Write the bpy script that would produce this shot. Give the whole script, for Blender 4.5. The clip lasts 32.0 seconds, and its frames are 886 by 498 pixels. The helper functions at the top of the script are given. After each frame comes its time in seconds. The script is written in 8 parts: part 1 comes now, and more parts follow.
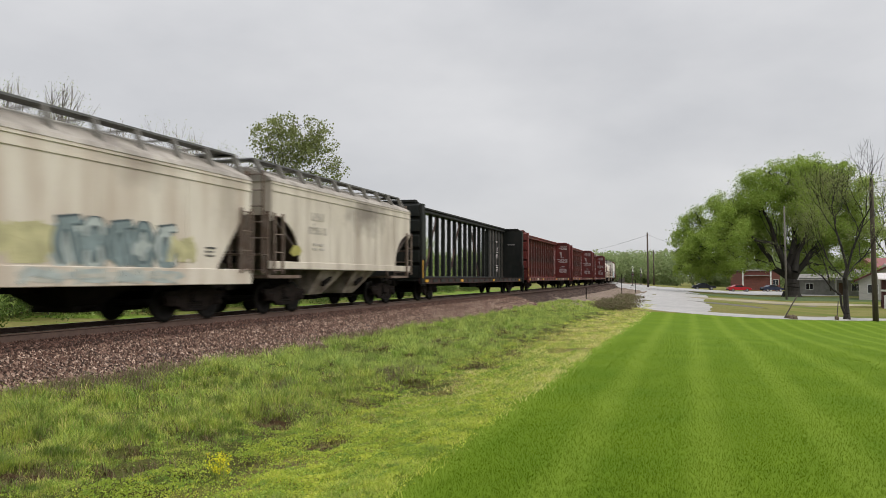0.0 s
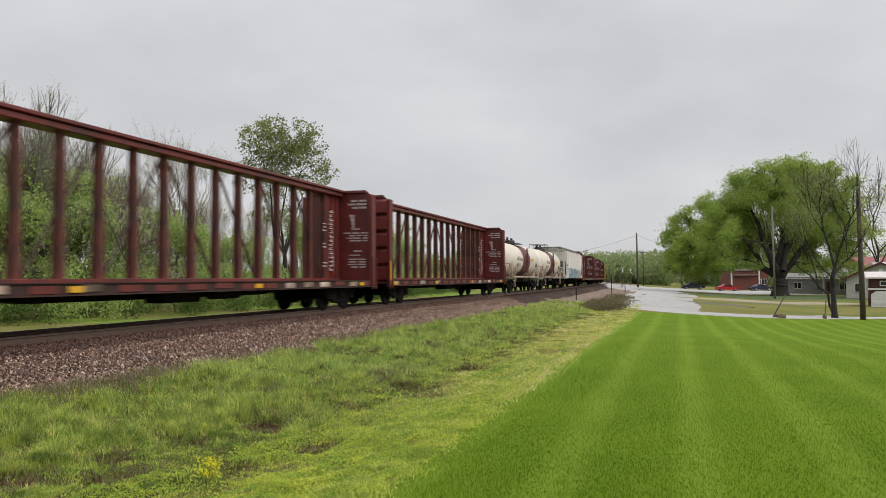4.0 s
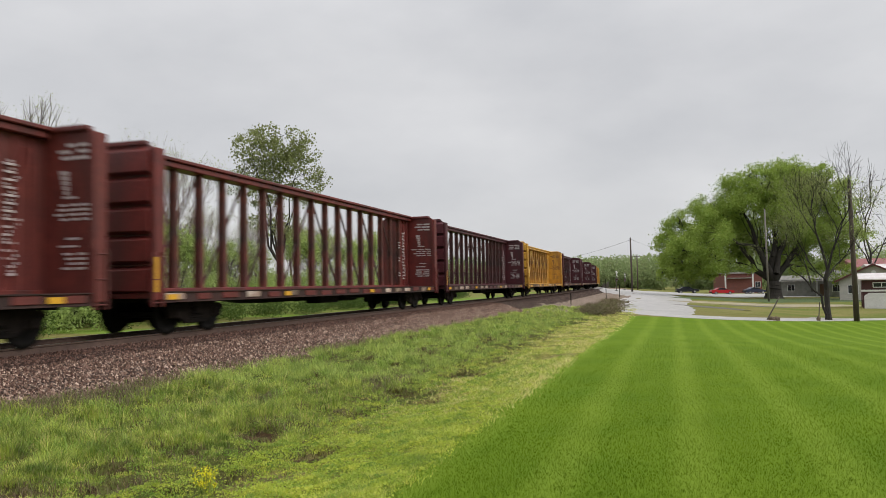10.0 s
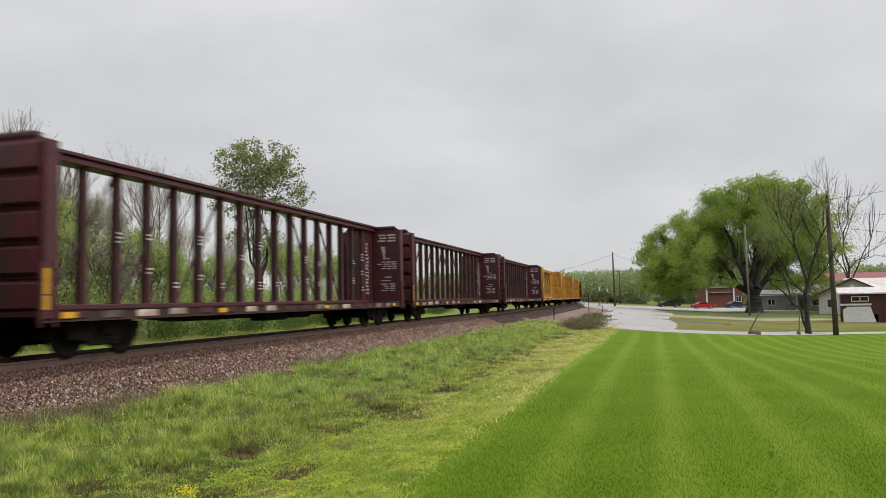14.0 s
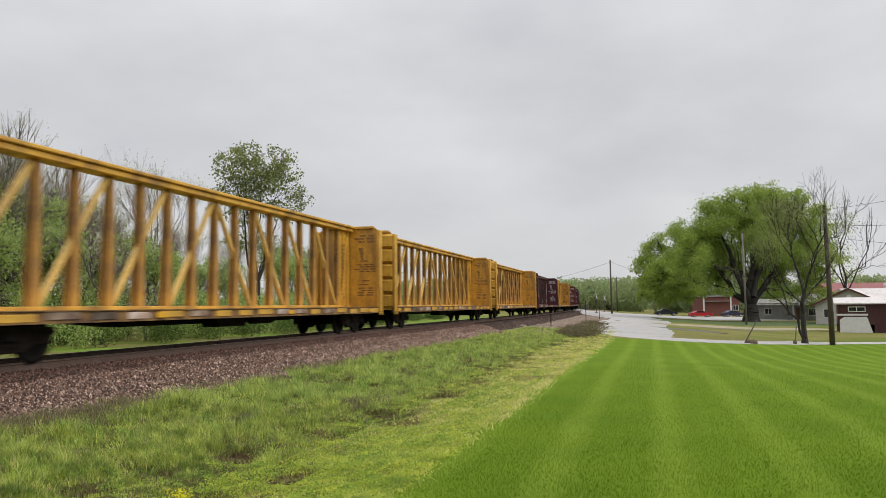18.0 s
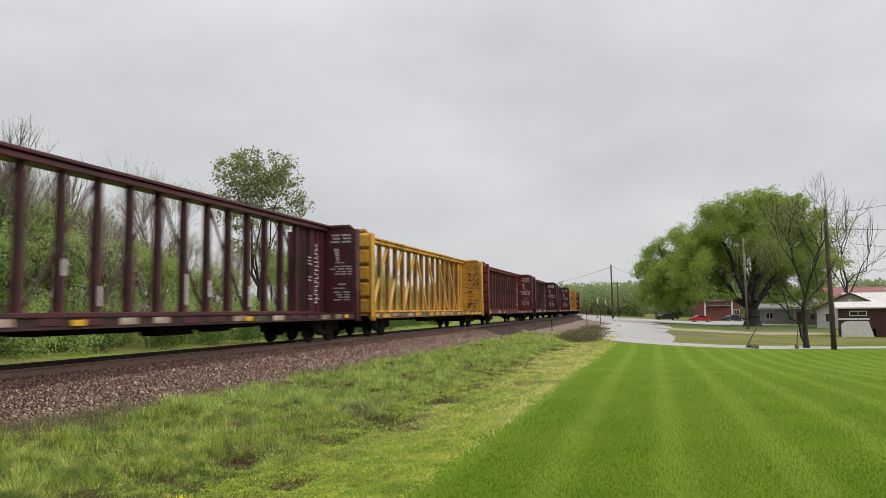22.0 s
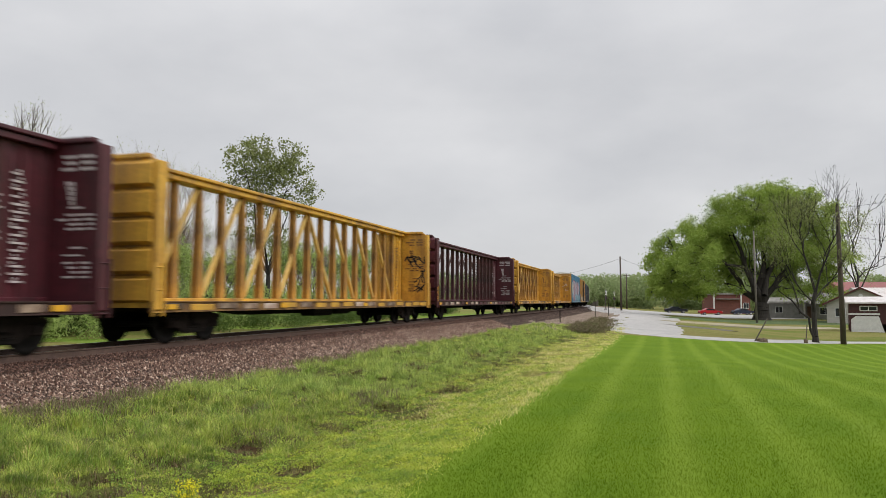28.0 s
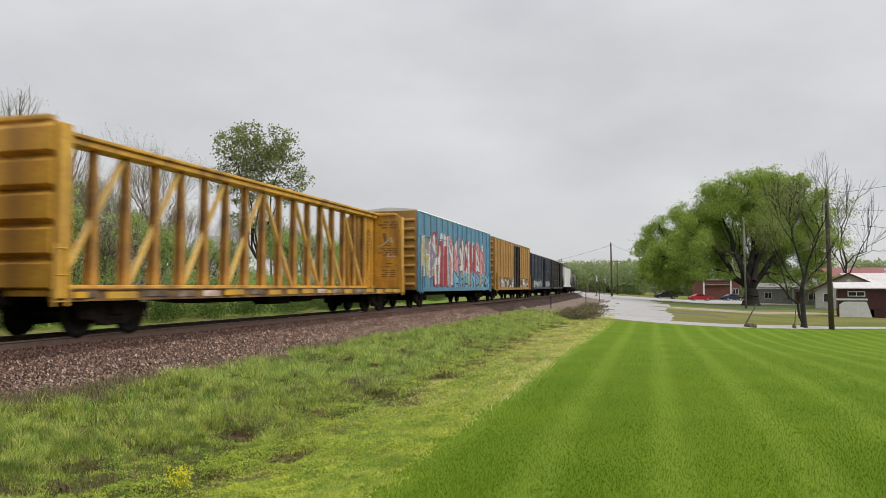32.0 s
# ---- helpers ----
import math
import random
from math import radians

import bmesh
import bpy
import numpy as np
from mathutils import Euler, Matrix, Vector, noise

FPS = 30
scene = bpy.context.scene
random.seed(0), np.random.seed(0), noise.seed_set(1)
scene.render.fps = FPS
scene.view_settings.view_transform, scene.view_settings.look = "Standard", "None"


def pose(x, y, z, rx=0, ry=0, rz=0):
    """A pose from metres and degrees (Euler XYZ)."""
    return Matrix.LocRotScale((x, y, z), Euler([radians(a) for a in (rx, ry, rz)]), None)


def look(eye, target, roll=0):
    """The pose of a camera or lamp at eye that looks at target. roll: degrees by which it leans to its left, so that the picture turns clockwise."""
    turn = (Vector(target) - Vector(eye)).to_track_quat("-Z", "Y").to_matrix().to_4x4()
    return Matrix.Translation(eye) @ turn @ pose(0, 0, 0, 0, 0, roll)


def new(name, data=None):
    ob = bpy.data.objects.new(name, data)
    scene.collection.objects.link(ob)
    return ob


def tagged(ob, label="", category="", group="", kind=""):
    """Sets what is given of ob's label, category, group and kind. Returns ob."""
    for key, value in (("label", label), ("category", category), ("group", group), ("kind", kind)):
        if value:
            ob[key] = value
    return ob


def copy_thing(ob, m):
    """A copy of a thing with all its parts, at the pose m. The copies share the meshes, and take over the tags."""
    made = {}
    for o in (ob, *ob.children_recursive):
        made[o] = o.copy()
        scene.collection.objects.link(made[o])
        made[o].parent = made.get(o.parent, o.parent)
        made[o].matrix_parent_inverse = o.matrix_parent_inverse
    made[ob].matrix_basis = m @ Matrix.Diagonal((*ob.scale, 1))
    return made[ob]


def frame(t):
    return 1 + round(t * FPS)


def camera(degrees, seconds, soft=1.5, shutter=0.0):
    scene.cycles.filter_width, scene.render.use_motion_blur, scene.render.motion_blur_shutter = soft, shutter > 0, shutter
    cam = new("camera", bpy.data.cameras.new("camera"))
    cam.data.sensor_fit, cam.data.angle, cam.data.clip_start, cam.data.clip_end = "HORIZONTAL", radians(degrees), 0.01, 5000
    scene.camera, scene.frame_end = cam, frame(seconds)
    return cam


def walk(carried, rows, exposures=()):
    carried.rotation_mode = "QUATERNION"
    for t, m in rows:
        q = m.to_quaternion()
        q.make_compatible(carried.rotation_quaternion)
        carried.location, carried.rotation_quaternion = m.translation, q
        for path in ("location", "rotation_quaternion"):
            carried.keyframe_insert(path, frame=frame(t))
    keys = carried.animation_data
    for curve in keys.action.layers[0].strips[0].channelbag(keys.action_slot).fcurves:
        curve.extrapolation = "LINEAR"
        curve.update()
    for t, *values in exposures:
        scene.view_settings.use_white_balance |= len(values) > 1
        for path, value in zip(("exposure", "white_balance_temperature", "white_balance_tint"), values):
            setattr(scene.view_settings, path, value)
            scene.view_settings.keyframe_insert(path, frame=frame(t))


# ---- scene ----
# ---- camera: a hand-held phone, standing on the lawn ----
EYE = Vector((0.0, 0.0, 1.65))
cam = camera(61.05, 32.0, soft=0.7, shutter=0.4)


def aim(yaw, pitch, roll):
    a, b = radians(yaw), radians(pitch)
    way = Vector((-math.sin(a) * math.cos(b), math.cos(a) * math.cos(b), math.sin(b)))
    return look(EYE, EYE + way, roll)


walk(cam, [
    (0, aim(0.000, 2.170, 0.000)),
    (0.5, aim(-0.084, 2.253, -0.026)),
    (1, aim(-0.180, 2.262, -0.096)),
    (1.5, aim(-0.237, 2.271, -0.222)),
    (2, aim(-0.298, 2.293, -0.312)),
    (2.5, aim(-0.392, 2.323, -0.331)),
    (3, aim(-0.516, 2.325, -0.350)),
    (3.5, aim(-0.636, 2.283, -0.385)),
    (5.5, aim(-0.973, 2.439, -0.336)),
    (6, aim(-0.937, 2.533, -0.338)),
    (6.5, aim(-0.759, 2.620, -0.306)),
    (7, aim(-0.629, 2.741, -0.388)),
    (7.5, aim(-0.609, 2.833, -0.545)),
    (8, aim(-0.728, 2.889, -0.738)),
    (8.5, aim(-0.834, 2.880, -0.947)),
    (9, aim(-0.979, 2.857, -1.039)),
    (9.5, aim(-1.075, 2.804, -1.087)),
    (10, aim(-1.201, 2.776, -1.043)),
    (10.5, aim(-1.452, 2.710, -1.029)),
    (11, aim(-1.681, 2.712, -0.970)),
    (11.5, aim(-1.947, 2.798, -0.980)),
    (12, aim(-2.124, 3.030, -0.993)),
    (12.5, aim(-2.234, 3.344, -1.025)),
    (13, aim(-2.330, 3.631, -1.113)),
    (13.5, aim(-2.409, 3.793, -1.160)),
    (14, aim(-2.502, 3.878, -1.153)),
    (14.5, aim(-2.528, 3.979, -1.246)),
    (16.5, aim(-2.456, 4.184, -0.851)),
    (17, aim(-2.546, 4.147, -0.671)),
    (17.5, aim(-2.639, 4.210, -0.559)),
    (18, aim(-2.682, 4.316, -0.541)),
    (18.5, aim(-2.705, 4.473, -0.654)),
    (19, aim(-2.695, 4.645, -0.815)),
    (19.5, aim(-2.719, 4.798, -0.940)),
    (20, aim(-2.760, 4.915, -0.950)),
    (20.5, aim(-2.796, 4.996, -0.960)),
    (21, aim(-2.827, 5.024, -0.833)),
    (21.5, aim(-2.802, 4.912, -0.708)),
    (22, aim(-2.630, 4.711, -0.673)),
    (22.5, aim(-2.365, 4.506, -0.625)),
    (23, aim(-2.024, 4.281, -0.590)),
    (23.5, aim(-1.814, 4.160, -0.676)),
    (24, aim(-1.792, 4.066, -0.604)),
    (24.5, aim(-1.820, 3.973, -0.508)),
    (25, aim(-1.916, 3.909, -0.415)),
    (25.5, aim(-1.975, 3.866, -0.418)),
    (27.5, aim(-2.002, 4.002, -0.213)),
    (28, aim(-1.946, 3.935, 0.057)),
    (28.5, aim(-1.967, 3.780, 0.353)),
    (29, aim(-2.114, 3.582, 0.562)),
    (29.5, aim(-2.307, 3.308, 0.762)),
    (30, aim(-2.425, 3.059, 0.814)),
    (30.5, aim(-2.566, 2.881, 0.673)),
    (31, aim(-2.644, 2.804, 0.450)),
    (31.5, aim(-2.667, 2.824, 0.205)),
    (32, aim(-2.620, 2.902, -0.074)),
], exposures=[(0, 0.0), (4, -0.03), (7, -0.07), (10, -0.01), (13, 0.0), (32, 0.0)])

# ---- overcast daylight ----
world = bpy.data.worlds.new("sky")
scene.world = world
world.use_nodes = True
wn, wl = world.node_tree.nodes, world.node_tree.links
wn.clear()
w_out = wn.new("ShaderNodeOutputWorld")
w_bg = wn.new("ShaderNodeBackground")
w_sky = wn.new("ShaderNodeTexSky")
w_sky.sky_type, w_sky.sun_disc = "NISHITA", False
w_sky.sun_elevation, w_sky.sun_rotation = radians(41.6), radians(113.4)
w_geo = wn.new("ShaderNodeTexCoord")
w_sep = wn.new("ShaderNodeSeparateXYZ")
w_map = wn.new("ShaderNodeMapping")
w_map.inputs["Scale"].default_value = (1.5, 1.5, 3.2)
w_n1 = wn.new("ShaderNodeTexNoise")
w_n1.inputs["Scale"].default_value, w_n1.inputs["Detail"].default_value = 2.1, 6.0
w_r1 = wn.new("ShaderNodeValToRGB")
w_r1.color_ramp.elements[0].position, w_r1.color_ramp.elements[0].color = 0.3, (0.590, 0.595, 0.617, 1)
w_r1.color_ramp.elements[1].position, w_r1.color_ramp.elements[1].color = 0.7, (0.752, 0.750, 0.762, 1)
# an overcast sky is brighter towards the zenith
w_up = wn.new("ShaderNodeMapRange")
w_up.interpolation_type = "SMOOTHSTEP"
w_up.inputs["From Min"].default_value, w_up.inputs["From Max"].default_value = 0.25, 0.95
w_up.inputs["To Min"].default_value, w_up.inputs["To Max"].default_value = 1.0, 2.3
w_mul = wn.new("ShaderNodeVectorMath")
w_mul.operation = "SCALE"
w_mix = wn.new("ShaderNodeMixRGB")
w_mix.inputs[0].default_value = 0.93
w_dim = wn.new("ShaderNodeVectorMath")
w_dim.operation = "SCALE"
w_dim.inputs["Scale"].default_value = 0.10
wl.new(w_geo.outputs["Generated"], w_map.inputs["Vector"])
wl.new(w_map.outputs[0], w_n1.inputs["Vector"])
wl.new(w_n1.outputs["Fac"], w_r1.inputs["Fac"])
wl.new(w_geo.outputs["Generated"], w_sep.inputs[0])
wl.new(w_sep.outputs["Z"], w_up.inputs["Value"])
wl.new(w_r1.outputs["Color"], w_mul.inputs[0])
wl.new(w_up.outputs["Result"], w_mul.inputs["Scale"])
wl.new(w_sky.outputs["Color"], w_dim.inputs[0])
wl.new(w_dim.outputs[0], w_mix.inputs[1])
wl.new(w_mul.outputs[0], w_mix.inputs[2])
wl.new(w_mix.outputs[0], w_bg.inputs["Color"])
wl.new(w_bg.outputs[0], w_out.inputs["Surface"])

sun = new("sun", bpy.data.lights.new("sun", "SUN"))
sun.data.energy, sun.data.angle, sun.data.color = 1.7, radians(35), (1.0, 0.98, 0.95)
sun.matrix_world = look((60, -26, 58), (0, 0, 0))

# ---- the railway line and the lie of the land ----
TRACK_D, TRACK_A, CURVE_S, CURVE_K, CURVE_END = 13.269, 0.31584, 58.17, 0.000642477, 850.0
RAIL_Z = 0.565


def track(s):
    """Place and heading of the centre line; s in metres from the point nearest to the lawn's viewer."""
    dx, dy = math.sin(TRACK_A), math.cos(TRACK_A)
    base = min(s, CURVE_S)
    q = min(max(s - CURVE_S, 0.0), CURVE_END - CURVE_S)
    rest = max(s - CURVE_END, 0.0)
    a = CURVE_K * q
    lx, ly = math.sin(a) / CURVE_K, (1 - math.cos(a)) / CURVE_K
    h = TRACK_A - a
    x = -TRACK_D * dy + dx * (base + lx) - dy * ly + rest * math.sin(h)
    y = TRACK_D * dx + dy * (base + lx) + dx * ly + rest * math.cos(h)
    return x, y, h


def beside(s, u):
    """The point u metres to the right of the centre line at s."""
    x, y, h = track(s)
    n = min(max(u, -60.0), 60.0)
    m = u - n
    h0 = TRACK_A - 0.2
    return x + math.cos(h) * n + math.cos(h0) * m, y - math.sin(h) * n - math.sin(h0) * m


CX, CY, _ = track(CURVE_S)
ARC_C = (CX - math.cos(TRACK_A) / CURVE_K, CY + math.sin(TRACK_A) / CURVE_K)


def su(x, y):
    """Along and beside the centre line for a point of the plan."""
    s = x * math.sin(TRACK_A) + y * math.cos(TRACK_A)
    if s < CURVE_S:
        return s, TRACK_D + x * math.cos(TRACK_A) - y * math.sin(TRACK_A)
    vx, vy = x - ARC_C[0], y - ARC_C[1]
    turn = math.atan2(vy, vx) + TRACK_A
    return CURVE_S + turn / CURVE_K, math.hypot(vx, vy) - 1 / CURVE_K


def lerp(v, table):
    for (a, za), (b, zb) in zip(table, table[1:]):
        if v <= b:
            f = max(0.0, (v - a) / (b - a))
            return za + (zb - za) * f
    return table[-1][1]


def ease(a, b, v):
    f = min(1.0, max(0.0, (v - a) / (b - a)))
    return f * f * (3 - 2 * f)


BED = [(0, 0.40), (1.75, 0.40), (2.25, 0.33), (3.45, -0.08), (4.0, -0.12)]
NEAR = [(4.0, -0.12), (5.5, -0.2), (7.2, -0.28), (8.6, -0.36), (9.4, -0.3), (10.8, -0.1), (13.0, 0.0), (60, 0.0)]
FAR = [(4.0, -0.1), (8.0, -0.2), (10.0, -0.3), (14.0, -0.55), (25.0, -1.25), (40.0, -1.4), (60, -1.4)]


def ground_su(s, u):
    a = abs(u)
    if a <= 4.0:
        return lerp(a, BED)
    if u < 0:
        return -0.12 - 0.18 * ease(4, 9, a)
    w = ease(8, 42, s)
    return lerp(u, NEAR) * (1 - w) + lerp(u, FAR) * w


def ground_z(x, y):
    return ground_su(*su(x, y))


LAWN_END = [(-900, 42.0), (300, 42.0), (356, 44.2), (476, 44.6), (516, 44.8), (566, 45.3), (616, 46.4), (666, 47.7), (716, 49.6), (784, 50.8), (3000, 51.5)]


def lawn_reach(x, y):
    """How far the lawn goes in the direction of a point of the plan."""
    return lerp(1330 * x / max(y, 1.0), LAWN_END)


# wet hollows in the ditch: x, y, radius
HOLLOWS = [(-2.30, 10.3, 0.42), (-1.35, 8.9, 0.36), (-3.0, 9.2, 0.30), (-0.1, 12.6, 0.36), (-3.2, 7.7, 0.30), (0.8, 16.5, 0.45), (-2.1, 8.15, 0.24), (-0.5, 14.2, 0.35), (-4.0, 7.2, 0.38), (-3.55, 8.4, 0.26)]


def bump(x, y, u):
    """Unevenness of the unmown ground, with the hollows sunk into it."""
    k = ease(3.2, 5.0, abs(u)) * (1 - ease(10.0, 11.2, u) if u > 0 else 1)
    if k <= 0:
        return 0.0
    z = 0.07 * noise.noise((x * 0.9, y * 0.9, 0)) + 0.05 * noise.noise((x * 2.3, y * 2.3, 4))
    if 4 < u < 11 and y < 20:
        for hx, hy, hr in HOLLOWS:
            q = ((x - hx) ** 2 + (y - hy) ** 2) / (hr * hr)
            if q < 4:
                z -= 0.11 * math.exp(-1.6 * q)
    return k * z


# ---- mesh helpers ----
class Geo:
    """Gathers vertices and faces of one mesh."""

    def __init__(self):
        self.v, self.f = [], []

    def add(self, verts, faces):
        n = len(self.v)
        self.v += [tuple(p) for p in verts]
        self.f += [tuple(i + n for i in f) for f in faces]
        return self

    def box(self, x0, x1, y0, y1, z0, z1, c=0.0, m=None):
        """A box, its edges cut off by c."""
        if c <= 0:
            v = [(x, y, z) for x in (x0, x1) for y in (y0, y1) for z in (z0, z1)]
            f = [(0, 1, 3, 2), (4, 6, 7, 5), (0, 4, 5, 1), (2, 3, 7, 6), (0, 2, 6, 4), (1, 5, 7, 3)]
        else:
            v, idx = [], {}
            for i, x in enumerate((x0, x1)):
                for j, y in enumerate((y0, y1)):
                    for k, z in enumerate((z0, z1)):
                        xi, yi, zi = x + (c, -c)[i], y + (c, -c)[j], z + (c, -c)[k]
                        for a, p in enumerate(((x, yi, zi), (xi, y, zi), (xi, yi, z))):
                            idx[i, j, k, a] = len(v)
                            v.append(p)
            f = []
            o = ((0, 0), (0, 1), (1, 1), (1, 0))
            for e in (0, 1):
                f.append([idx[e, a, b, 0] for a, b in (o if e else o[::-1])])
                f.append([idx[a, e, b, 1] for a, b in (o[::-1] if e else o)])
                f.append([idx[a, b, e, 2] for a, b in (o if e else o[::-1])])
            for a in (0, 1):
                for b in (0, 1):
                    f.append((idx[a, b, 0, 0], idx[a, b, 1, 0], idx[a, b, 1, 1], idx[a, b, 0, 1]))
                    f.append((idx[a, 0, b, 0], idx[a, 1, b, 0], idx[a, 1, b, 2], idx[a, 0, b, 2]))
                    f.append((idx[0, a, b, 1], idx[1, a, b, 1], idx[1, a, b, 2], idx[0, a, b, 2]))
                    for k in (0, 1):
                        f.append((idx[a, b, k, 0], idx[a, b, k, 1], idx[a, b, k, 2]))
        if m is not None:
            v = [m @ Vector(p) for p in v]
        return self.add(v, f)

    def bar(self, p, q, w, h):
        """A square bar from p to q, w wide and h deep."""
        p, q = Vector(p), Vector(q)
        d = (q - p).normalized()
        side = d.cross(Vector((0, 0, 1)))
        side = Vector((1, 0, 0)) if side.length < 1e-4 else side.normalized()
        up = side.cross(d)
        v = [e + side * (a * w / 2) + up * (b * h / 2) for e in (p, q) for a, b in ((-1, -1), (1, -1), (1, 1), (-1, 1))]
        return self.add(v, [(0, 1, 2, 3), (7, 6, 5, 4), (0, 4, 5, 1), (1, 5, 6, 2), (2, 6, 7, 3), (3, 7, 4, 0)])

    def tube(self, p, q, r0, r1=None, n=8, cap=True):
        p, q = Vector(p), Vector(q)
        r1 = r0 if r1 is None else r1
        d = (q - p).normalized()
        a = d.orthogonal().normalized()
        b = d.cross(a)
        v = []
        for e, r in ((p, r0), (q, r1)):
            v += [e + (a * math.cos(t) + b * math.sin(t)) * r for t in (2 * math.pi * i / n for i in range(n))]
        f = [(i, (i + 1) % n, n + (i + 1) % n, n + i) for i in range(n)]
        if cap:
            f += [tuple(range(n))[::-1], tuple(range(n, 2 * n))]
        return self.add(v, f)

    def lathe(self, profile, axis="x", n=24, centre=(0, 0, 0), cap=True):
        """Turns (along, radius) pairs round the axis."""
        v = []
        for a, r in profile:
            for i in range(n):
                t = 2 * math.pi * i / n
                c, s = r * math.cos(t), r * math.sin(t)
                p = (a, c, s) if axis == "x" else (c, a, s) if axis == "y" else (c, s, a)
                v.append([p[j] + centre[j] for j in range(3)])
        m = len(profile)
        f = [(k * n + i, k * n + (i + 1) % n, (k + 1) * n + (i + 1) % n, (k + 1) * n + i) for k in range(m - 1) for i in range(n)]
        if cap:
            f += [tuple(range(n))[::-1], tuple(range((m - 1) * n, m * n))]
        return self.add(v, f)

    def plate(self, outline, y0, y1):
        """An outline of (x, z) points as a plate from y0 to y1."""
        n = len(outline)
        v = [(x, y0, z) for x, z in outline] + [(x, y1, z) for x, z in outline]
        f = [tuple(range(n)), tuple(range(2 * n - 1, n - 1, -1))]
        f += [(i, n + i, n + (i + 1) % n, (i + 1) % n) for i in range(n)]
        return self.add(v, f)

    def prism(self, outline, x0, x1):
        """An outline of (y, z) points drawn out from x0 to x1."""
        n = len(outline)
        v = [(x0, y, z) for y, z in outline] + [(x1, y, z) for y, z in outline]
        return self.add(v, [tuple(range(n)), tuple(range(2 * n - 1, n - 1, -1))] + [(i, n + i, n + (i + 1) % n, (i + 1) % n) for i in range(n)])

    def mesh(self, name, smooth=False):
        me = bpy.data.meshes.new(name)
        me.from_pydata(self.v, [], self.f)
        bm = bmesh.new()
        bm.from_mesh(me)
        bmesh.ops.recalc_face_normals(bm, faces=bm.faces)
        bm.to_mesh(me)
        bm.free()
        if smooth:
            me.polygons.foreach_set("use_smooth", [True] * len(me.polygons))
        return me


def part(name, geo, material, parent=None, label="", smooth=False, at=None):
    me = geo if isinstance(geo, bpy.types.Mesh) else geo.mesh(name, smooth)
    if material is not None and not me.materials:
        me.materials.append(material)
    ob = new(name, me)
    if parent is not None:
        ob.parent = parent
    if at is not None:
        ob.matrix_basis = at
    if label:
        tagged(ob, label)
    return ob


def thing(name, m, label, category, group="", kind=""):
    ob = new(name)
    ob.empty_display_size = 0.3
    ob.matrix_basis = m
    return tagged(ob, label, category, group, kind)


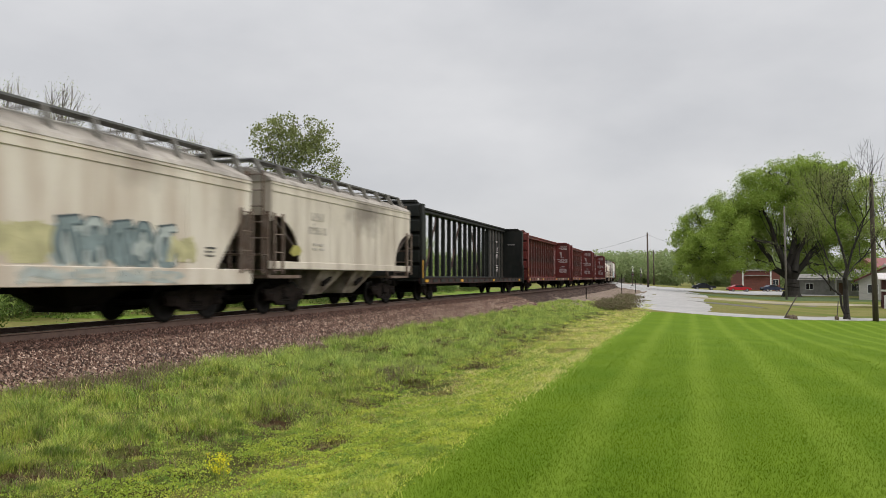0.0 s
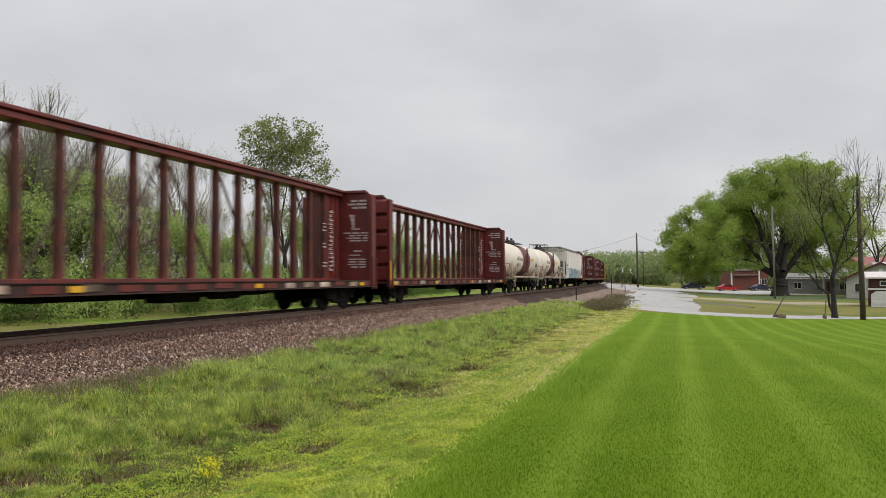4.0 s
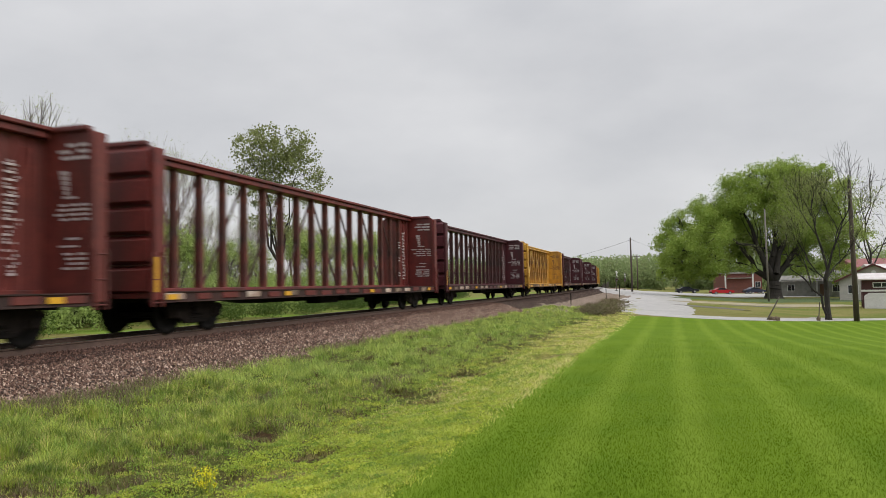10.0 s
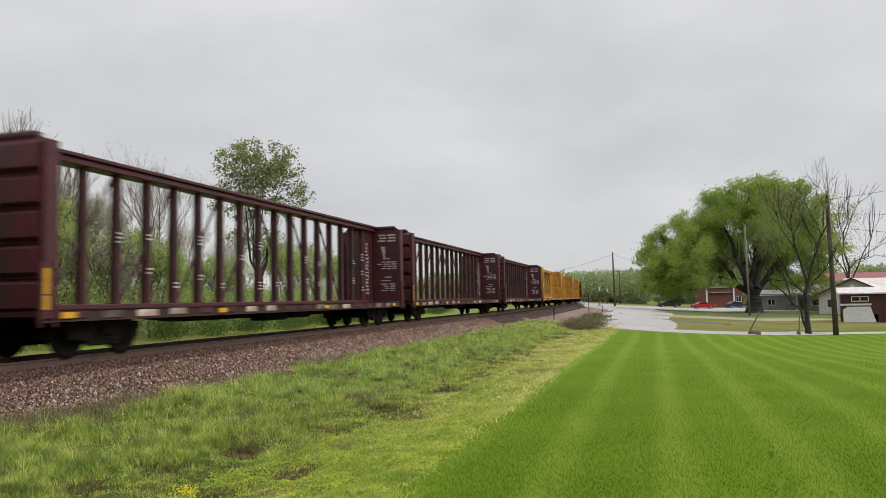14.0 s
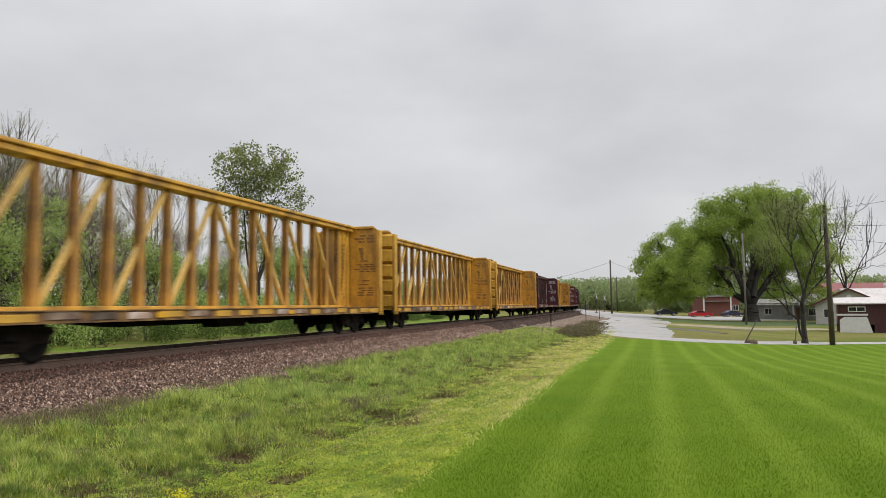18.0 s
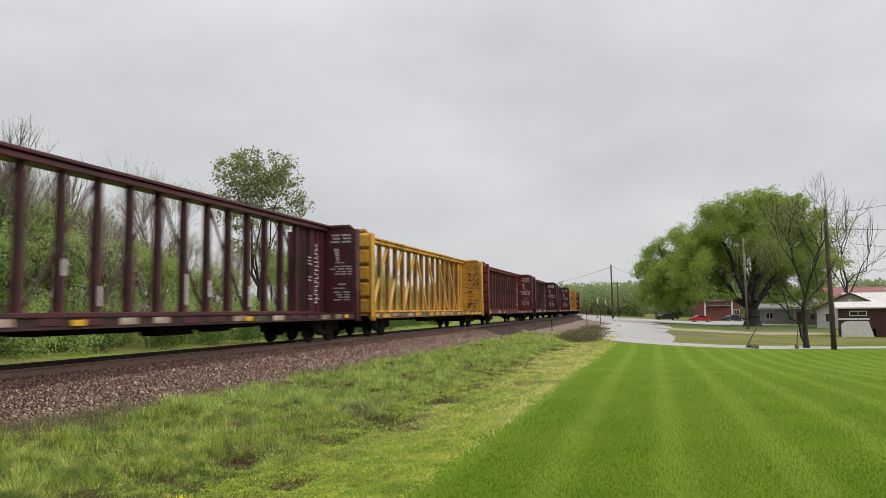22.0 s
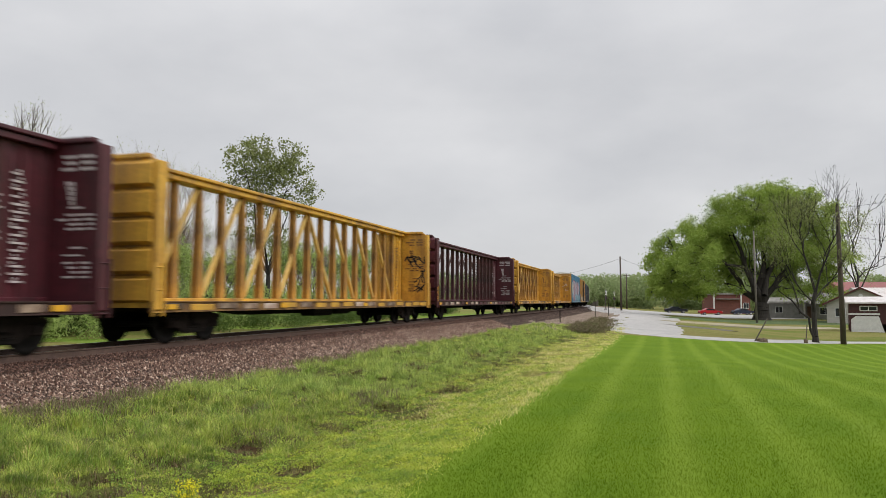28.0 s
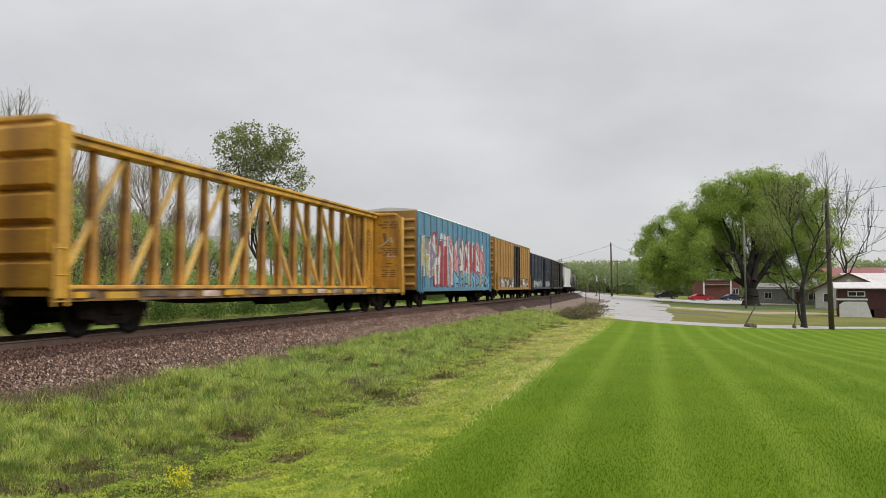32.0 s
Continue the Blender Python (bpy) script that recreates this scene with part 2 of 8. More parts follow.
# ---- materials ----
def material(name, colour, second=None, scale=3.0, rough=0.6, metal=0.0, bump_h=0.0, bump_s=40.0, fine=0.25, stretch=(1, 1, 1),
             grime=None, grime_amount=0.0, spec=0.5, per_object=0.0):
    """A surface with variation at two scales, relief and grime."""
    mat = bpy.data.materials.new(name)
    mat.use_nodes = True
    nt = mat.node_tree
    nn, ll = nt.nodes, nt.links
    bsdf = nn["Principled BSDF"]
    bsdf.inputs["Roughness"].default_value = rough
    bsdf.inputs["Metallic"].default_value = metal
    bsdf.inputs["Specular IOR Level"].default_value = spec
    tc = nn.new("ShaderNodeTexCoord")
    mp = nn.new("ShaderNodeMapping")
    mp.inputs["Scale"].default_value = stretch
    ll.new(tc.outputs["Object"], mp.inputs["Vector"])
    n1 = nn.new("ShaderNodeTexNoise")
    n1.inputs["Scale"].default_value, n1.inputs["Detail"].default_value = scale, 4
    ll.new(mp.outputs[0], n1.inputs["Vector"])
    n2 = nn.new("ShaderNodeTexNoise")
    n2.inputs["Scale"].default_value, n2.inputs["Detail"].default_value = bump_s, 3
    ll.new(mp.outputs[0], n2.inputs["Vector"])
    mix = nn.new("ShaderNodeMixRGB")
    second = second or tuple(c * 0.75 for c in colour)
    mix.inputs[1].default_value, mix.inputs[2].default_value = (*colour, 1), (*second, 1)
    rm = nn.new("ShaderNodeMapRange")
    rm.inputs["From Min"].default_value, rm.inputs["From Max"].default_value = 0.35, 0.65
    ll.new(n1.outputs["Fac"], rm.inputs["Value"])
    ll.new(rm.outputs[0], mix.inputs[0])
    out = mix.outputs[0]
    if fine > 0:
        m2 = nn.new("ShaderNodeMixRGB")
        m2.blend_type = "MULTIPLY"
        m2.inputs[0].default_value = fine
        r2 = nn.new("ShaderNodeMapRange")
        r2.inputs["From Min"].default_value, r2.inputs["From Max"].default_value = 0.3, 0.7
        r2.inputs["To Min"].default_value, r2.inputs["To Max"].default_value = 0.3, 1.4
        ll.new(n2.outputs["Fac"], r2.inputs["Value"])
        ll.new(out, m2.inputs[1])
        ll.new(r2.outputs[0], m2.inputs[2])
        out = m2.outputs[0]
    if grime is not None:
        g1 = nn.new("ShaderNodeTexNoise")
        g1.inputs["Scale"].default_value, g1.inputs["Detail"].default_value = 1.1, 6
        gm = nn.new("ShaderNodeMapping")
        gm.inputs["Scale"].default_value = (1.6, 1.6, 0.28)
        ll.new(tc.outputs["Object"], gm.inputs["Vector"])
        ll.new(gm.outputs[0], g1.inputs["Vector"])
        gr = nn.new("ShaderNodeMapRange")
        gr.inputs["From Min"].default_value, gr.inputs["From Max"].default_value = 0.42, 0.72
        gr.inputs["To Max"].default_value = grime_amount
        ll.new(g1.outputs["Fac"], gr.inputs["Value"])
        m3 = nn.new("ShaderNodeMixRGB")
        m3.inputs[2].default_value = (*grime, 1)
        ll.new(gr.outputs[0], m3.inputs[0])
        ll.new(out, m3.inputs[1])
        out = m3.outputs[0]
    if per_object > 0:
        oi = nn.new("ShaderNodeObjectInfo")
        r4 = nn.new("ShaderNodeMapRange")
        r4.inputs["To Min"].default_value, r4.inputs["To Max"].default_value = 1 - per_object, 1 + per_object
        ll.new(oi.outputs["Random"], r4.inputs["Value"])
        m4 = nn.new("ShaderNodeVectorMath")
        m4.operation = "SCALE"
        ll.new(out, m4.inputs[0])
        ll.new(r4.outputs[0], m4.inputs["Scale"])
        out = m4.outputs[0]
    ll.new(out, bsdf.inputs["Base Color"])
    if bump_h > 0:
        bp = nn.new("ShaderNodeBump")
        bp.inputs["Strength"].default_value, bp.inputs["Distance"].default_value = 0.8, bump_h
        ll.new(n2.outputs["Fac"], bp.inputs["Height"])
        ll.new(bp.outputs[0], bsdf.inputs["Normal"])
    return mat


def leaf_material(name, colours, through_amount=0.35, rough=0.55, patches=None):
    """Leaves or blades: each island takes its own tint, and some light passes through."""
    mat = bpy.data.materials.new(name)
    mat.use_nodes = True
    nn, ll = mat.node_tree.nodes, mat.node_tree.links
    bsdf, out = nn["Principled BSDF"], nn["Material Output"]
    bsdf.inputs["Roughness"].default_value = rough
    bsdf.inputs["Specular IOR Level"].default_value = 0.15
    ge = nn.new("ShaderNodeNewGeometry")
    ramp = nn.new("ShaderNodeValToRGB")
    el = ramp.color_ramp.elements
    while len(el) < len(colours):
        el.new(0.5)
    for i, c in enumerate(colours):
        el[i].position, el[i].color = i / max(1, len(colours) - 1), (*c, 1)
    ll.new(ge.outputs["Random Per Island"], ramp.inputs["Fac"])
    tint = ramp.outputs[0]
    if patches:
        # other kinds of grass grow in patches
        scale, low, high = patches
        tc, nz, pr = nn.new("ShaderNodeTexCoord"), nn.new("ShaderNodeTexNoise"), nn.new("ShaderNodeValToRGB")
        nz.inputs["Scale"].default_value, nz.inputs["Detail"].default_value = scale, 4
        ll.new(tc.outputs["Object"], nz.inputs["Vector"])
        pr.color_ramp.elements[0].position, pr.color_ramp.elements[0].color = 0.38, (*low, 1)
        pr.color_ramp.elements[1].position, pr.color_ramp.elements[1].color = 0.62, (*high, 1)
        ll.new(nz.outputs["Fac"], pr.inputs["Fac"])
        mm = nn.new("ShaderNodeMixRGB")
        mm.blend_type = "MULTIPLY"
        mm.inputs[0].default_value = 1.0
        ll.new(tint, mm.inputs[1])
        ll.new(pr.outputs[0], mm.inputs[2])
        tint = mm.outputs[0]
    tr = nn.new("ShaderNodeBsdfTranslucent")
    mx = nn.new("ShaderNodeMixShader")
    mx.inputs[0].default_value = through_amount
    ll.new(tint, bsdf.inputs["Base Color"])
    ll.new(tint, tr.inputs["Color"])
    ll.new(bsdf.outputs[0], mx.inputs[1])
    ll.new(tr.outputs[0], mx.inputs[2])
    ll.new(mx.outputs[0], out.inputs["Surface"])
    return mat


def stain(mat, centre, size, colour, amount):
    """One dark dirty patch with a ragged edge at a place on the thing."""
    nn, ll = mat.node_tree.nodes, mat.node_tree.links
    bsdf = nn["Principled BSDF"]
    src = bsdf.inputs["Base Color"].links[0].from_socket
    tc, mp = nn.new("ShaderNodeTexCoord"), nn.new("ShaderNodeMapping")
    mp.vector_type = "TEXTURE"
    mp.inputs["Location"].default_value, mp.inputs["Scale"].default_value = centre, size
    ll.new(tc.outputs["Object"], mp.inputs["Vector"])
    ln = nn.new("ShaderNodeVectorMath")
    ln.operation = "LENGTH"
    ll.new(mp.outputs[0], ln.inputs[0])
    nz = nn.new("ShaderNodeTexNoise")
    nz.inputs["Scale"].default_value, nz.inputs["Detail"].default_value = 2.2, 5
    ll.new(tc.outputs["Object"], nz.inputs["Vector"])
    ad = nn.new("ShaderNodeMath")
    ad.operation = "MULTIPLY_ADD"
    ad.inputs[1].default_value = 1.3
    ll.new(nz.outputs["Fac"], ad.inputs[0])
    ll.new(ln.outputs["Value"], ad.inputs[2])
    mr = nn.new("ShaderNodeMapRange")
    mr.inputs["From Min"].default_value, mr.inputs["From Max"].default_value = 1.7, 0.8
    mr.inputs["To Max"].default_value = amount
    ll.new(ad.outputs[0], mr.inputs["Value"])
    mx = nn.new("ShaderNodeMixRGB")
    mx.inputs[2].default_value = (*colour, 1)
    ll.new(mr.outputs[0], mx.inputs[0])
    ll.new(src, mx.inputs[1])
    ll.new(mx.outputs[0], bsdf.inputs["Base Color"])


M = {}
RUST = (0.075, 0.035, 0.02)
M["red"] = material("oxide_red_paint", (0.165, 0.023, 0.018), (0.115, 0.018, 0.015), 2.0, 0.5, bump_h=0.004, bump_s=9, grime=(0.030, 0.013, 0.012), grime_amount=0.7)
M["maroon"] = material("dark_maroon_paint", (0.090, 0.013, 0.020), (0.062, 0.011, 0.016), 2.0, 0.5, bump_h=0.004, bump_s=9, grime=(0.022, 0.010, 0.011), grime_amount=0.7)
M["rusty"] = material("rust_brown_paint", (0.165, 0.030, 0.021), (0.115, 0.020, 0.016), 2.0, 0.6, bump_h=0.004, bump_s=9, grime=(0.035, 0.015, 0.012), grime_amount=0.8)
M["yellow"] = material("freight_yellow_paint", (0.64, 0.360, 0.045), (0.55, 0.285, 0.034), 1.6, 0.5, bump_h=0.004, bump_s=9, grime=(0.15, 0.075, 0.030), grime_amount=0.85)
M["green"] = material("black_green_paint", (0.008, 0.011, 0.010), (0.018, 0.018, 0.016), 2.0, 0.6, spec=0.25, bump_h=0.004, bump_s=9, grime=(0.035, 0.032, 0.028), grime_amount=0.6)
M["greenweb"] = material("dusty_black_brown_panel", (0.042, 0.036, 0.031), (0.024, 0.023, 0.021), 1.2, 0.7, bump_h=0.004, bump_s=9, grime=(0.075, 0.060, 0.047), grime_amount=0.7)
M["deckwear"] = material("worn_deck_edge", (0.33, 0.25, 0.18), (0.085, 0.045, 0.030), 3.0, 0.7, bump_h=0.004, bump_s=20, per_object=0.6)
M["bracey"] = material("bleached_yellow_brace", (0.70, 0.47, 0.14), (0.60, 0.37, 0.08), 1.6, 0.55, bump_h=0.004, bump_s=9, grime=(0.22, 0.12, 0.04), grime_amount=0.6)
# riser paints: dirt and rust, darkened further for shade within the truss
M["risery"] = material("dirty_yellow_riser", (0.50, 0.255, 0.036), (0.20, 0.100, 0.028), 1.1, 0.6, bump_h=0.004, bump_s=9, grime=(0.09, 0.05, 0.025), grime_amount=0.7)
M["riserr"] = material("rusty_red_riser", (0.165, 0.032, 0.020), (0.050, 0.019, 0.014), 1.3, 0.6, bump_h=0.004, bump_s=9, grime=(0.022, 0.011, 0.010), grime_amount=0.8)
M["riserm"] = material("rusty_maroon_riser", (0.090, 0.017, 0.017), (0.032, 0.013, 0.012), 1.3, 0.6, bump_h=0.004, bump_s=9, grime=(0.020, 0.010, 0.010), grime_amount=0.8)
M["cream"] = material("dusty_cream_paint", (0.62, 0.560, 0.475), (0.57, 0.510, 0.430), 0.6, 0.5, fine=0.10, grime=(0.37, 0.28, 0.21), grime_amount=0.8)
M["creamb"] = material("stained_cream_paint", (0.60, 0.540, 0.455), (0.54, 0.480, 0.400), 0.6, 0.5, fine=0.10, grime=(0.30, 0.24, 0.19), grime_amount=0.7)
stain(M["creamb"], (1.2, -1.6, 3.5), (2.4, 3, 0.9), (0.13, 0.105, 0.085), 0.85)
stain(M["cream"], (4.2, -1.6, 3.7), (1.6, 3, 0.7), (0.22, 0.18, 0.145), 0.6)
stain(M["cream"], (7.6, -1.6, 3.2), (0.8, 3, 1.4), (0.30, 0.25, 0.20), 0.6)
stain(M["creamb"], (4.0, -1.6, 2.6), (0.5, 3, 1.6), (0.36, 0.30, 0.24), 0.5)
M["paleg"] = material("pale_grey_paint", (0.67, 0.645, 0.59), (0.63, 0.605, 0.55), 0.7, 0.5, fine=0.08, grime=(0.50, 0.45, 0.38), grime_amount=0.5)
M["tankw"] = material("yellowed_white_paint", (0.68, 0.63, 0.55), (0.65, 0.59, 0.49), 0.5, 0.42, fine=0.06, grime=(0.48, 0.37, 0.24), grime_amount=0.5)
stain(M["tankw"], (0.0, -1.2, 1.35), (9.0, 3, 0.42), (0.40, 0.28, 0.16), 0.75)
stain(M["tankw"], (-5.3, -1.0, 2.0), (0.7, 3, 0.6), (0.30, 0.16, 0.08), 0.7)
M["tankdirt"] = material("rust_streaked_white_rail", (0.46, 0.39, 0.31), (0.28, 0.19, 0.13), 3.0, 0.7)
M["tankr"] = material("brick_red_paint", (0.145, 0.026, 0.020), (0.10, 0.020, 0.018), 1.2, 0.5, bump_h=0.002, bump_s=5, grime=(0.05, 0.02, 0.02), grime_amount=0.6)
M["tankk"] = material("grimy_black_paint", (0.018, 0.017, 0.016), (0.035, 0.028, 0.022), 1.2, 0.5, grime=(0.06, 0.045, 0.03), grime_amount=0.5)
M["roofg"] = material("roof_grey", (0.30, 0.28, 0.25), (0.20, 0.19, 0.17), 2.0, 0.7, grime=(0.10, 0.09, 0.08), grime_amount=0.6)
M["grate"] = material("running_board_steel", (0.12, 0.12, 0.115), (0.07, 0.07, 0.07), 4.0, 0.6)
# inner: rust, with the shade under the hopper ends painted in
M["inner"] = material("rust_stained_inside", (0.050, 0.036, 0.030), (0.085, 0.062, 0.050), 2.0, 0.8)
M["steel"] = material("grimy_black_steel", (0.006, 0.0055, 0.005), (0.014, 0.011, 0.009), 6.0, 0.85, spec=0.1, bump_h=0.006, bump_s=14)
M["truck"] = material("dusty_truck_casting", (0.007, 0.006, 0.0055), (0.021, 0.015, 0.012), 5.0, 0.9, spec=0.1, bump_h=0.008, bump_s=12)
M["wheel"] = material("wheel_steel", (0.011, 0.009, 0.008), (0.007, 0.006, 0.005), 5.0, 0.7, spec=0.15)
M["inkw"] = material("white_stencil_paint", (0.58, 0.53, 0.52), (0.42, 0.36, 0.36), 8.0, 0.6)
M["inkk"] = material("black_stencil_paint", (0.035, 0.033, 0.032), (0.08, 0.075, 0.07), 8.0, 0.6)
M["inkg"] = material("faded_grey_stencil_paint", (0.34, 0.31, 0.27), (0.44, 0.40, 0.35), 8.0, 0.6)
M["inky"] = material("brown_stencil_paint", (0.16, 0.085, 0.035), (0.28, 0.15, 0.05), 8.0, 0.6)
M["brush"] = leaf_material("dead_brush_stems", [(0.130, 0.100, 0.060), (0.185, 0.145, 0.090), (0.140, 0.170, 0.055)], 0.3)
M["tape"] = material("yellow_reflector", (0.72, 0.38, 0.02), (0.6, 0.3, 0.02), 6.0, 0.35)
M["blue"] = material("sky_blue_paint", (0.090, 0.260, 0.370), (0.060, 0.170, 0.270), 1.5, 0.5, grime=(0.17, 0.20, 0.22), grime_amount=0.6, bump_h=0.003, bump_s=8)
M["navy"] = material("navy_paint", (0.014, 0.022, 0.042), (0.022, 0.028, 0.040), 1.5, 0.5, grime=(0.09, 0.10, 0.12), grime_amount=0.45)
M["boxyel"] = material("aged_yellow_paint", (0.42, 0.23, 0.05), (0.34, 0.18, 0.04), 1.5, 0.55, grime=(0.15, 0.08, 0.03), grime_amount=0.6)
M["white"] = material("off_white_paint", (0.74, 0.74, 0.70), (0.64, 0.64, 0.60), 1.5, 0.5, grime=(0.45, 0.42, 0.36), grime_amount=0.4)
M["rail"] = material("rusty_rail", (0.118, 0.072, 0.053), (0.088, 0.053, 0.040), 6.0, 0.7, bump_h=0.002, bump_s=30)
M["railtop"] = material("polished_railhead", (0.42, 0.41, 0.40), (0.34, 0.33, 0.32), 6.0, 0.3, metal=1.0)
M["tie"] = material("creosoted_timber", (0.028, 0.021, 0.017), (0.052, 0.040, 0.032), 9.0, 0.85, bump_h=0.01, bump_s=30, stretch=(1, 6, 6), per_object=0.3)
M["bark"] = material("grey_brown_bark", (0.075, 0.058, 0.044), (0.115, 0.098, 0.080), 8.0, 0.9, bump_h=0.02, bump_s=25, stretch=(1, 1, 0.3))
M["barkd"] = material("dark_wet_bark", (0.016, 0.013, 0.010), (0.032, 0.026, 0.020), 6.0, 0.9, bump_h=0.03, bump_s=14, stretch=(1, 1, 0.3))
M["twig"] = material("bare_twig_bark", (0.110, 0.092, 0.076), (0.200, 0.172, 0.142), 4.0, 0.9)
M["twigp"] = material("budding_pinkish_twigs", (0.215, 0.155, 0.132), (0.160, 0.120, 0.102), 4.0, 0.9)
M["pole"] = material("weathered_pole_timber", (0.060, 0.044, 0.034), (0.095, 0.072, 0.056), 7.0, 0.9, bump_h=0.01, bump_s=25, stretch=(1, 1, 0.2))
M["poleg"] = material("grey_pole_timber", (0.190, 0.170, 0.148), (0.140, 0.124, 0.108), 7.0, 0.9, stretch=(1, 1, 0.2))
M["wire"] = material("black_cable", (0.03, 0.03, 0.032), rough=0.6)
M["glass"] = material("dark_window_glass", (0.015, 0.018, 0.022), (0.03, 0.035, 0.04), 1.0, 0.08, spec=0.8, fine=0)
M["chute"] = material("dirty_tan_steel", (0.300, 0.262, 0.212), (0.120, 0.092, 0.070), 2.2, 0.7)
M["tyre"] = material("tyre_rubber", (0.018, 0.018, 0.018), rough=0.85)
M["chrome"] = material("bright_metal", (0.55, 0.55, 0.56), (0.45, 0.45, 0.46), 3.0, 0.25, metal=1.0, fine=0)
M["leaf_oak"] = leaf_material("spring_oak_leaves", [(0.205, 0.300, 0.050), (0.285, 0.385, 0.075), (0.365, 0.455, 0.105), (0.240, 0.335, 0.060)], 0.5)
M["leaf_lone"] = leaf_material("spring_poplar_leaves", [(0.215, 0.245, 0.084), (0.297, 0.323, 0.133), (0.168, 0.198, 0.067)], 0.45)
M["leaf_pale"] = leaf_material("budding_leaves", [(0.400, 0.450, 0.165), (0.330, 0.400, 0.125), (0.480, 0.490, 0.240)], 0.55)
M["leaf_young"] = leaf_material("fresh_young_leaves", [(0.330, 0.425, 0.125), (0.410, 0.500, 0.170), (0.260, 0.355, 0.095)], 0.55)
M["leaf_bush"] = leaf_material("undergrowth_leaves", [(0.052, 0.090, 0.018), (0.082, 0.130, 0.028), (0.120, 0.178, 0.042)], 0.35)
# distance haze is mixed into these pale leaf colours
M["leaf_far"] = leaf_material("distant_leaves", [(0.289, 0.366, 0.159), (0.336, 0.407, 0.183), (0.254, 0.330, 0.147), (0.366, 0.395, 0.206)], 0.5)
M["blossom"] = leaf_material("white_pink_blossom", [(0.55, 0.47, 0.43), (0.46, 0.35, 0.32), (0.40, 0.44, 0.22)], 0.4)
M["roughblade"] = leaf_material("unmown_grass_blades", [(0.219, 0.309, 0.051), (0.356, 0.455, 0.087), (0.500, 0.571, 0.153), (0.269, 0.367, 0.059), (0.425, 0.520, 0.110), (0.612, 0.484, 0.253)], 0.36, patches=(4.2, (0.42, 0.50, 0.45), (1.25, 1.18, 1.05)))
M["farblade"] = leaf_material("far_verge_blades", [(0.302, 0.414, 0.090), (0.414, 0.521, 0.129), (0.526, 0.605, 0.185), (0.358, 0.465, 0.106)], 0.36, patches=(2.4, (0.54, 0.60, 0.55), (1.15, 1.1, 1.05)))
M["dryblade"] = leaf_material("yellowed_grass_blades", [(0.740, 0.660, 0.270), (0.600, 0.570, 0.180), (0.760, 0.640, 0.340)], 0.35)
M["weedblade"] = leaf_material("purplish_dead_weeds", [(0.175, 0.125, 0.085), (0.260, 0.195, 0.135), (0.120, 0.088, 0.058), (0.220, 0.250, 0.085), (0.180, 0.230, 0.065)], 0.35)
M["petal"] = leaf_material("yellow_petals", [(0.80, 0.72, 0.03), (0.86, 0.80, 0.06)], 0.4)


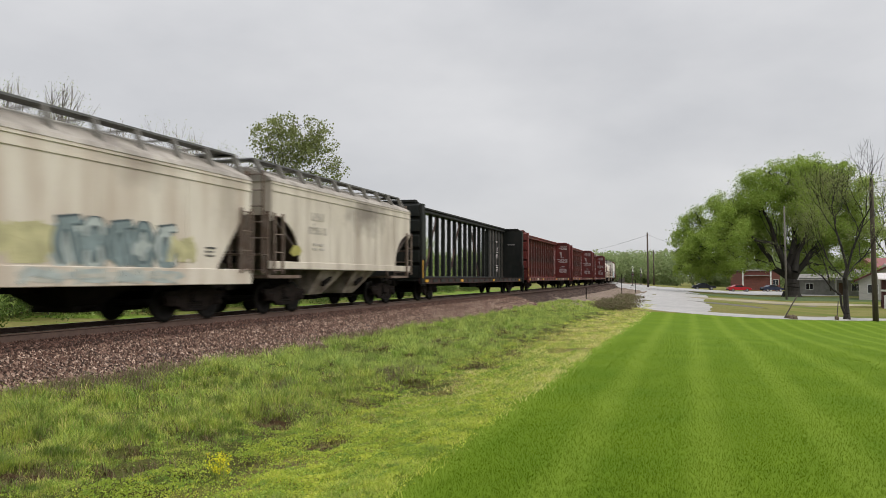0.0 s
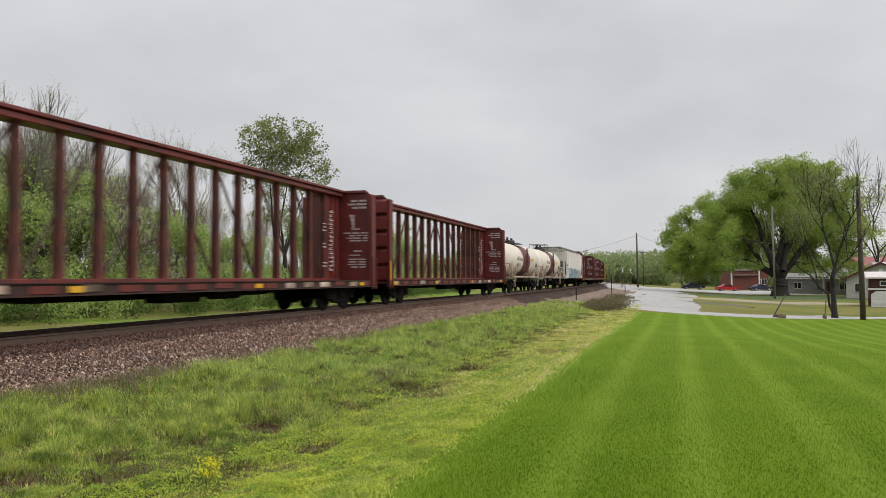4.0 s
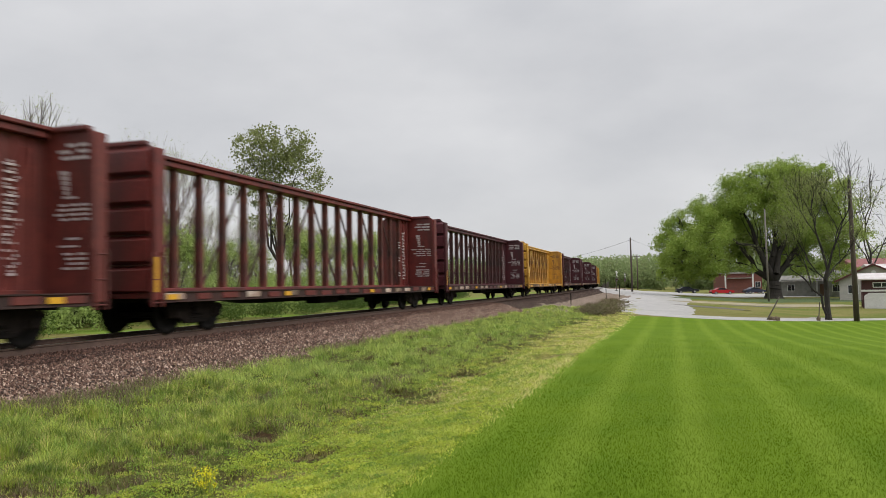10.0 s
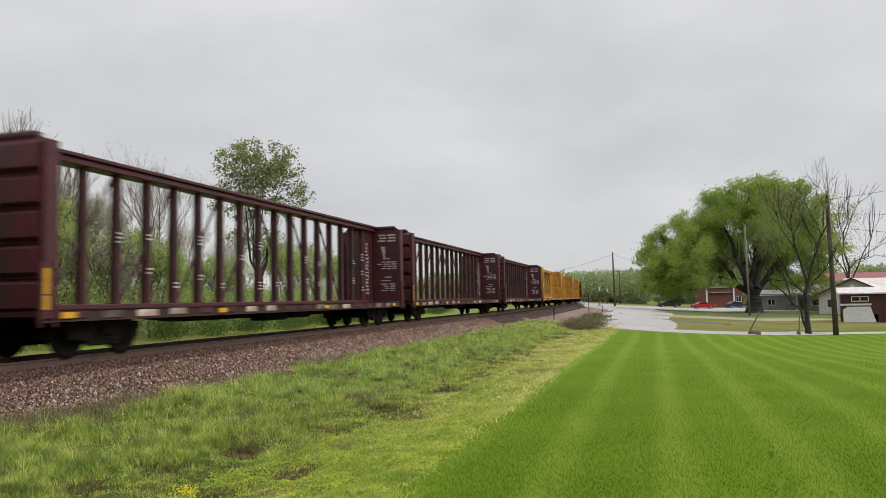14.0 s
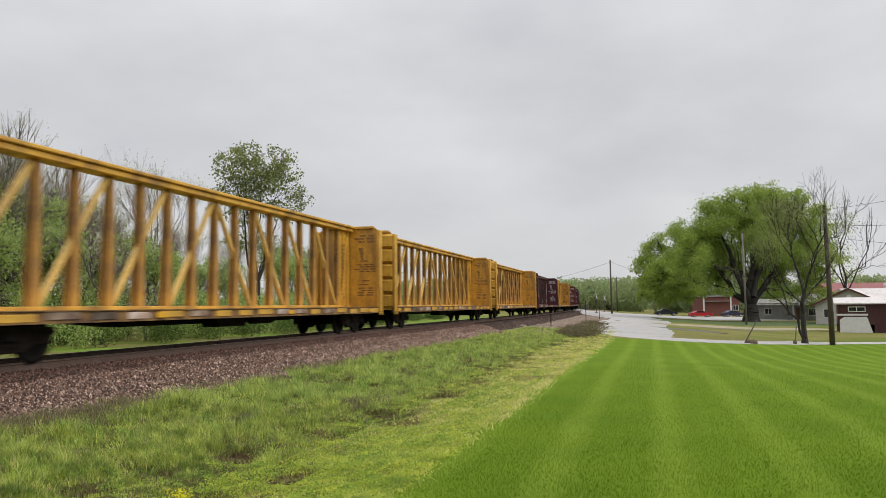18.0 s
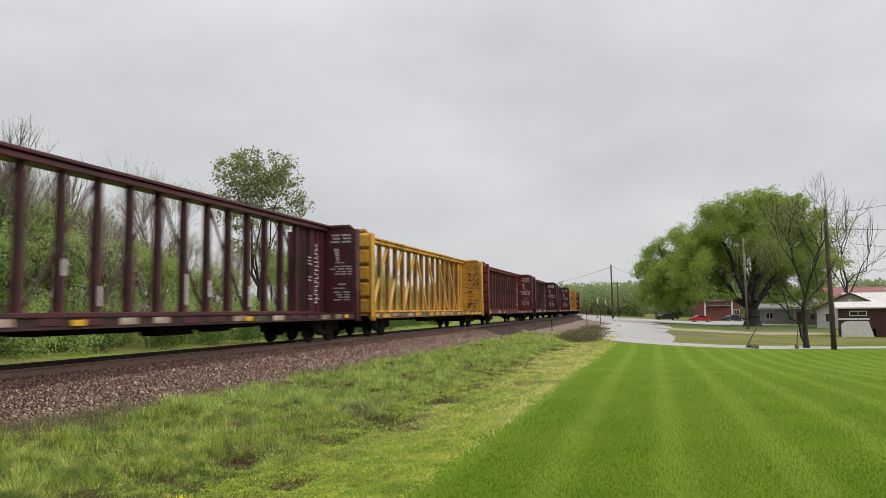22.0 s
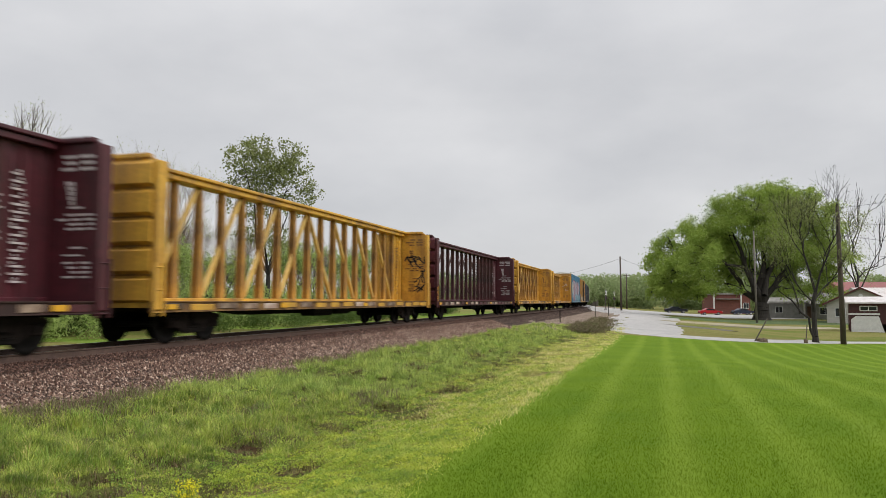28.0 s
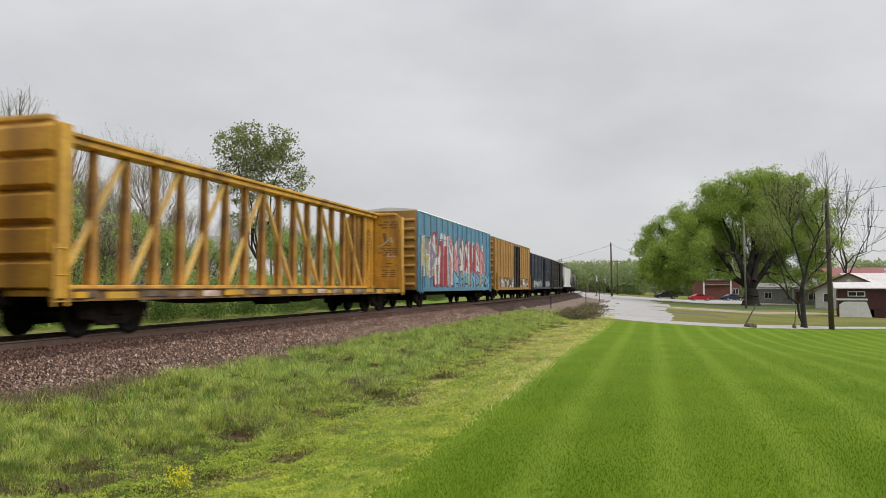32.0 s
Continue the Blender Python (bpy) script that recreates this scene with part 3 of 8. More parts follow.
def ground_material(name, kind, blades_too=False):
    """Ground covers; the plan's along/beside coordinates are in the UV map."""
    mat = bpy.data.materials.new(name)
    mat.use_nodes = True
    nn, ll = mat.node_tree.nodes, mat.node_tree.links
    bsdf = nn["Principled BSDF"]
    bsdf.inputs["Roughness"].default_value = 0.9
    bsdf.inputs["Specular IOR Level"].default_value = 0.05
    tc = nn.new("ShaderNodeTexCoord")

    def noise_tex(scale, detail=4.0, source="Object"):
        n = nn.new("ShaderNodeTexNoise")
        n.inputs["Scale"].default_value, n.inputs["Detail"].default_value = scale, detail
        ll.new(tc.outputs[source], n.inputs["Vector"])
        return n

    def ramp(fac, stops):
        r = nn.new("ShaderNodeValToRGB")
        el = r.color_ramp.elements
        while len(el) < len(stops):
            el.new(0.5)
        for e, (p, c) in zip(el, stops):
            e.position, e.color = p, (*c, 1)
        ll.new(fac, r.inputs["Fac"])
        return r.outputs["Color"]

    def mixed(a, b, fac, mode="MIX"):
        m = nn.new("ShaderNodeMixRGB")
        m.blend_type = mode
        for i, v in ((1, a), (2, b)):
            if isinstance(v, tuple):
                m.inputs[i].default_value = (*v, 1)
            else:
                ll.new(v, m.inputs[i])
        if isinstance(fac, float):
            m.inputs[0].default_value = fac
        else:
            ll.new(fac, m.inputs[0])
        return m.outputs[0]

    height, dist = None, 0.02
    if kind == "lawn":
        big = noise_tex(0.55)
        fine = noise_tex(30, 5)
        col = ramp(big.outputs["Fac"], [(0.3, (0.090, 0.157, 0.009)), (0.7, (0.121, 0.190, 0.012))])
        # mowing stripes along the line
        sep = nn.new("ShaderNodeSeparateXYZ")
        ll.new(tc.outputs["UV"], sep.inputs[0])
        wob = nn.new("ShaderNodeMath")
        wob.operation = "MULTIPLY_ADD"
        ll.new(noise_tex(0.5).outputs["Fac"], wob.inputs[0])
        wob.inputs[1].default_value = 1.6
        mul = nn.new("ShaderNodeMath")
        mul.operation = "MULTIPLY"
        mul.inputs[1].default_value = 5.2
        ll.new(sep.outputs["Y"], mul.inputs[0])
        ll.new(mul.outputs[0], wob.inputs[2])
        sn = nn.new("ShaderNodeMath")
        sn.operation = "SINE"
        ll.new(wob.outputs[0], sn.inputs[0])
        st = nn.new("ShaderNodeMapRange")
        st.inputs["From Min"].default_value, st.inputs["From Max"].default_value = 0.1, 1.0
        st.inputs["To Min"].default_value, st.inputs["To Max"].default_value = 0.0, 0.36
        ll.new(sn.outputs[0], st.inputs["Value"])
        col = mixed(col, (0.205, 0.285, 0.034), st.outputs[0])
        col = mixed(col, ramp(fine.outputs["Fac"], [(0.35, (0.72, 0.75, 0.6)), (0.65, (1.15, 1.12, 1.2))]), 0.3, "MULTIPLY")
        if blades_too:
            ge = nn.new("ShaderNodeNewGeometry")
            col = mixed(col, ramp(ge.outputs["Random Per Island"], [(0.0, (1.0, 1.0, 0.95)), (1.0, (1.08, 1.07, 1.1))]), 1.0, "MULTIPLY")
        height = fine.outputs["Fac"]
    elif kind == "rough":
        big, mid, fine = noise_tex(0.45), noise_tex(2.2, 5), noise_tex(22, 5)
        col = ramp(big.outputs["Fac"], [(0.3, (0.060, 0.074, 0.016)), (0.55, (0.090, 0.105, 0.024)), (0.75, (0.085, 0.072, 0.026))])
        col = mixed(col, (0.090, 0.062, 0.028), ramp(mid.outputs["Fac"], [(0.52, (0, 0, 0)), (0.68, (0.75, 0.75, 0.75))]))
        col = mixed(col, ramp(fine.outputs["Fac"], [(0.3, (0.45, 0.45, 0.4)), (0.7, (1.3, 1.3, 1.3))]), 0.7, "MULTIPLY")
        height, dist = fine.outputs["Fac"], 0.05
    elif kind == "meadow":
        big, fine = noise_tex(0.5, 5), noise_tex(14, 5)
        col = ramp(big.outputs["Fac"], [(0.3, (0.125, 0.205, 0.028)), (0.55, (0.170, 0.250, 0.042)), (0.75, (0.190, 0.230, 0.055))])
        col = mixed(col, ramp(fine.outputs["Fac"], [(0.3, (0.5, 0.5, 0.45)), (0.7, (1.3, 1.3, 1.3))]), 0.6, "MULTIPLY")
        height, dist = fine.outputs["Fac"], 0.05
    elif kind == "dry":
        big, fine = noise_tex(1.1, 5), noise_tex(22, 5)
        col = ramp(big.outputs["Fac"], [(0.35, (0.120, 0.150, 0.028)), (0.5, (0.210, 0.195, 0.055)), (0.68, (0.150, 0.125, 0.060))])
        col = mixed(col, ramp(fine.outputs["Fac"], [(0.3, (0.5, 0.5, 0.45)), (0.7, (1.25, 1.25, 1.25))]), 0.7, "MULTIPLY")
        height, dist = fine.outputs["Fac"], 0.05
    elif kind == "stony":
        big, fine = noise_tex(0.35, 5), noise_tex(13, 6)
        col = ramp(big.outputs["Fac"], [(0.35, (0.270, 0.205, 0.165)), (0.55, (0.215, 0.165, 0.130)), (0.7, (0.185, 0.160, 0.090))])
        col = mixed(col, ramp(fine.outputs["Fac"], [(0.38, (0.3, 0.3, 0.3)), (0.62, (1.5, 1.5, 1.5))]), 0.85, "MULTIPLY")
        height, dist = fine.outputs["Fac"], 0.05
    elif kind == "pasture":
        big, fine = noise_tex(0.12, 5), noise_tex(6, 5)
        col = ramp(big.outputs["Fac"], [(0.35, (0.115, 0.150, 0.028)), (0.55, (0.200, 0.180, 0.065)), (0.7, (0.135, 0.155, 0.034))])
        col = mixed(col, ramp(fine.outputs["Fac"], [(0.3, (0.6, 0.6, 0.55)), (0.7, (1.2, 1.2, 1.2))]), 0.6, "MULTIPLY")
        height, dist = fine.outputs["Fac"], 0.05
    else:
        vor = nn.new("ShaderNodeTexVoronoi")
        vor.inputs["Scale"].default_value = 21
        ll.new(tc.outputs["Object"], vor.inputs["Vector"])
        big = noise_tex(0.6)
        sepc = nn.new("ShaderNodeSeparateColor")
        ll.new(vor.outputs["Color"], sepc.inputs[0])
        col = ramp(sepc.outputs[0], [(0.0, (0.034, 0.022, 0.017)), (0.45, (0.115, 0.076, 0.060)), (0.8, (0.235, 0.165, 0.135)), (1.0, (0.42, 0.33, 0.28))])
        col = mixed(col, (0.080, 0.050, 0.039), ramp(big.outputs["Fac"], [(0.4, (0, 0, 0)), (0.7, (0.6, 0.6, 0.6))]))
        # brake dust and rust beside the rails
        sep = nn.new("ShaderNodeSeparateXYZ")
        ll.new(tc.outputs["UV"], sep.inputs[0])
        near = nn.new("ShaderNodeMapRange")
        near.inputs["From Min"].default_value, near.inputs["From Max"].default_value = 2.6, 1.2
        near.inputs["To Max"].default_value = 0.85
        ll.new(sep.outputs["Y"], near.inputs["Value"])
        col = mixed(col, (0.050, 0.026, 0.019), near.outputs[0])
        # between the rails: the train's shade painted in, with oil
        mid = nn.new("ShaderNodeMapRange")
        mid.inputs["From Min"].default_value, mid.inputs["From Max"].default_value = 1.05, 0.7
        mid.inputs["To Max"].default_value = 0.8
        ab = nn.new("ShaderNodeMath")
        ab.operation = "ABSOLUTE"
        ll.new(sep.outputs["Y"], ab.inputs[0])
        ll.new(ab.outputs[0], mid.inputs["Value"])
        col = mixed(col, (0.012, 0.009, 0.008), mid.outputs[0])
        # shade in the gaps between stones, multiplied into the colour
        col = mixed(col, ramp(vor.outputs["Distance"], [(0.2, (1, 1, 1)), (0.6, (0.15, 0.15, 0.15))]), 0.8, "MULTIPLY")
        height, dist = vor.outputs["Distance"], -0.05
    ll.new(col, bsdf.inputs["Base Color"])
    bp = nn.new("ShaderNodeBump")
    bp.inputs["Strength"].default_value = 0.35 if kind == "lawn" else 0.9
    bp.inputs["Distance"].default_value = dist
    ll.new(height, bp.inputs["Height"])
    ll.new(bp.outputs[0], bsdf.inputs["Normal"])
    if blades_too:
        tr, mx = nn.new("ShaderNodeBsdfTranslucent"), nn.new("ShaderNodeMixShader")
        mx.inputs[0].default_value = 0.45
        ll.new(col, tr.inputs["Color"])
        ll.new(bsdf.outputs[0], mx.inputs[1])
        ll.new(tr.outputs[0], mx.inputs[2])
        ll.new(mx.outputs[0], nn["Material Output"].inputs["Surface"])
    return mat


M["lawnblades"] = ground_material("mown_lawn_blades", "lawn", True)


# ---- the ground: one sheet ----
def spread(stops):
    """Values from (start, step) pairs up to the last start."""
    out = []
    for (a, d), (b, _) in zip(stops, stops[1:]):
        n = max(1, round((b - a) / d))
        out += [a + (b - a) * i / n for i in range(n)]
    return out + [stops[-1][0]]


def build_ground():
    ss = spread([(-3000, 400), (-700, 60), (-40, 4), (-12, 0.5), (0, 0.25), (26, 0.5), (62, 1.0), (80, 3), (240, 12), (850, 60), (3200, 0)])
    uu = spread([(-3000, 400), (-200, 40), (-60, 8), (-10, 1.5), (-4, 0.9), (-3.45, 0.6), (-2.25, 0.5), (2.25, 0.4), (3.45, 0.24),
                 (10.6, 0.3), (20, 1.0), (40, 2), (60, 10), (200, 40), (3000, 0)])
    verts, faces, mats, uvs = [], [], [], []
    for s in ss:
        for u in uu:
            x, y = beside(s, u)
            z = ground_su(s, u)
            if abs(u) < 60 and -45 < s < 240:
                z += bump(x, y, u)
                if abs(u) < 3.6:
                    z += 0.03 * noise.noise((x * 3, y * 3, 9)) * (abs(u) > 1.8)
            verts.append((x, y, z))
            uvs.append((s, u))
    n = len(uu)
    for i in range(len(ss) - 1):
        for j in range(n - 1):
            faces.append((i * n + j, (i + 1) * n + j, (i + 1) * n + j + 1, i * n + j + 1))
            s, u = (ss[i] + ss[i + 1]) / 2, (uu[j] + uu[j + 1]) / 2
            w = 0.5 * noise.noise((s * 0.35, 3.3, 0)) + 0.25 * noise.noise((s * 1.3, 7.3, 0))
            if s > 46 + 5 * w and 3.5 + 0.8 * w < u < 9.5 + w and s < 300:
                k = 5
            elif -3.4 < u < 3.75 + 0.6 * w:
                k = 0
            elif -14 + 3 * w < u < 0 and -30 < s < 170:
                k = 6
            elif u < 0 or u > 60 or s > 300:
                k = 4
            elif u > 10.7 + 0.5 * w and beside(s, u)[1] < lawn_reach(*beside(s, u)) + 0.3:
                k = 3
            elif s > 41.5:
                k = 4 if u > 9.5 + w else 5 if s > 47 + 5 * w else 2
            elif u < 8.9 + 1.2 * w:
                k = 1
            elif u < 10.7 + 0.5 * w:
                k = 2
            else:
                k = 3
            mats.append(k)
    me = bpy.data.meshes.new("ground")
    me.from_pydata(verts, [], faces)
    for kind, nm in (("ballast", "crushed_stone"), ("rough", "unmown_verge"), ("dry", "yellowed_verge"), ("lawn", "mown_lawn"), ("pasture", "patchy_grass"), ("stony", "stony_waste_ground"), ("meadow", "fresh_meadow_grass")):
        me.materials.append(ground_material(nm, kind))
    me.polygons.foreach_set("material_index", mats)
    me.polygons.foreach_set("use_smooth", [True] * len(mats))
    layer = me.uv_layers.new(name="UVMap")
    loops = np.zeros(len(me.loops), dtype=np.int32)
    me.loops.foreach_get("vertex_index", loops)
    layer.data.foreach_set("uv", np.array(uvs, dtype=np.float32)[loops].ravel())
    ob = new("ground", me)
    return tagged(ob, "green mown lawn and rough verge beside a stone railway bed", "ground", kind="structure")


build_ground()


def ribbon(name, centre, mat, label, category, lift=0.03, cross=8, smooth_steps=10):
    """A road draped over the ground: rows of x, y, half width."""
    pts = []
    n = len(centre)
    for i in range(n - 1):
        p = [centre[max(0, min(n - 1, i + k))] for k in (-1, 0, 1, 2)]
        for j in range(smooth_steps):
            t = j / smooth_steps
            pts.append([0.5 * (2 * b + (c - a) * t + (2 * a - 5 * b + 4 * c - d) * t * t + (3 * b - a - 3 * c + d) * t ** 3)
                        for a, b, c, d in zip(*p)])
    pts.append(list(centre[-1]))
    v, f = [], []
    for i, (x, y, w) in enumerate(pts):
        x0, y0, _ = pts[max(0, i - 1)]
        x1, y1, _ = pts[min(len(pts) - 1, i + 1)]
        d = Vector((x1 - x0, y1 - y0)).normalized()
        for j in range(cross + 1):
            o = w * (2 * j / cross - 1)
            if j in (0, cross):
                o *= 1 + 0.10 * noise.noise((x * 0.8, y * 0.8, j))
            px, py = x + d.y * o, y - d.x * o
            v.append((px, py, ground_z(px, py) + lift * (0.15 if j in (0, cross) else 1)))
    m = cross + 1
    for i in range(len(pts) - 1):
        f += [(i * m + j, i * m + j + 1, (i + 1) * m + j + 1, (i + 1) * m + j) for j in range(cross)]
    g = Geo()
    g.v, g.f = v, f
    ob = part(name, g, mat, None, smooth=True)
    return tagged(ob, label, category, kind="structure")


M["asphalt"] = material("wet_pale_asphalt", (0.42, 0.40, 0.38), (0.35, 0.335, 0.32), 0.35, 0.5, bump_h=0.005, bump_s=20, grime=(0.13, 0.125, 0.12), grime_amount=0.4)
ribbon("road", [(46, 215, 5), (42, 170, 5.5), (37.5, 140, 5.5), (30.5, 100, 4.2), (22.4, 75, 3.4), (17.6, 58, 2.9), (15.0, 49.5, 2.4),
                (16.2, 47.0, 2.2), (18.4, 46.6, 1.9), (20.5, 47.0, 1.65), (22.4, 47.9, 1.5), (24.6, 49.1, 1.4), (27.5, 51.0, 1.3), (30.6, 52.0, 1.2), (60, 53, 1.3)],
       M["asphalt"], "pale wet asphalt road curving past the lawn", "road")
ribbon("street", [(34, 145, 18), (50, 145, 20), (75, 142, 18), (120, 136, 10)], M["asphalt"], "pale asphalt yard before the brick building", "road", lift=0.045)

# ---- rails, sleepers ----
railway = tagged(new("railway_track"), "worn steel railway track with timber sleepers on stone ballast", "railway track", kind="structure")


def build_rails():
    prof = [(-0.07, 0.0), (0.07, 0.0), (0.07, 0.02), (0.012, 0.04), (0.012, 0.14), (0.036, 0.152), (0.036, 0.182), (-0.036, 0.182),
            (-0.036, 0.152), (-0.012, 0.14), (-0.012, 0.04), (-0.07, 0.02)]
    for side in (0.755, -0.755):
        g, top = Geo(), Geo()
        ss = spread([(-700, 80), (-60, 15), (58, 4), (300, 25), (900, 0)])
        n = len(prof)
        for s in ss:
            x, y, h = track(s)
            for o, z in prof:
                u = side + o
                g.v.append((x + math.cos(h) * u, y - math.sin(h) * u, RAIL_Z - 0.184 + z))
            for o in (-0.03, 0.03):
                u = side + o
                top.v.append((x + math.cos(h) * u, y - math.sin(h) * u, RAIL_Z))
        for i in range(len(ss) - 1):
            g.f += [(i * n + j, i * n + (j + 1) % n, (i + 1) * n + (j + 1) % n, (i + 1) * n + j) for j in range(n)]
            top.f.append((2 * i, 2 * i + 1, 2 * i + 3, 2 * i + 2))
        r = part("rail", g, M["rail"], railway)
        part("running_surface", top, M["railtop"], r, "polished rail head")


build_rails()
tie_mesh = Geo().box(-0.115, 0.115, -1.3, 1.3, -0.17, 0.0, 0.012).mesh("sleeper")
tie_mesh.materials.append(M["tie"])
for i in range(300):
    s = 2.0 + i * 0.52
    x, y, h = track(s)
    part("sleeper", tie_mesh, None, railway, at=pose(x, y, RAIL_Z - 0.186 + random.uniform(-0.006, 0.006), rz=90 - math.degrees(h) + random.uniform(-1.5, 1.5)))

# ---- freight cars: built along x, leading end at -x, rail top at z = 0 ----
GAP = 1.84
MESHES = {}


def shared(key, make, mat, smooth=False):
    if key not in MESHES:
        me = make().mesh(key.split("|")[0], smooth)
        me.materials.append(mat)
        MESHES[key] = me
    return MESHES[key]


def truck(car, x):
    """A two-axle bogie under the car at x."""
    def sideframe():
        g = Geo()
        g.plate([(-1.25, 0.62), (-1.2, 0.72), (-0.75, 0.74), (-0.45, 0.86), (0.45, 0.86), (0.75, 0.74), (1.2, 0.72), (1.25, 0.62), (1.08, 0.44),
                 (0.72, 0.40), (0.45, 0.22), (-0.45, 0.22), (-0.72, 0.40), (-1.08, 0.44)], -0.07, 0.07)
        g.box(-1.1, -0.66, -0.12, 0.12, 0.36, 0.62, 0.03).box(0.66, 1.1, -0.12, 0.12, 0.36, 0.62, 0.03)
        g.box(-0.38, 0.38, -0.12, 0.1, 0.22, 0.34, 0.02)
        g.lathe([(-0.16, 0.11), (0.0, 0.13)], "y", 10, (-0.88, -0.02, 0.48)).lathe([(-0.16, 0.11), (0.0, 0.13)], "y", 10, (0.88, -0.02, 0.48))
        return g

    def springs():
        g = Geo()
        prof = [(0.33, 0.075)]
        for i in range(5):
            prof += [(0.36 + i * 0.07, 0.1), (0.395 + i * 0.07, 0.075)]
        for k in (-0.2, 0.0, 0.2):
            g.lathe(prof, "z", 6, (k, 0, 0), cap=False)
        g.box(-0.3, 0.3, -0.1, 0.1, 0.30, 0.34).box(-0.3, 0.3, -0.1, 0.1, 0.70, 0.74)
        return g

    def wheel():
        return Geo().lathe([(-0.045, 0.14), (-0.03, 0.36), (-0.055, 0.39), (-0.055, 0.455), (0.05, 0.462), (0.055, 0.50), (0.075, 0.50), (0.075, 0.38),
                            (0.03, 0.35), (0.05, 0.13)], "y", 16)

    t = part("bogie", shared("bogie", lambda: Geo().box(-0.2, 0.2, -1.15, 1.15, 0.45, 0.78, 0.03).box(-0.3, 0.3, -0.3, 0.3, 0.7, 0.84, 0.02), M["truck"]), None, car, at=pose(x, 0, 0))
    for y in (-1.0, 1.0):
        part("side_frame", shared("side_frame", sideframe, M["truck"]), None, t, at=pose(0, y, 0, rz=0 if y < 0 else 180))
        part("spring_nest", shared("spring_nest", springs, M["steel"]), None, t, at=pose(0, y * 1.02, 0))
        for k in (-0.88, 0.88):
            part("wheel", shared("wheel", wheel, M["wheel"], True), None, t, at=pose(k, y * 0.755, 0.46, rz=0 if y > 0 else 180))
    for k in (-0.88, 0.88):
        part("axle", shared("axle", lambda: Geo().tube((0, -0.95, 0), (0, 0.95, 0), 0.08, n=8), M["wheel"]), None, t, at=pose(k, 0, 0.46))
    return t


def coupler(car, x, way):
    def make():
        g = Geo().box(0, 0.62, -0.09, 0.09, 0.78, 0.96, 0.02)
        g.box(0.55, 0.95, -0.15, 0.15, 0.74, 1.0, 0.05).box(-0.3, 0.1, -0.25, 0.25, 0.7, 1.05, 0.02)
        g.tube((0.2, -0.45, 0.8), (0.75, -0.25, 0.42), 0.03, n=6)
        return g
    part("coupler", shared("coupler", make, M["steel"]), None, car, at=pose(x, 0, 0, rz=0 if way > 0 else 180))


def ladder(parent, x, y, z0, z1, mat, width=0.45, along="x"):
    g = Geo()
    for k in (-width / 2, width / 2):
        a = (x + k, y, z0) if along == "x" else (x, y + k, z0)
        b = (x + k, y, z1) if along == "x" else (x, y + k, z1)
        g.bar(a, b, 0.06, 0.06)
    n = max(2, round((z1 - z0) / 0.42))
    for i in range(n):
        z = z0 + 0.1 + (z1 - z0 - 0.2) * i / (n - 1)
        a = (x - width / 2, y, z) if along == "x" else (x, y - width / 2, z)
        b = (x + width / 2, y, z) if along == "x" else (x, y + width / 2, z)
        g.tube(a, b, 0.018, n=5)
    return part("ladder", g, mat, parent)


def text_bars(parent, rows, y, mat, name="stencilled_lettering", depth=0.006, along="x"):
    """Plain bars for lettering that cannot be read: rows of x, z, width, height."""
    g = Geo()
    for a, z, w, h in rows:
        if along == "x":
            g.box(a, a + w, y - depth, y + depth, z, z + h)
        else:
            g.box(y - depth, y + depth, a, a + w, z, z + h)
    return tagged(part(name, g, mat, parent), kind="stuff" if len(rows) > 1 else "")


def paragraph(rng, x, z, w, h, lines, words=3):
    """Word-like bars in lines inside a rectangle whose lower corner is x, z."""
    out = []
    step = h / lines
    for i in range(lines):
        a = x
        full = w * rng.uniform(0.65, 1.0)
        for k in range(words):
            ww = full / words * rng.uniform(0.6, 0.92)
            out.append((a, z + h - (i + 1) * step + step * 0.2, ww, step * 0.5))
            a += full / words
    return out


def glyphs(rng, x, z, count, w, h):
    """Letter-like strokes of one unreadable word."""
    out = []
    for k in range(count):
        b = x + k * w * 1.45
        t = w * 0.24
        out.append((b, z, t, h))
        if rng.random() < 0.7:
            out.append((b + w - t, z + (h * 0.5 if rng.random() < 0.4 else 0), t, h * (0.5 if rng.random() < 0.4 else 1.0)))
        for q in (0.0, 0.45, 0.86):
            if rng.random() < 0.6:
                out.append((b + t, z + q * h, w - 2 * t, h * 0.14))
    return out


# sill: the recess's shade is put into this dark rust colour
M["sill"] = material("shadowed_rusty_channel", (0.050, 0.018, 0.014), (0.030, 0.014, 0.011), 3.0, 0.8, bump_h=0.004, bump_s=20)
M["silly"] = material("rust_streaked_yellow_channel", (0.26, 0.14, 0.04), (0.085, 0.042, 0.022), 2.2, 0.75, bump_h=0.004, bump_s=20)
M["platepale"] = material("scuffed_pale_plate", (0.62, 0.53, 0.46), (0.36, 0.24, 0.18), 2.6, 0.7, bump_h=0.004, bump_s=20, grime=(0.16, 0.08, 0.06), grime_amount=0.6, per_object=0.3)
M["rod"] = material("dark_rusty_rod", (0.040, 0.016, 0.014), (0.060, 0.024, 0.018), 4.0, 0.7)


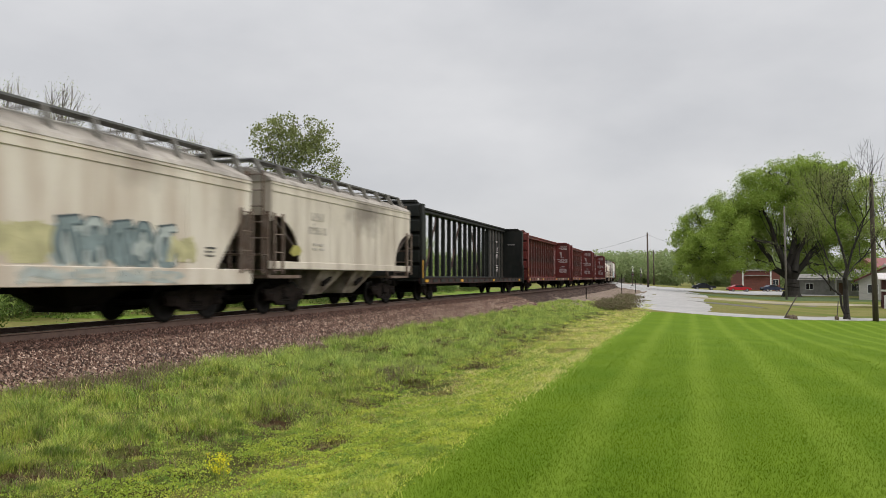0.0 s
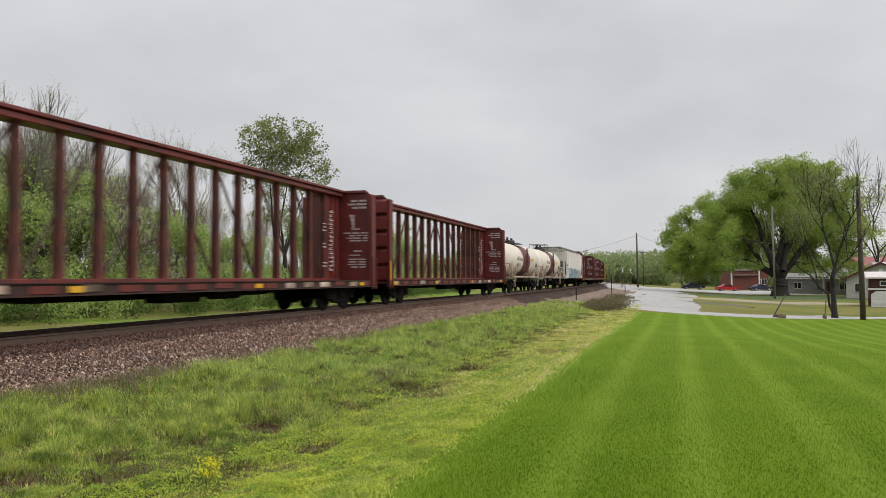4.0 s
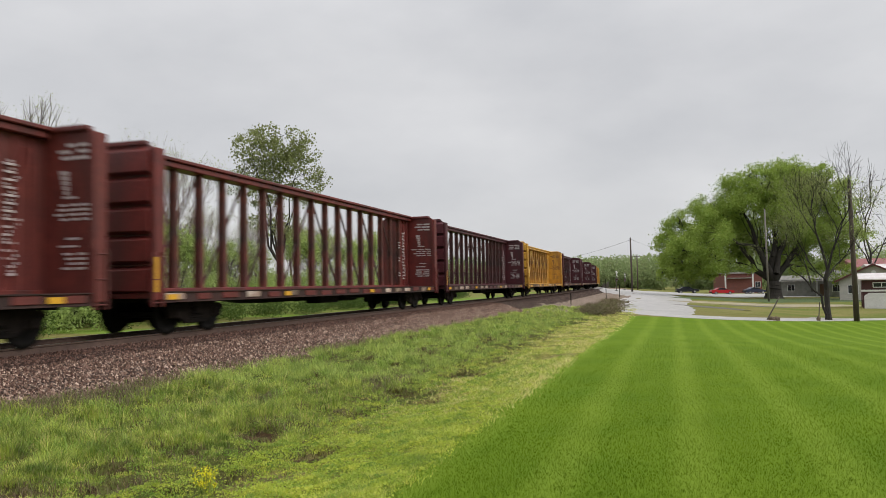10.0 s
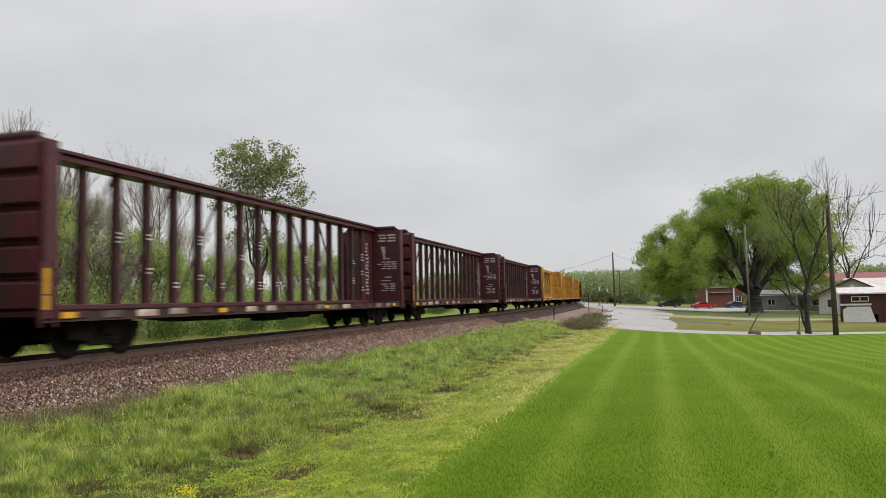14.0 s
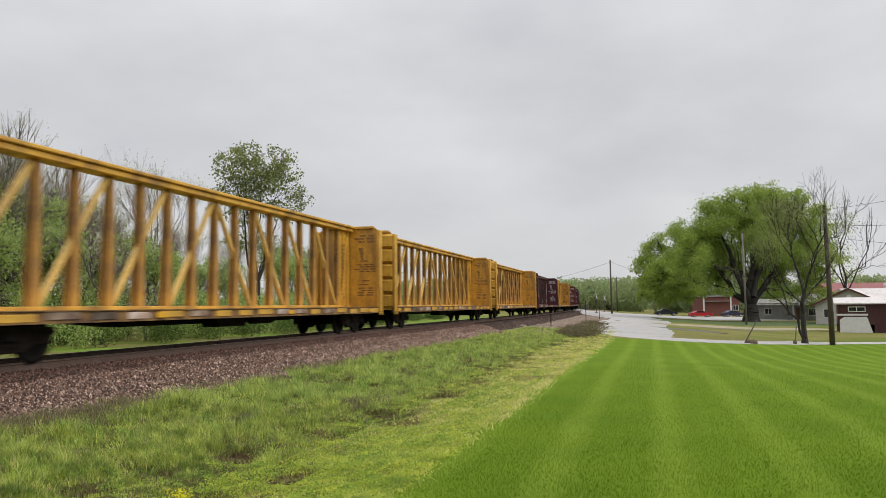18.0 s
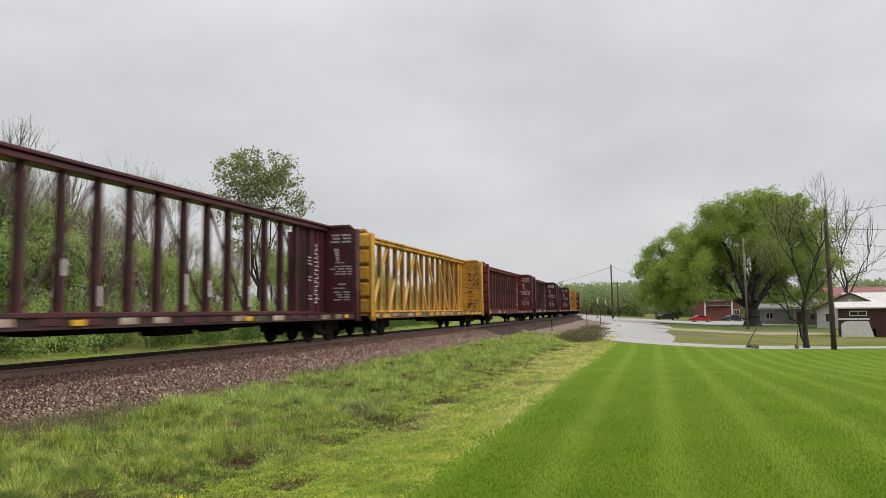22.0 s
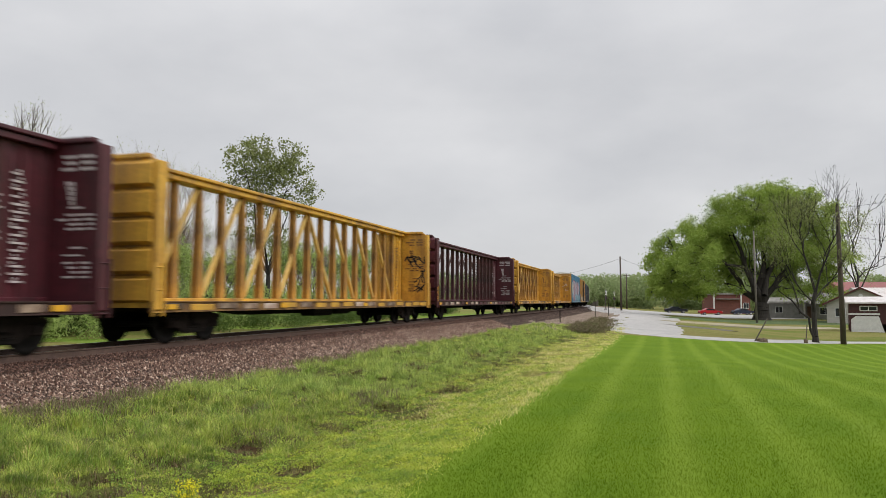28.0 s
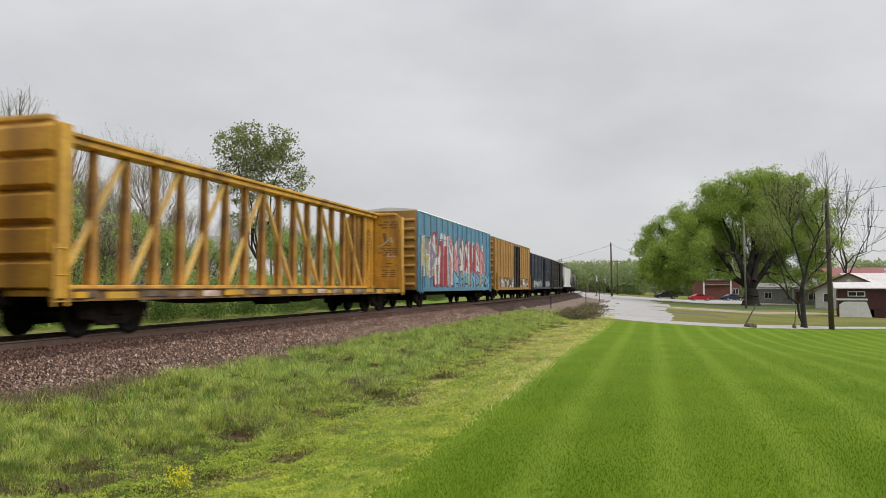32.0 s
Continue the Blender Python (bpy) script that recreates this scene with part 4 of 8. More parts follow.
def centerbeam(label, mat, seed, style="truss", ink=None, chord_mat=None, riser_mat=None):
    """A lumber flat car: deck, tall central truss and a bulkhead at each end."""
    rng = random.Random(seed)
    L = 22.4
    h = L / 2
    car = thing("centerbeam_flat_car", pose(0, 0, 0), label, "freight car", "cars of the freight train")
    part("deck", shared("deck|" + mat.name, lambda: Geo().box(-h, h, -1.42, 1.42, 0.90, 1.03, 0.01), mat), None, car)
    for y in (-1.45, 1.45):
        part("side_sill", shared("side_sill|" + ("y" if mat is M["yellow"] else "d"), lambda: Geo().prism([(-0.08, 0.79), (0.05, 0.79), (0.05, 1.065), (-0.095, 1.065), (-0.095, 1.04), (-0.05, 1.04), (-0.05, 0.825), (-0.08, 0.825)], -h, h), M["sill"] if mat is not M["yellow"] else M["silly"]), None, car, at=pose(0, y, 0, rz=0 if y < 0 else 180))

        # plates between the stake pockets: some painted, some scuffed bare
        for i in range(18):
            pick = rng.random()
            pm = mat if style == "panel" or pick < (0.62 if mat is M["yellow"] else 0.42) else M["platepale"] if pick < 0.74 else M["deckwear"]
            part("sill_plate", shared("sill_plate|" + pm.name, lambda: Geo().box(-0.36, 0.36, -0.08, 0.0, 0.85, 1.02, 0.014), pm), None, car,
                 at=pose(-h + 0.85 + i * (L - 1.7) / 17, y, 0, rz=0 if y < 0 else 180) @ Matrix.Diagonal((rng.uniform(0.8, 1.15) * (1.25 if mat is M["yellow"] else 1.0), 1, rng.uniform(0.97, 1.02), 1)))
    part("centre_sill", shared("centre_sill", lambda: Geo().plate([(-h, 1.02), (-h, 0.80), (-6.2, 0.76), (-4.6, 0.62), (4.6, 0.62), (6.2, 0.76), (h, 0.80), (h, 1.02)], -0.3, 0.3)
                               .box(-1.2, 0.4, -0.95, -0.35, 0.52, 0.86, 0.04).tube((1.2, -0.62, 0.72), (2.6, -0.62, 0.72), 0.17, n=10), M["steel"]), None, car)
    # the truss
    part("top_chord", shared("top_chord|" + (chord_mat or mat).name, lambda: Geo().box(-h + 0.3, h - 0.3, -0.34, 0.34, 4.62, 4.72, 0.02).box(-h + 0.3, h - 0.3, -0.26, 0.26, 4.46, 4.62, 0.02), chord_mat or mat), None, car)
    part("bottom_chord", shared("bottom_chord|" + mat.name, lambda: Geo().box(-h + 0.3, h - 0.3, -0.14, 0.14, 1.02, 1.15, 0.015), mat), None, car)
    web = 1.6 if style != "panel" else 4.6
    inner = h - web
    n = 16 if style != "panel" else 12
    step = 2 * inner / n

    def riser():
        g = Geo()
        w, t = (0.145, 0.06) if style == "truss" else (0.10, 0.06)
        v = []
        for k, z in ((w, 1.05), (t, 4.5)):
            v += [(x, y, z) for x, y in ((-k, -0.11), (k, -0.11), (k, -0.05), (0.02, -0.05), (0.02, 0.05), (k, 0.05), (k, 0.11), (-k, 0.11), (-k, 0.05), (-0.02, 0.05), (-0.02, -0.05), (-k, -0.05))]
        g.add(v, [(i, (i + 1) % 12, 12 + (i + 1) % 12, 12 + i) for i in range(12)] + [tuple(range(11, -1, -1)), tuple(range(12, 24))])
        return g
    for i in range(n + 1):
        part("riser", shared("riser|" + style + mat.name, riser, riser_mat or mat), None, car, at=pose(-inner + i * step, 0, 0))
    # braces lean towards the middle, each across two bays
    bw = 0.12 if style == "truss" else 0.055 if style == "slim" else 0.07
    bm = M["bracey"] if mat is M["yellow"] else M["rod"]
    for i in range(0, n, 2):
        if style == "panel" and i % 4:
            continue
        up = 1 if i < n / 2 else -1
        part("brace", shared("brace|%s%s%d" % (style, mat.name, up), lambda: Geo().bar(((-step + 0.12) * up, 0.0, 1.12), ((step - 0.12) * up, 0.0, 4.4), bw, bw), bm), None, car,
             at=pose(-inner + (i + 1) * step, 0, 0))
    ink = ink or M["inkw"]
    for way in (-1, 1):
        wp = part("web_panel", shared("web_panel|" + style + mat.name, lambda: Geo().box(-web / 2, web / 2, -0.05, 0.05, 1.04, 4.48), M["greenweb"] if style == "panel" else mat), None, car,
                  at=pose(way * (inner + web / 2), 0, 0))
        if style == "panel":
            for z in (1.9, 2.75, 3.6):
                part("cross_rib", shared("cross_rib|" + mat.name, lambda: Geo().box(-web / 2, web / 2, -0.09, 0.09, 0, 0.07, 0.01), mat), None, wp, at=pose(0, 0, z))
        for k in range(4 if style != "panel" else 6):
            part("stiffener", shared("stiffener|" + mat.name, lambda: Geo().box(-0.05, 0.05, -0.12, 0.12, 1.04, 4.48, 0.01), mat), None, wp,
                 at=pose(-web / 2 + 0.15 + k * (web - 0.3) / (3 if style != "panel" else 5), 0, 0))
        if style == "truss":
            part("panel_brace", shared("panel_brace|%s%d" % (mat.name, way), lambda: Geo().bar((way * (0.25 - web / 2), -0.1, 1.12), (way * (web / 2 - 0.75), -0.1, 4.2), 0.1, 0.1), mat), None, wp)
        bh = part("bulkhead", shared("bulkhead|" + mat.name, lambda: Geo().prism([(-1.45, 0.95), (1.45, 0.95), (1.45, 4.50), (1.2, 4.70), (-1.2, 4.70), (-1.45, 4.50)], -0.05, 0.05), mat), None, car,
                  at=pose(way * (h - 0.15), 0, 0, rz=0 if way > 0 else 180))
        for y in (-1.5, 1.5):
            part("end_post", shared("end_post|" + mat.name, lambda: Geo().box(-0.24, 0.14, -0.07, 0.07, 0.86, 4.52, 0.015), mat), None, bh, at=pose(0, y, 0))
        part("cap_rail", shared("cap_rail|" + mat.name, lambda: Geo().box(-0.16, 0.12, -1.22, 1.22, 4.60, 4.715, 0.015), mat), None, bh)

        def rib():
            return Geo().add(
                [(x, y, z) for y in (-1.43, 1.43) for x, z in ((0.05, 0.0), (0.22, 0.09), (0.22, 0.57), (0.05, 0.69))],
                [(0, 1, 2, 3), (7, 6, 5, 4), (0, 4, 5, 1), (1, 5, 6, 2), (2, 6, 7, 3), (3, 7, 4, 0)])
        # thin darker sheet paints the shadow lines between the ribs
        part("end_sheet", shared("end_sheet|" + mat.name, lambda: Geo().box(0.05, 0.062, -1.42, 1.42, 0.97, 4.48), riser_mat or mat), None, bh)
        if way < 0 and mat is not M["yellow"]:
            part("reflector", shared("tall_reflector", lambda: Geo().box(-0.06, 0.06, -0.012, 0.012, 0, 0.85), M["tape"]), None, bh, at=pose(0.08, 1.572, 1.05))
        for k in range(5):
            part("pressed_rib", shared("pressed_rib|" + mat.name, rib, mat), None, bh, at=pose(0, 0, 1.0 + k * 0.715))
        ladder(bh, -0.05 if way > 0 else 0.05, -1.58 if way > 0 else 1.58, 0.7, 2.0, mat, 0.35)
        truck(car, way * (h - 2.35))
        coupler(car, way * h, way)
    # lettering on the rear bulkhead's inner face and on the rear web panel
    rows = paragraph(rng, -1.25, 3.95, 1.0, 0.42, 3, 2) + paragraph(rng, -1.3, 2.62, 1.15, 0.42, 4, 3) + paragraph(rng, -1.2, 1.55, 0.9, 0.42, 4, 2)
    rows += [(-0.72, 3.2 + 0.11 * k, 0.1 + 0.03 * k, 0.09) for k in range(5)] + [(-0.95, 3.12, 0.36, 0.05), (-1.02, 2.22, 0.34, 0.05), (-0.98, 2.06, 0.5, 0.04)]
    if style == "panel":
        rows = [(-1.0, 3.5, 0.6, 0.04)]
    text_bars(car, rows, h - 0.21, ink, along="y")
    rows = [] if style != "panel" else paragraph(rng, h - 2.6, 3.55, 0.6, 0.16, 2, 2) + paragraph(rng, h - 2.6, 2.45, 0.7, 0.35, 4, 2) + paragraph(rng, h - 2.6, 1.5, 0.6, 0.5, 4, 2) + [(h - 2.4, 2.95, 0.16, 0.1), (h - 2.3, 3.05, 0.14, 0.22), (h - 2.5, 2.88, 0.4, 0.05)]
    for k in range(15 if style != "panel" else 0):
        rows.append((h - 1.3, 1.45 + k * 0.165, 0.40 * rng.uniform(0.5, 1), 0.05))
        rows.append((h - 1.3 + rng.uniform(0, 0.3), 1.52 + k * 0.165, 0.07, 0.05))
    for z in (1.6, 2.35, 3.0) if style != "panel" else ():
        for k in range(2 + (z > 2.5)):
            rows.append((h - 1.85, z + k * 0.13, 0.3 * rng.uniform(0.6, 1), 0.045))
    text_bars(car, rows, -0.125, ink)
    for k in (0.7, 6.5, 13.5, 21.0):
        part("reflector", shared("reflector", lambda: Geo().box(-0.2, 0.2, -0.012, 0.012, 0, 0.13), M["tape"]), None, car, at=pose(-h + k, -1.56, 0.86))
    return car


def arc(cx, cz, rx, rz, a0, a1, n=8):
    return [(cx + rx * math.cos(radians(a0 + (a1 - a0) * i / n)), cz + rz * math.sin(radians(a0 + (a1 - a0) * i / n))) for i in range(n + 1)]


def hopper(label, L, mat, seed, bays=3, eave=4.05, cut=1.7, ink=None, inner_mat=None, low=0.0, board=0.22, board_mat=None, crown=0.38, roof_mat=None, slant=False, rail_mat=None):
    """A covered hopper car: side walls cut back at the lower ends, sloped end sheets, chutes below, roof with a running board."""
    rng = random.Random(seed)
    h = L / 2
    car = thing("covered_hopper_car", pose(0, 0, 0), label, "freight car", "cars of the freight train")
    inner_mat = inner_mat or mat
    for y in (-1.56, 1.56):
        out = [(-h + 0.15, eave), (-h + 0.15, 2.75)] + arc(-h + 0.15, 1.5 - low * 0.6, cut, 1.3, 80, 8, 6) + [(-h + 0.2 + cut, 1.38 - low * 0.6)]
        if slant:
            out = [(-h + 0.15, eave), (-h + 0.15, 2.95), (-h + 0.5, 2.8), (-h + 1.0, 2.2), (-h + 1.75, 1.38 - low * 0.6)]
        out += [(-x, z) for x, z in reversed(out)]
        part("side_wall", Geo().plate(out, y - 0.02, y + 0.02), mat, car)
        g = Geo().box(-h + 0.1, h - 0.1, y - 0.06, y + 0.06, 1.08 - low, 1.42 - low * 0.6, 0.015)
        part("side_sill", g, mat, car)
        g = Geo()
        for k in (0.0, 0.22):
            g.box(-h + 0.15, h - 0.15, y - 0.045 * (1 if y < 0 else 0.2), y + 0.045 * (1 if y > 0 else 0.2), eave - 0.30 + k, eave - 0.25 + k)
        for k in range(1, 6):
            x = -h + L * k / 6
            g.box(x - 0.012, x + 0.012, y - 0.028, y + 0.028, 1.45, eave - 0.32)
        part("side_rib", g, mat, car)
    # roof
    prof = [(-1.6, eave), (-1.5, eave + 0.12), (-0.75, eave + crown), (0.75, eave + crown), (1.5, eave + 0.12), (1.6, eave)]
    n = len(prof)
    g = Geo()
    g.add([(x, y, z) for x in (-h + 0.12, h - 0.12) for y, z in prof], [tuple(range(n)), tuple(range(2 * n - 1, n - 1, -1))]
          + [(i, n + i, n + (i + 1) % n, (i + 1) % n) for i in range(n)])
    part("roof", g, roof_mat or M["roofg"], car, "dusty weathered roof")
    # end sheets
    for way in (-1, 1):
        x0 = way * (h - 0.17)
        x1 = way * (h - 0.4 - cut * 1.35)
        part("end_wall", Geo().box(min(x0, x0 - way * 0.05), max(x0, x0 - way * 0.05), -1.53, 1.53, 2.95, eave + 0.05), mat, car)
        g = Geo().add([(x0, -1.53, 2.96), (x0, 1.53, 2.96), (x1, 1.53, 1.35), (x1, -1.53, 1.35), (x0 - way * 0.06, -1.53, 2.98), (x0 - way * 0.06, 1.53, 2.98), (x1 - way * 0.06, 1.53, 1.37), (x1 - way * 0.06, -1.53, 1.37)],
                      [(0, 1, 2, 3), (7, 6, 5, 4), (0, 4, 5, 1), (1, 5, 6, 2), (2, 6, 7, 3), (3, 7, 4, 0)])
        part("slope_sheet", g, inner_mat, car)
        g = Geo()
        for y in (-1.45, -0.5, 0.5, 1.45):
            g.bar((x0, y, 1.1), (x0, y, 3.05), 0.1, 0.1)
        g.box(min(x0, x0 - way * 1.9), max(x0, x0 - way * 1.9), -1.5, 1.5, 1.06, 1.16)
        part("end_frame", g, rail_mat or mat, car)
        ladder(car, way * (h - 0.45), -1.66, 1.2, eave if rail_mat is None else 3.0, rail_mat or mat, 0.5)
        ladder(car, x0 + way * 0.1, -1.1, 1.2, eave + 0.3, rail_mat or mat, 0.5, along="y")
        g = Geo()
        for z in (1.75, 2.25):
            g.tube((x0 + way * 0.08, -1.5, z), (x0 + way * 0.08, 1.5, z), 0.025, n=6)
        part("grab_rail", g, rail_mat or mat, car)
        part("brake_tank", Geo().lathe([(-0.35, 0.1), (-0.3, 0.2), (0.3, 0.2), (0.35, 0.1)], "y", 12, (way * (h - 1.1), 0.1, 1.75)), M["steel"], car)
        truck(car, way * (h - 1.9))
        coupler(car, way * h, way)
    # chutes
    span = L - 2 * (cut + 1.6)
    for i in range(bays):
        x = -span / 2 + span * (i + 0.5) / bays
        w = span / bays * 0.47
        g = Geo()
        a = [(x - w, 1.4), (x + w, 1.4), (x + w * 0.25, 0.45), (x - w * 0.25, 0.45)] if bays != 2 else [(x - w * 0.75, 1.5), (x + w * 0.95, 1.5), (x - w * 0.05, 0.5), (x - w * 0.8, 0.5)]
        g.add([(px, y * (1.0 if pz > 1 else 0.62 if bays == 2 else 0.35), pz) for y in (-1.5, 1.5) for px, pz in a],
              [(0, 1, 2, 3), (7, 6, 5, 4), (0, 4, 5, 1), (1, 5, 6, 2), (2, 6, 7, 3), (3, 7, 4, 0)])
        part("discharge_chute", g, M["chute"] if bays == 2 else M["steel"], car)
        if bays == 2:
            part("poke_hole", Geo().plate([(x - w * 0.5, 0.78), (x - w * 0.1, 0.98), (x - w * 0.02, 1.12), (x - w * 0.42, 0.95)], -1.36, -1.22), M["steel"], car, "dark opening in the chute")
        part("outlet_gate", Geo().box(x - 0.4, x + 0.4, -0.6, 0.6, 0.32, 0.46, 0.02).tube((x, -0.95, 0.4), (x, 0.95, 0.4), 0.04, n=6), M["steel"], car)
    part("centre_sill", Geo().box(-h, h, -0.2, 0.2, 0.75, 1.1), M["steel"], car)
    # running board and hatches
    g = Geo().box(-h + 0.05, h - 0.05, -1.02, -0.62, eave + crown + board, eave + crown + board + 0.05).box(-h + 0.05, h - 0.05, 0.62, 1.02, eave + crown + board, eave + crown + board + 0.05)
    g.box(-h + 0.05, -h + 0.5, -1.0, 1.0, eave + crown + board, eave + crown + board + 0.05).box(h - 0.5, h - 0.05, -1.0, 1.0, eave + crown + board, eave + crown + board + 0.05)
    part("running_board", g, board_mat or M["grate"], car, "dark steel running board")
    m = round(L / 1.35)
    for i in range(m + 1):
        x = -h + 0.15 + (L - 0.3) * i / m
        part("board_bracket", shared("board_bracket%.2f" % (eave + crown + board), lambda: Geo().bar((0, -1.0, eave + crown + board), (0, -1.25, eave + 0.2), 0.06, 0.14)
             .bar((0, 1.0, eave + crown + board), (0, 1.25, eave + 0.2), 0.06, 0.14).bar((0, -1.0, eave + crown + board - 0.01), (0, 1.0, eave + crown + board - 0.01), 0.05, 0.05), M["roofg"]), None, car, at=pose(x, 0, 0))
    part("hatch_trough", Geo().box(-h + 0.9, h - 0.9, -0.32, 0.32, eave + crown - 0.02, eave + crown + board - 0.05, 0.03), M["roofg"], car)
    return car


def tank_car(label, L, seed, shell, band=None, band_x=(1.6, 4.2), railed=True):
    rng = random.Random(seed)
    h = L / 2
    car = thing("tank_car", pose(0, 0, 0), label, "freight car", "cars of the freight train")
    R, zc = 1.33, 2.58
    e = h - 0.4

    def cap(way):
        return [(way * (e - 0.62 + 0.62 * math.sin(a)), R * math.cos(a)) for a in (0, 0.35, 0.7, 1.0, 1.25, 1.42, 1.53)]
    prof = list(reversed(cap(-1))) + cap(1)
    part("tank_shell", Geo().lathe(prof, "x", 40, (0, 0, zc)), shell, car, smooth=True)
    if band:
        part("painted_band", Geo().lathe([(band_x[0], R + 0.012), (band_x[1], R + 0.012)], "x", 40, (0, 0, zc), cap=False), band, car, "brick red band round the tank", smooth=True)
    bx = band_x[0] + 0.9 if band else sum(band_x) / 2
    g = Geo()
    for k in (-e + 0.75, e - 0.75):
        g.lathe([(k - 0.03, R + 0.008), (k + 0.03, R + 0.008)], "x", 40, (0, 0, zc), cap=False)
    part("weld_seam", g, shell, car)
    # dome platform and valves
    for x in (-1.2, 1.2) if railed else ():
        for y in (-0.75, 0.75):
            part("guard_post", Geo().tube((bx + x, y, zc + R - 0.25), (bx + x, y, zc + R + 0.55), 0.022, n=6), M["steel"], car)
    top = zc + R + 0.55
    for y in (-0.75, 0.75) if railed else ():
        part("guard_rail", Geo().tube((bx - 1.2, y, top), (bx + 1.2, y, top), 0.022, n=6), M["steel"], car, "black tubular guard rail")
    for x in (-1.2, 1.2) if railed else ():
        part("guard_rail", Geo().tube((bx + x, -0.75, top), (bx + x, 0.75, top), 0.022, n=6), M["steel"], car, "black tubular guard rail")
    part("platform", Geo().box(bx - 1.25, bx + 1.25, -0.85, 0.85, zc + R + 0.02, zc + R + 0.07), M["grate"], car)
    part("dome", Geo().lathe([(zc + R - 0.1, 0.45), (zc + R + 0.28, 0.45), (zc + R + 0.34, 0.38)], "z", 16, (bx, 0, 0)), M["tankk"], car, "black dome on the tank")
    for x, y, z, r in ((-0.35, 0.1, 0.58, 0.09), (0.3, -0.1, 0.52, 0.11), (0.0, 0.25, 0.5, 0.07)):
        part("valve", Geo().tube((bx + x, y, zc + R + 0.3), (bx + x, y, zc + R + z), r, n=8), M["tankk"], car)
    for x0, x1 in ((-h, -e + 2.2), (e - 2.2, h)):
        part("sill", Geo().box(x0, x1, -0.28, 0.28, 0.75, 1.2, 0.02), M["tankk"], car)
    part("underbelly", Geo().box(-e + 2.1, e - 2.1, -0.5, 0.5, 1.22, 1.42, 0.05), band or M["tankk"], car)
    for way in (-1, 1):
        g = Geo()
        for y in (-1, 1):
            g.plate([(way * (e - 2.6), 1.2), (way * (e - 1.5), 1.2), (way * (e - 1.5), 1.5), (way * (e - 1.62), 1.62), (way * (e - 2.4), 1.3)], y * 1.15 - 0.03, y * 1.15 + 0.03)
        g.box(min(way * (e - 2.7), way * (e - 1.4)), max(way * (e - 2.7), way * (e - 1.4)), -1.3, 1.3, 1.1, 1.25)
        part("saddle", g, M["tankdirt"] if band else shell, car)
        g = Geo().box(min(way * h, way * (h - 1.6)), max(way * h, way * (h - 1.6)), -1.45, 1.45, 1.08, 1.16)
        part("end_platform", g, M["deckwear"], car)
        g = Geo()
        x = way * (h - 0.12)
        for y in (-1.4, -0.5, 0.5, 1.4):
            g.tube((x, y, 1.1), (x, y, 2.2), 0.03, n=6)
        g.tube((x, -1.4, 2.2), (x, 1.4, 2.2), 0.03, n=6).tube((x, -1.4, 2.2), (way * (h - 1.5), -1.4, 1.15), 0.03, n=6)
        part("handrail", g, M["tankdirt"] if band else shell, car)
        for y in (-1.42, 1.42):
            g = Geo()
            g.tube((way * (h - 1.6), y, 0.45), (way * (h - 1.6), y, 2.0), 0.025, n=6).tube((way * (h - 2.1), y, 0.45), (way * (h - 2.1), y, 2.0), 0.025, n=6)
            for z in (0.5, 0.9, 1.5):
                g.tube((way * (h - 1.6), y, z), (way * (h - 2.1), y, z), 0.025, n=6)
            part("step_ladder", g, M["tankdirt"] if band else shell, car)
        truck(car, way * (h - 1.9))
        coupler(car, way * h, way)
    g = Geo()
    for y in (-1.5, 1.5):
        g.tube((-h + 1.6, y, 1.2), (h - 1.6, y, 1.2), 0.045, n=6)
    part("side_rail", g, shell, car)
    ladder(car, bx + 0.4, -R - 0.08, 1.5, 3.6, band or M["steel"], 0.45)
    # lettering on the flank
    a = radians(8)
    rows = glyphs(rng, -e + 3.0, 2.5, 4, 0.14, 0.22) + glyphs(rng, -e + 4.05, 2.5, 6, 0.12, 0.2)
    text_bars(car, rows, -R - 0.012, M["inkg"], depth=0.02)
    text_bars(car, paragraph(rng, -e + 3.0, 2.05, 1.6, 0.3, 4, 3), -R + 0.02, M["inkg"], depth=0.05)
    part("placard", Geo().box(e - 1.7, e - 1.4, -R - 0.02, -R + 0.06, 2.1, 2.4), M["inkk"], car)
    part("warning_label", Geo().box(band_x[1] + 0.5, band_x[1] + 1.2, -R - 0.02, -R + 0.08, 2.5, 2.76), M["tape"] if band else M["inkg"], car, "faded warning label")
    return car


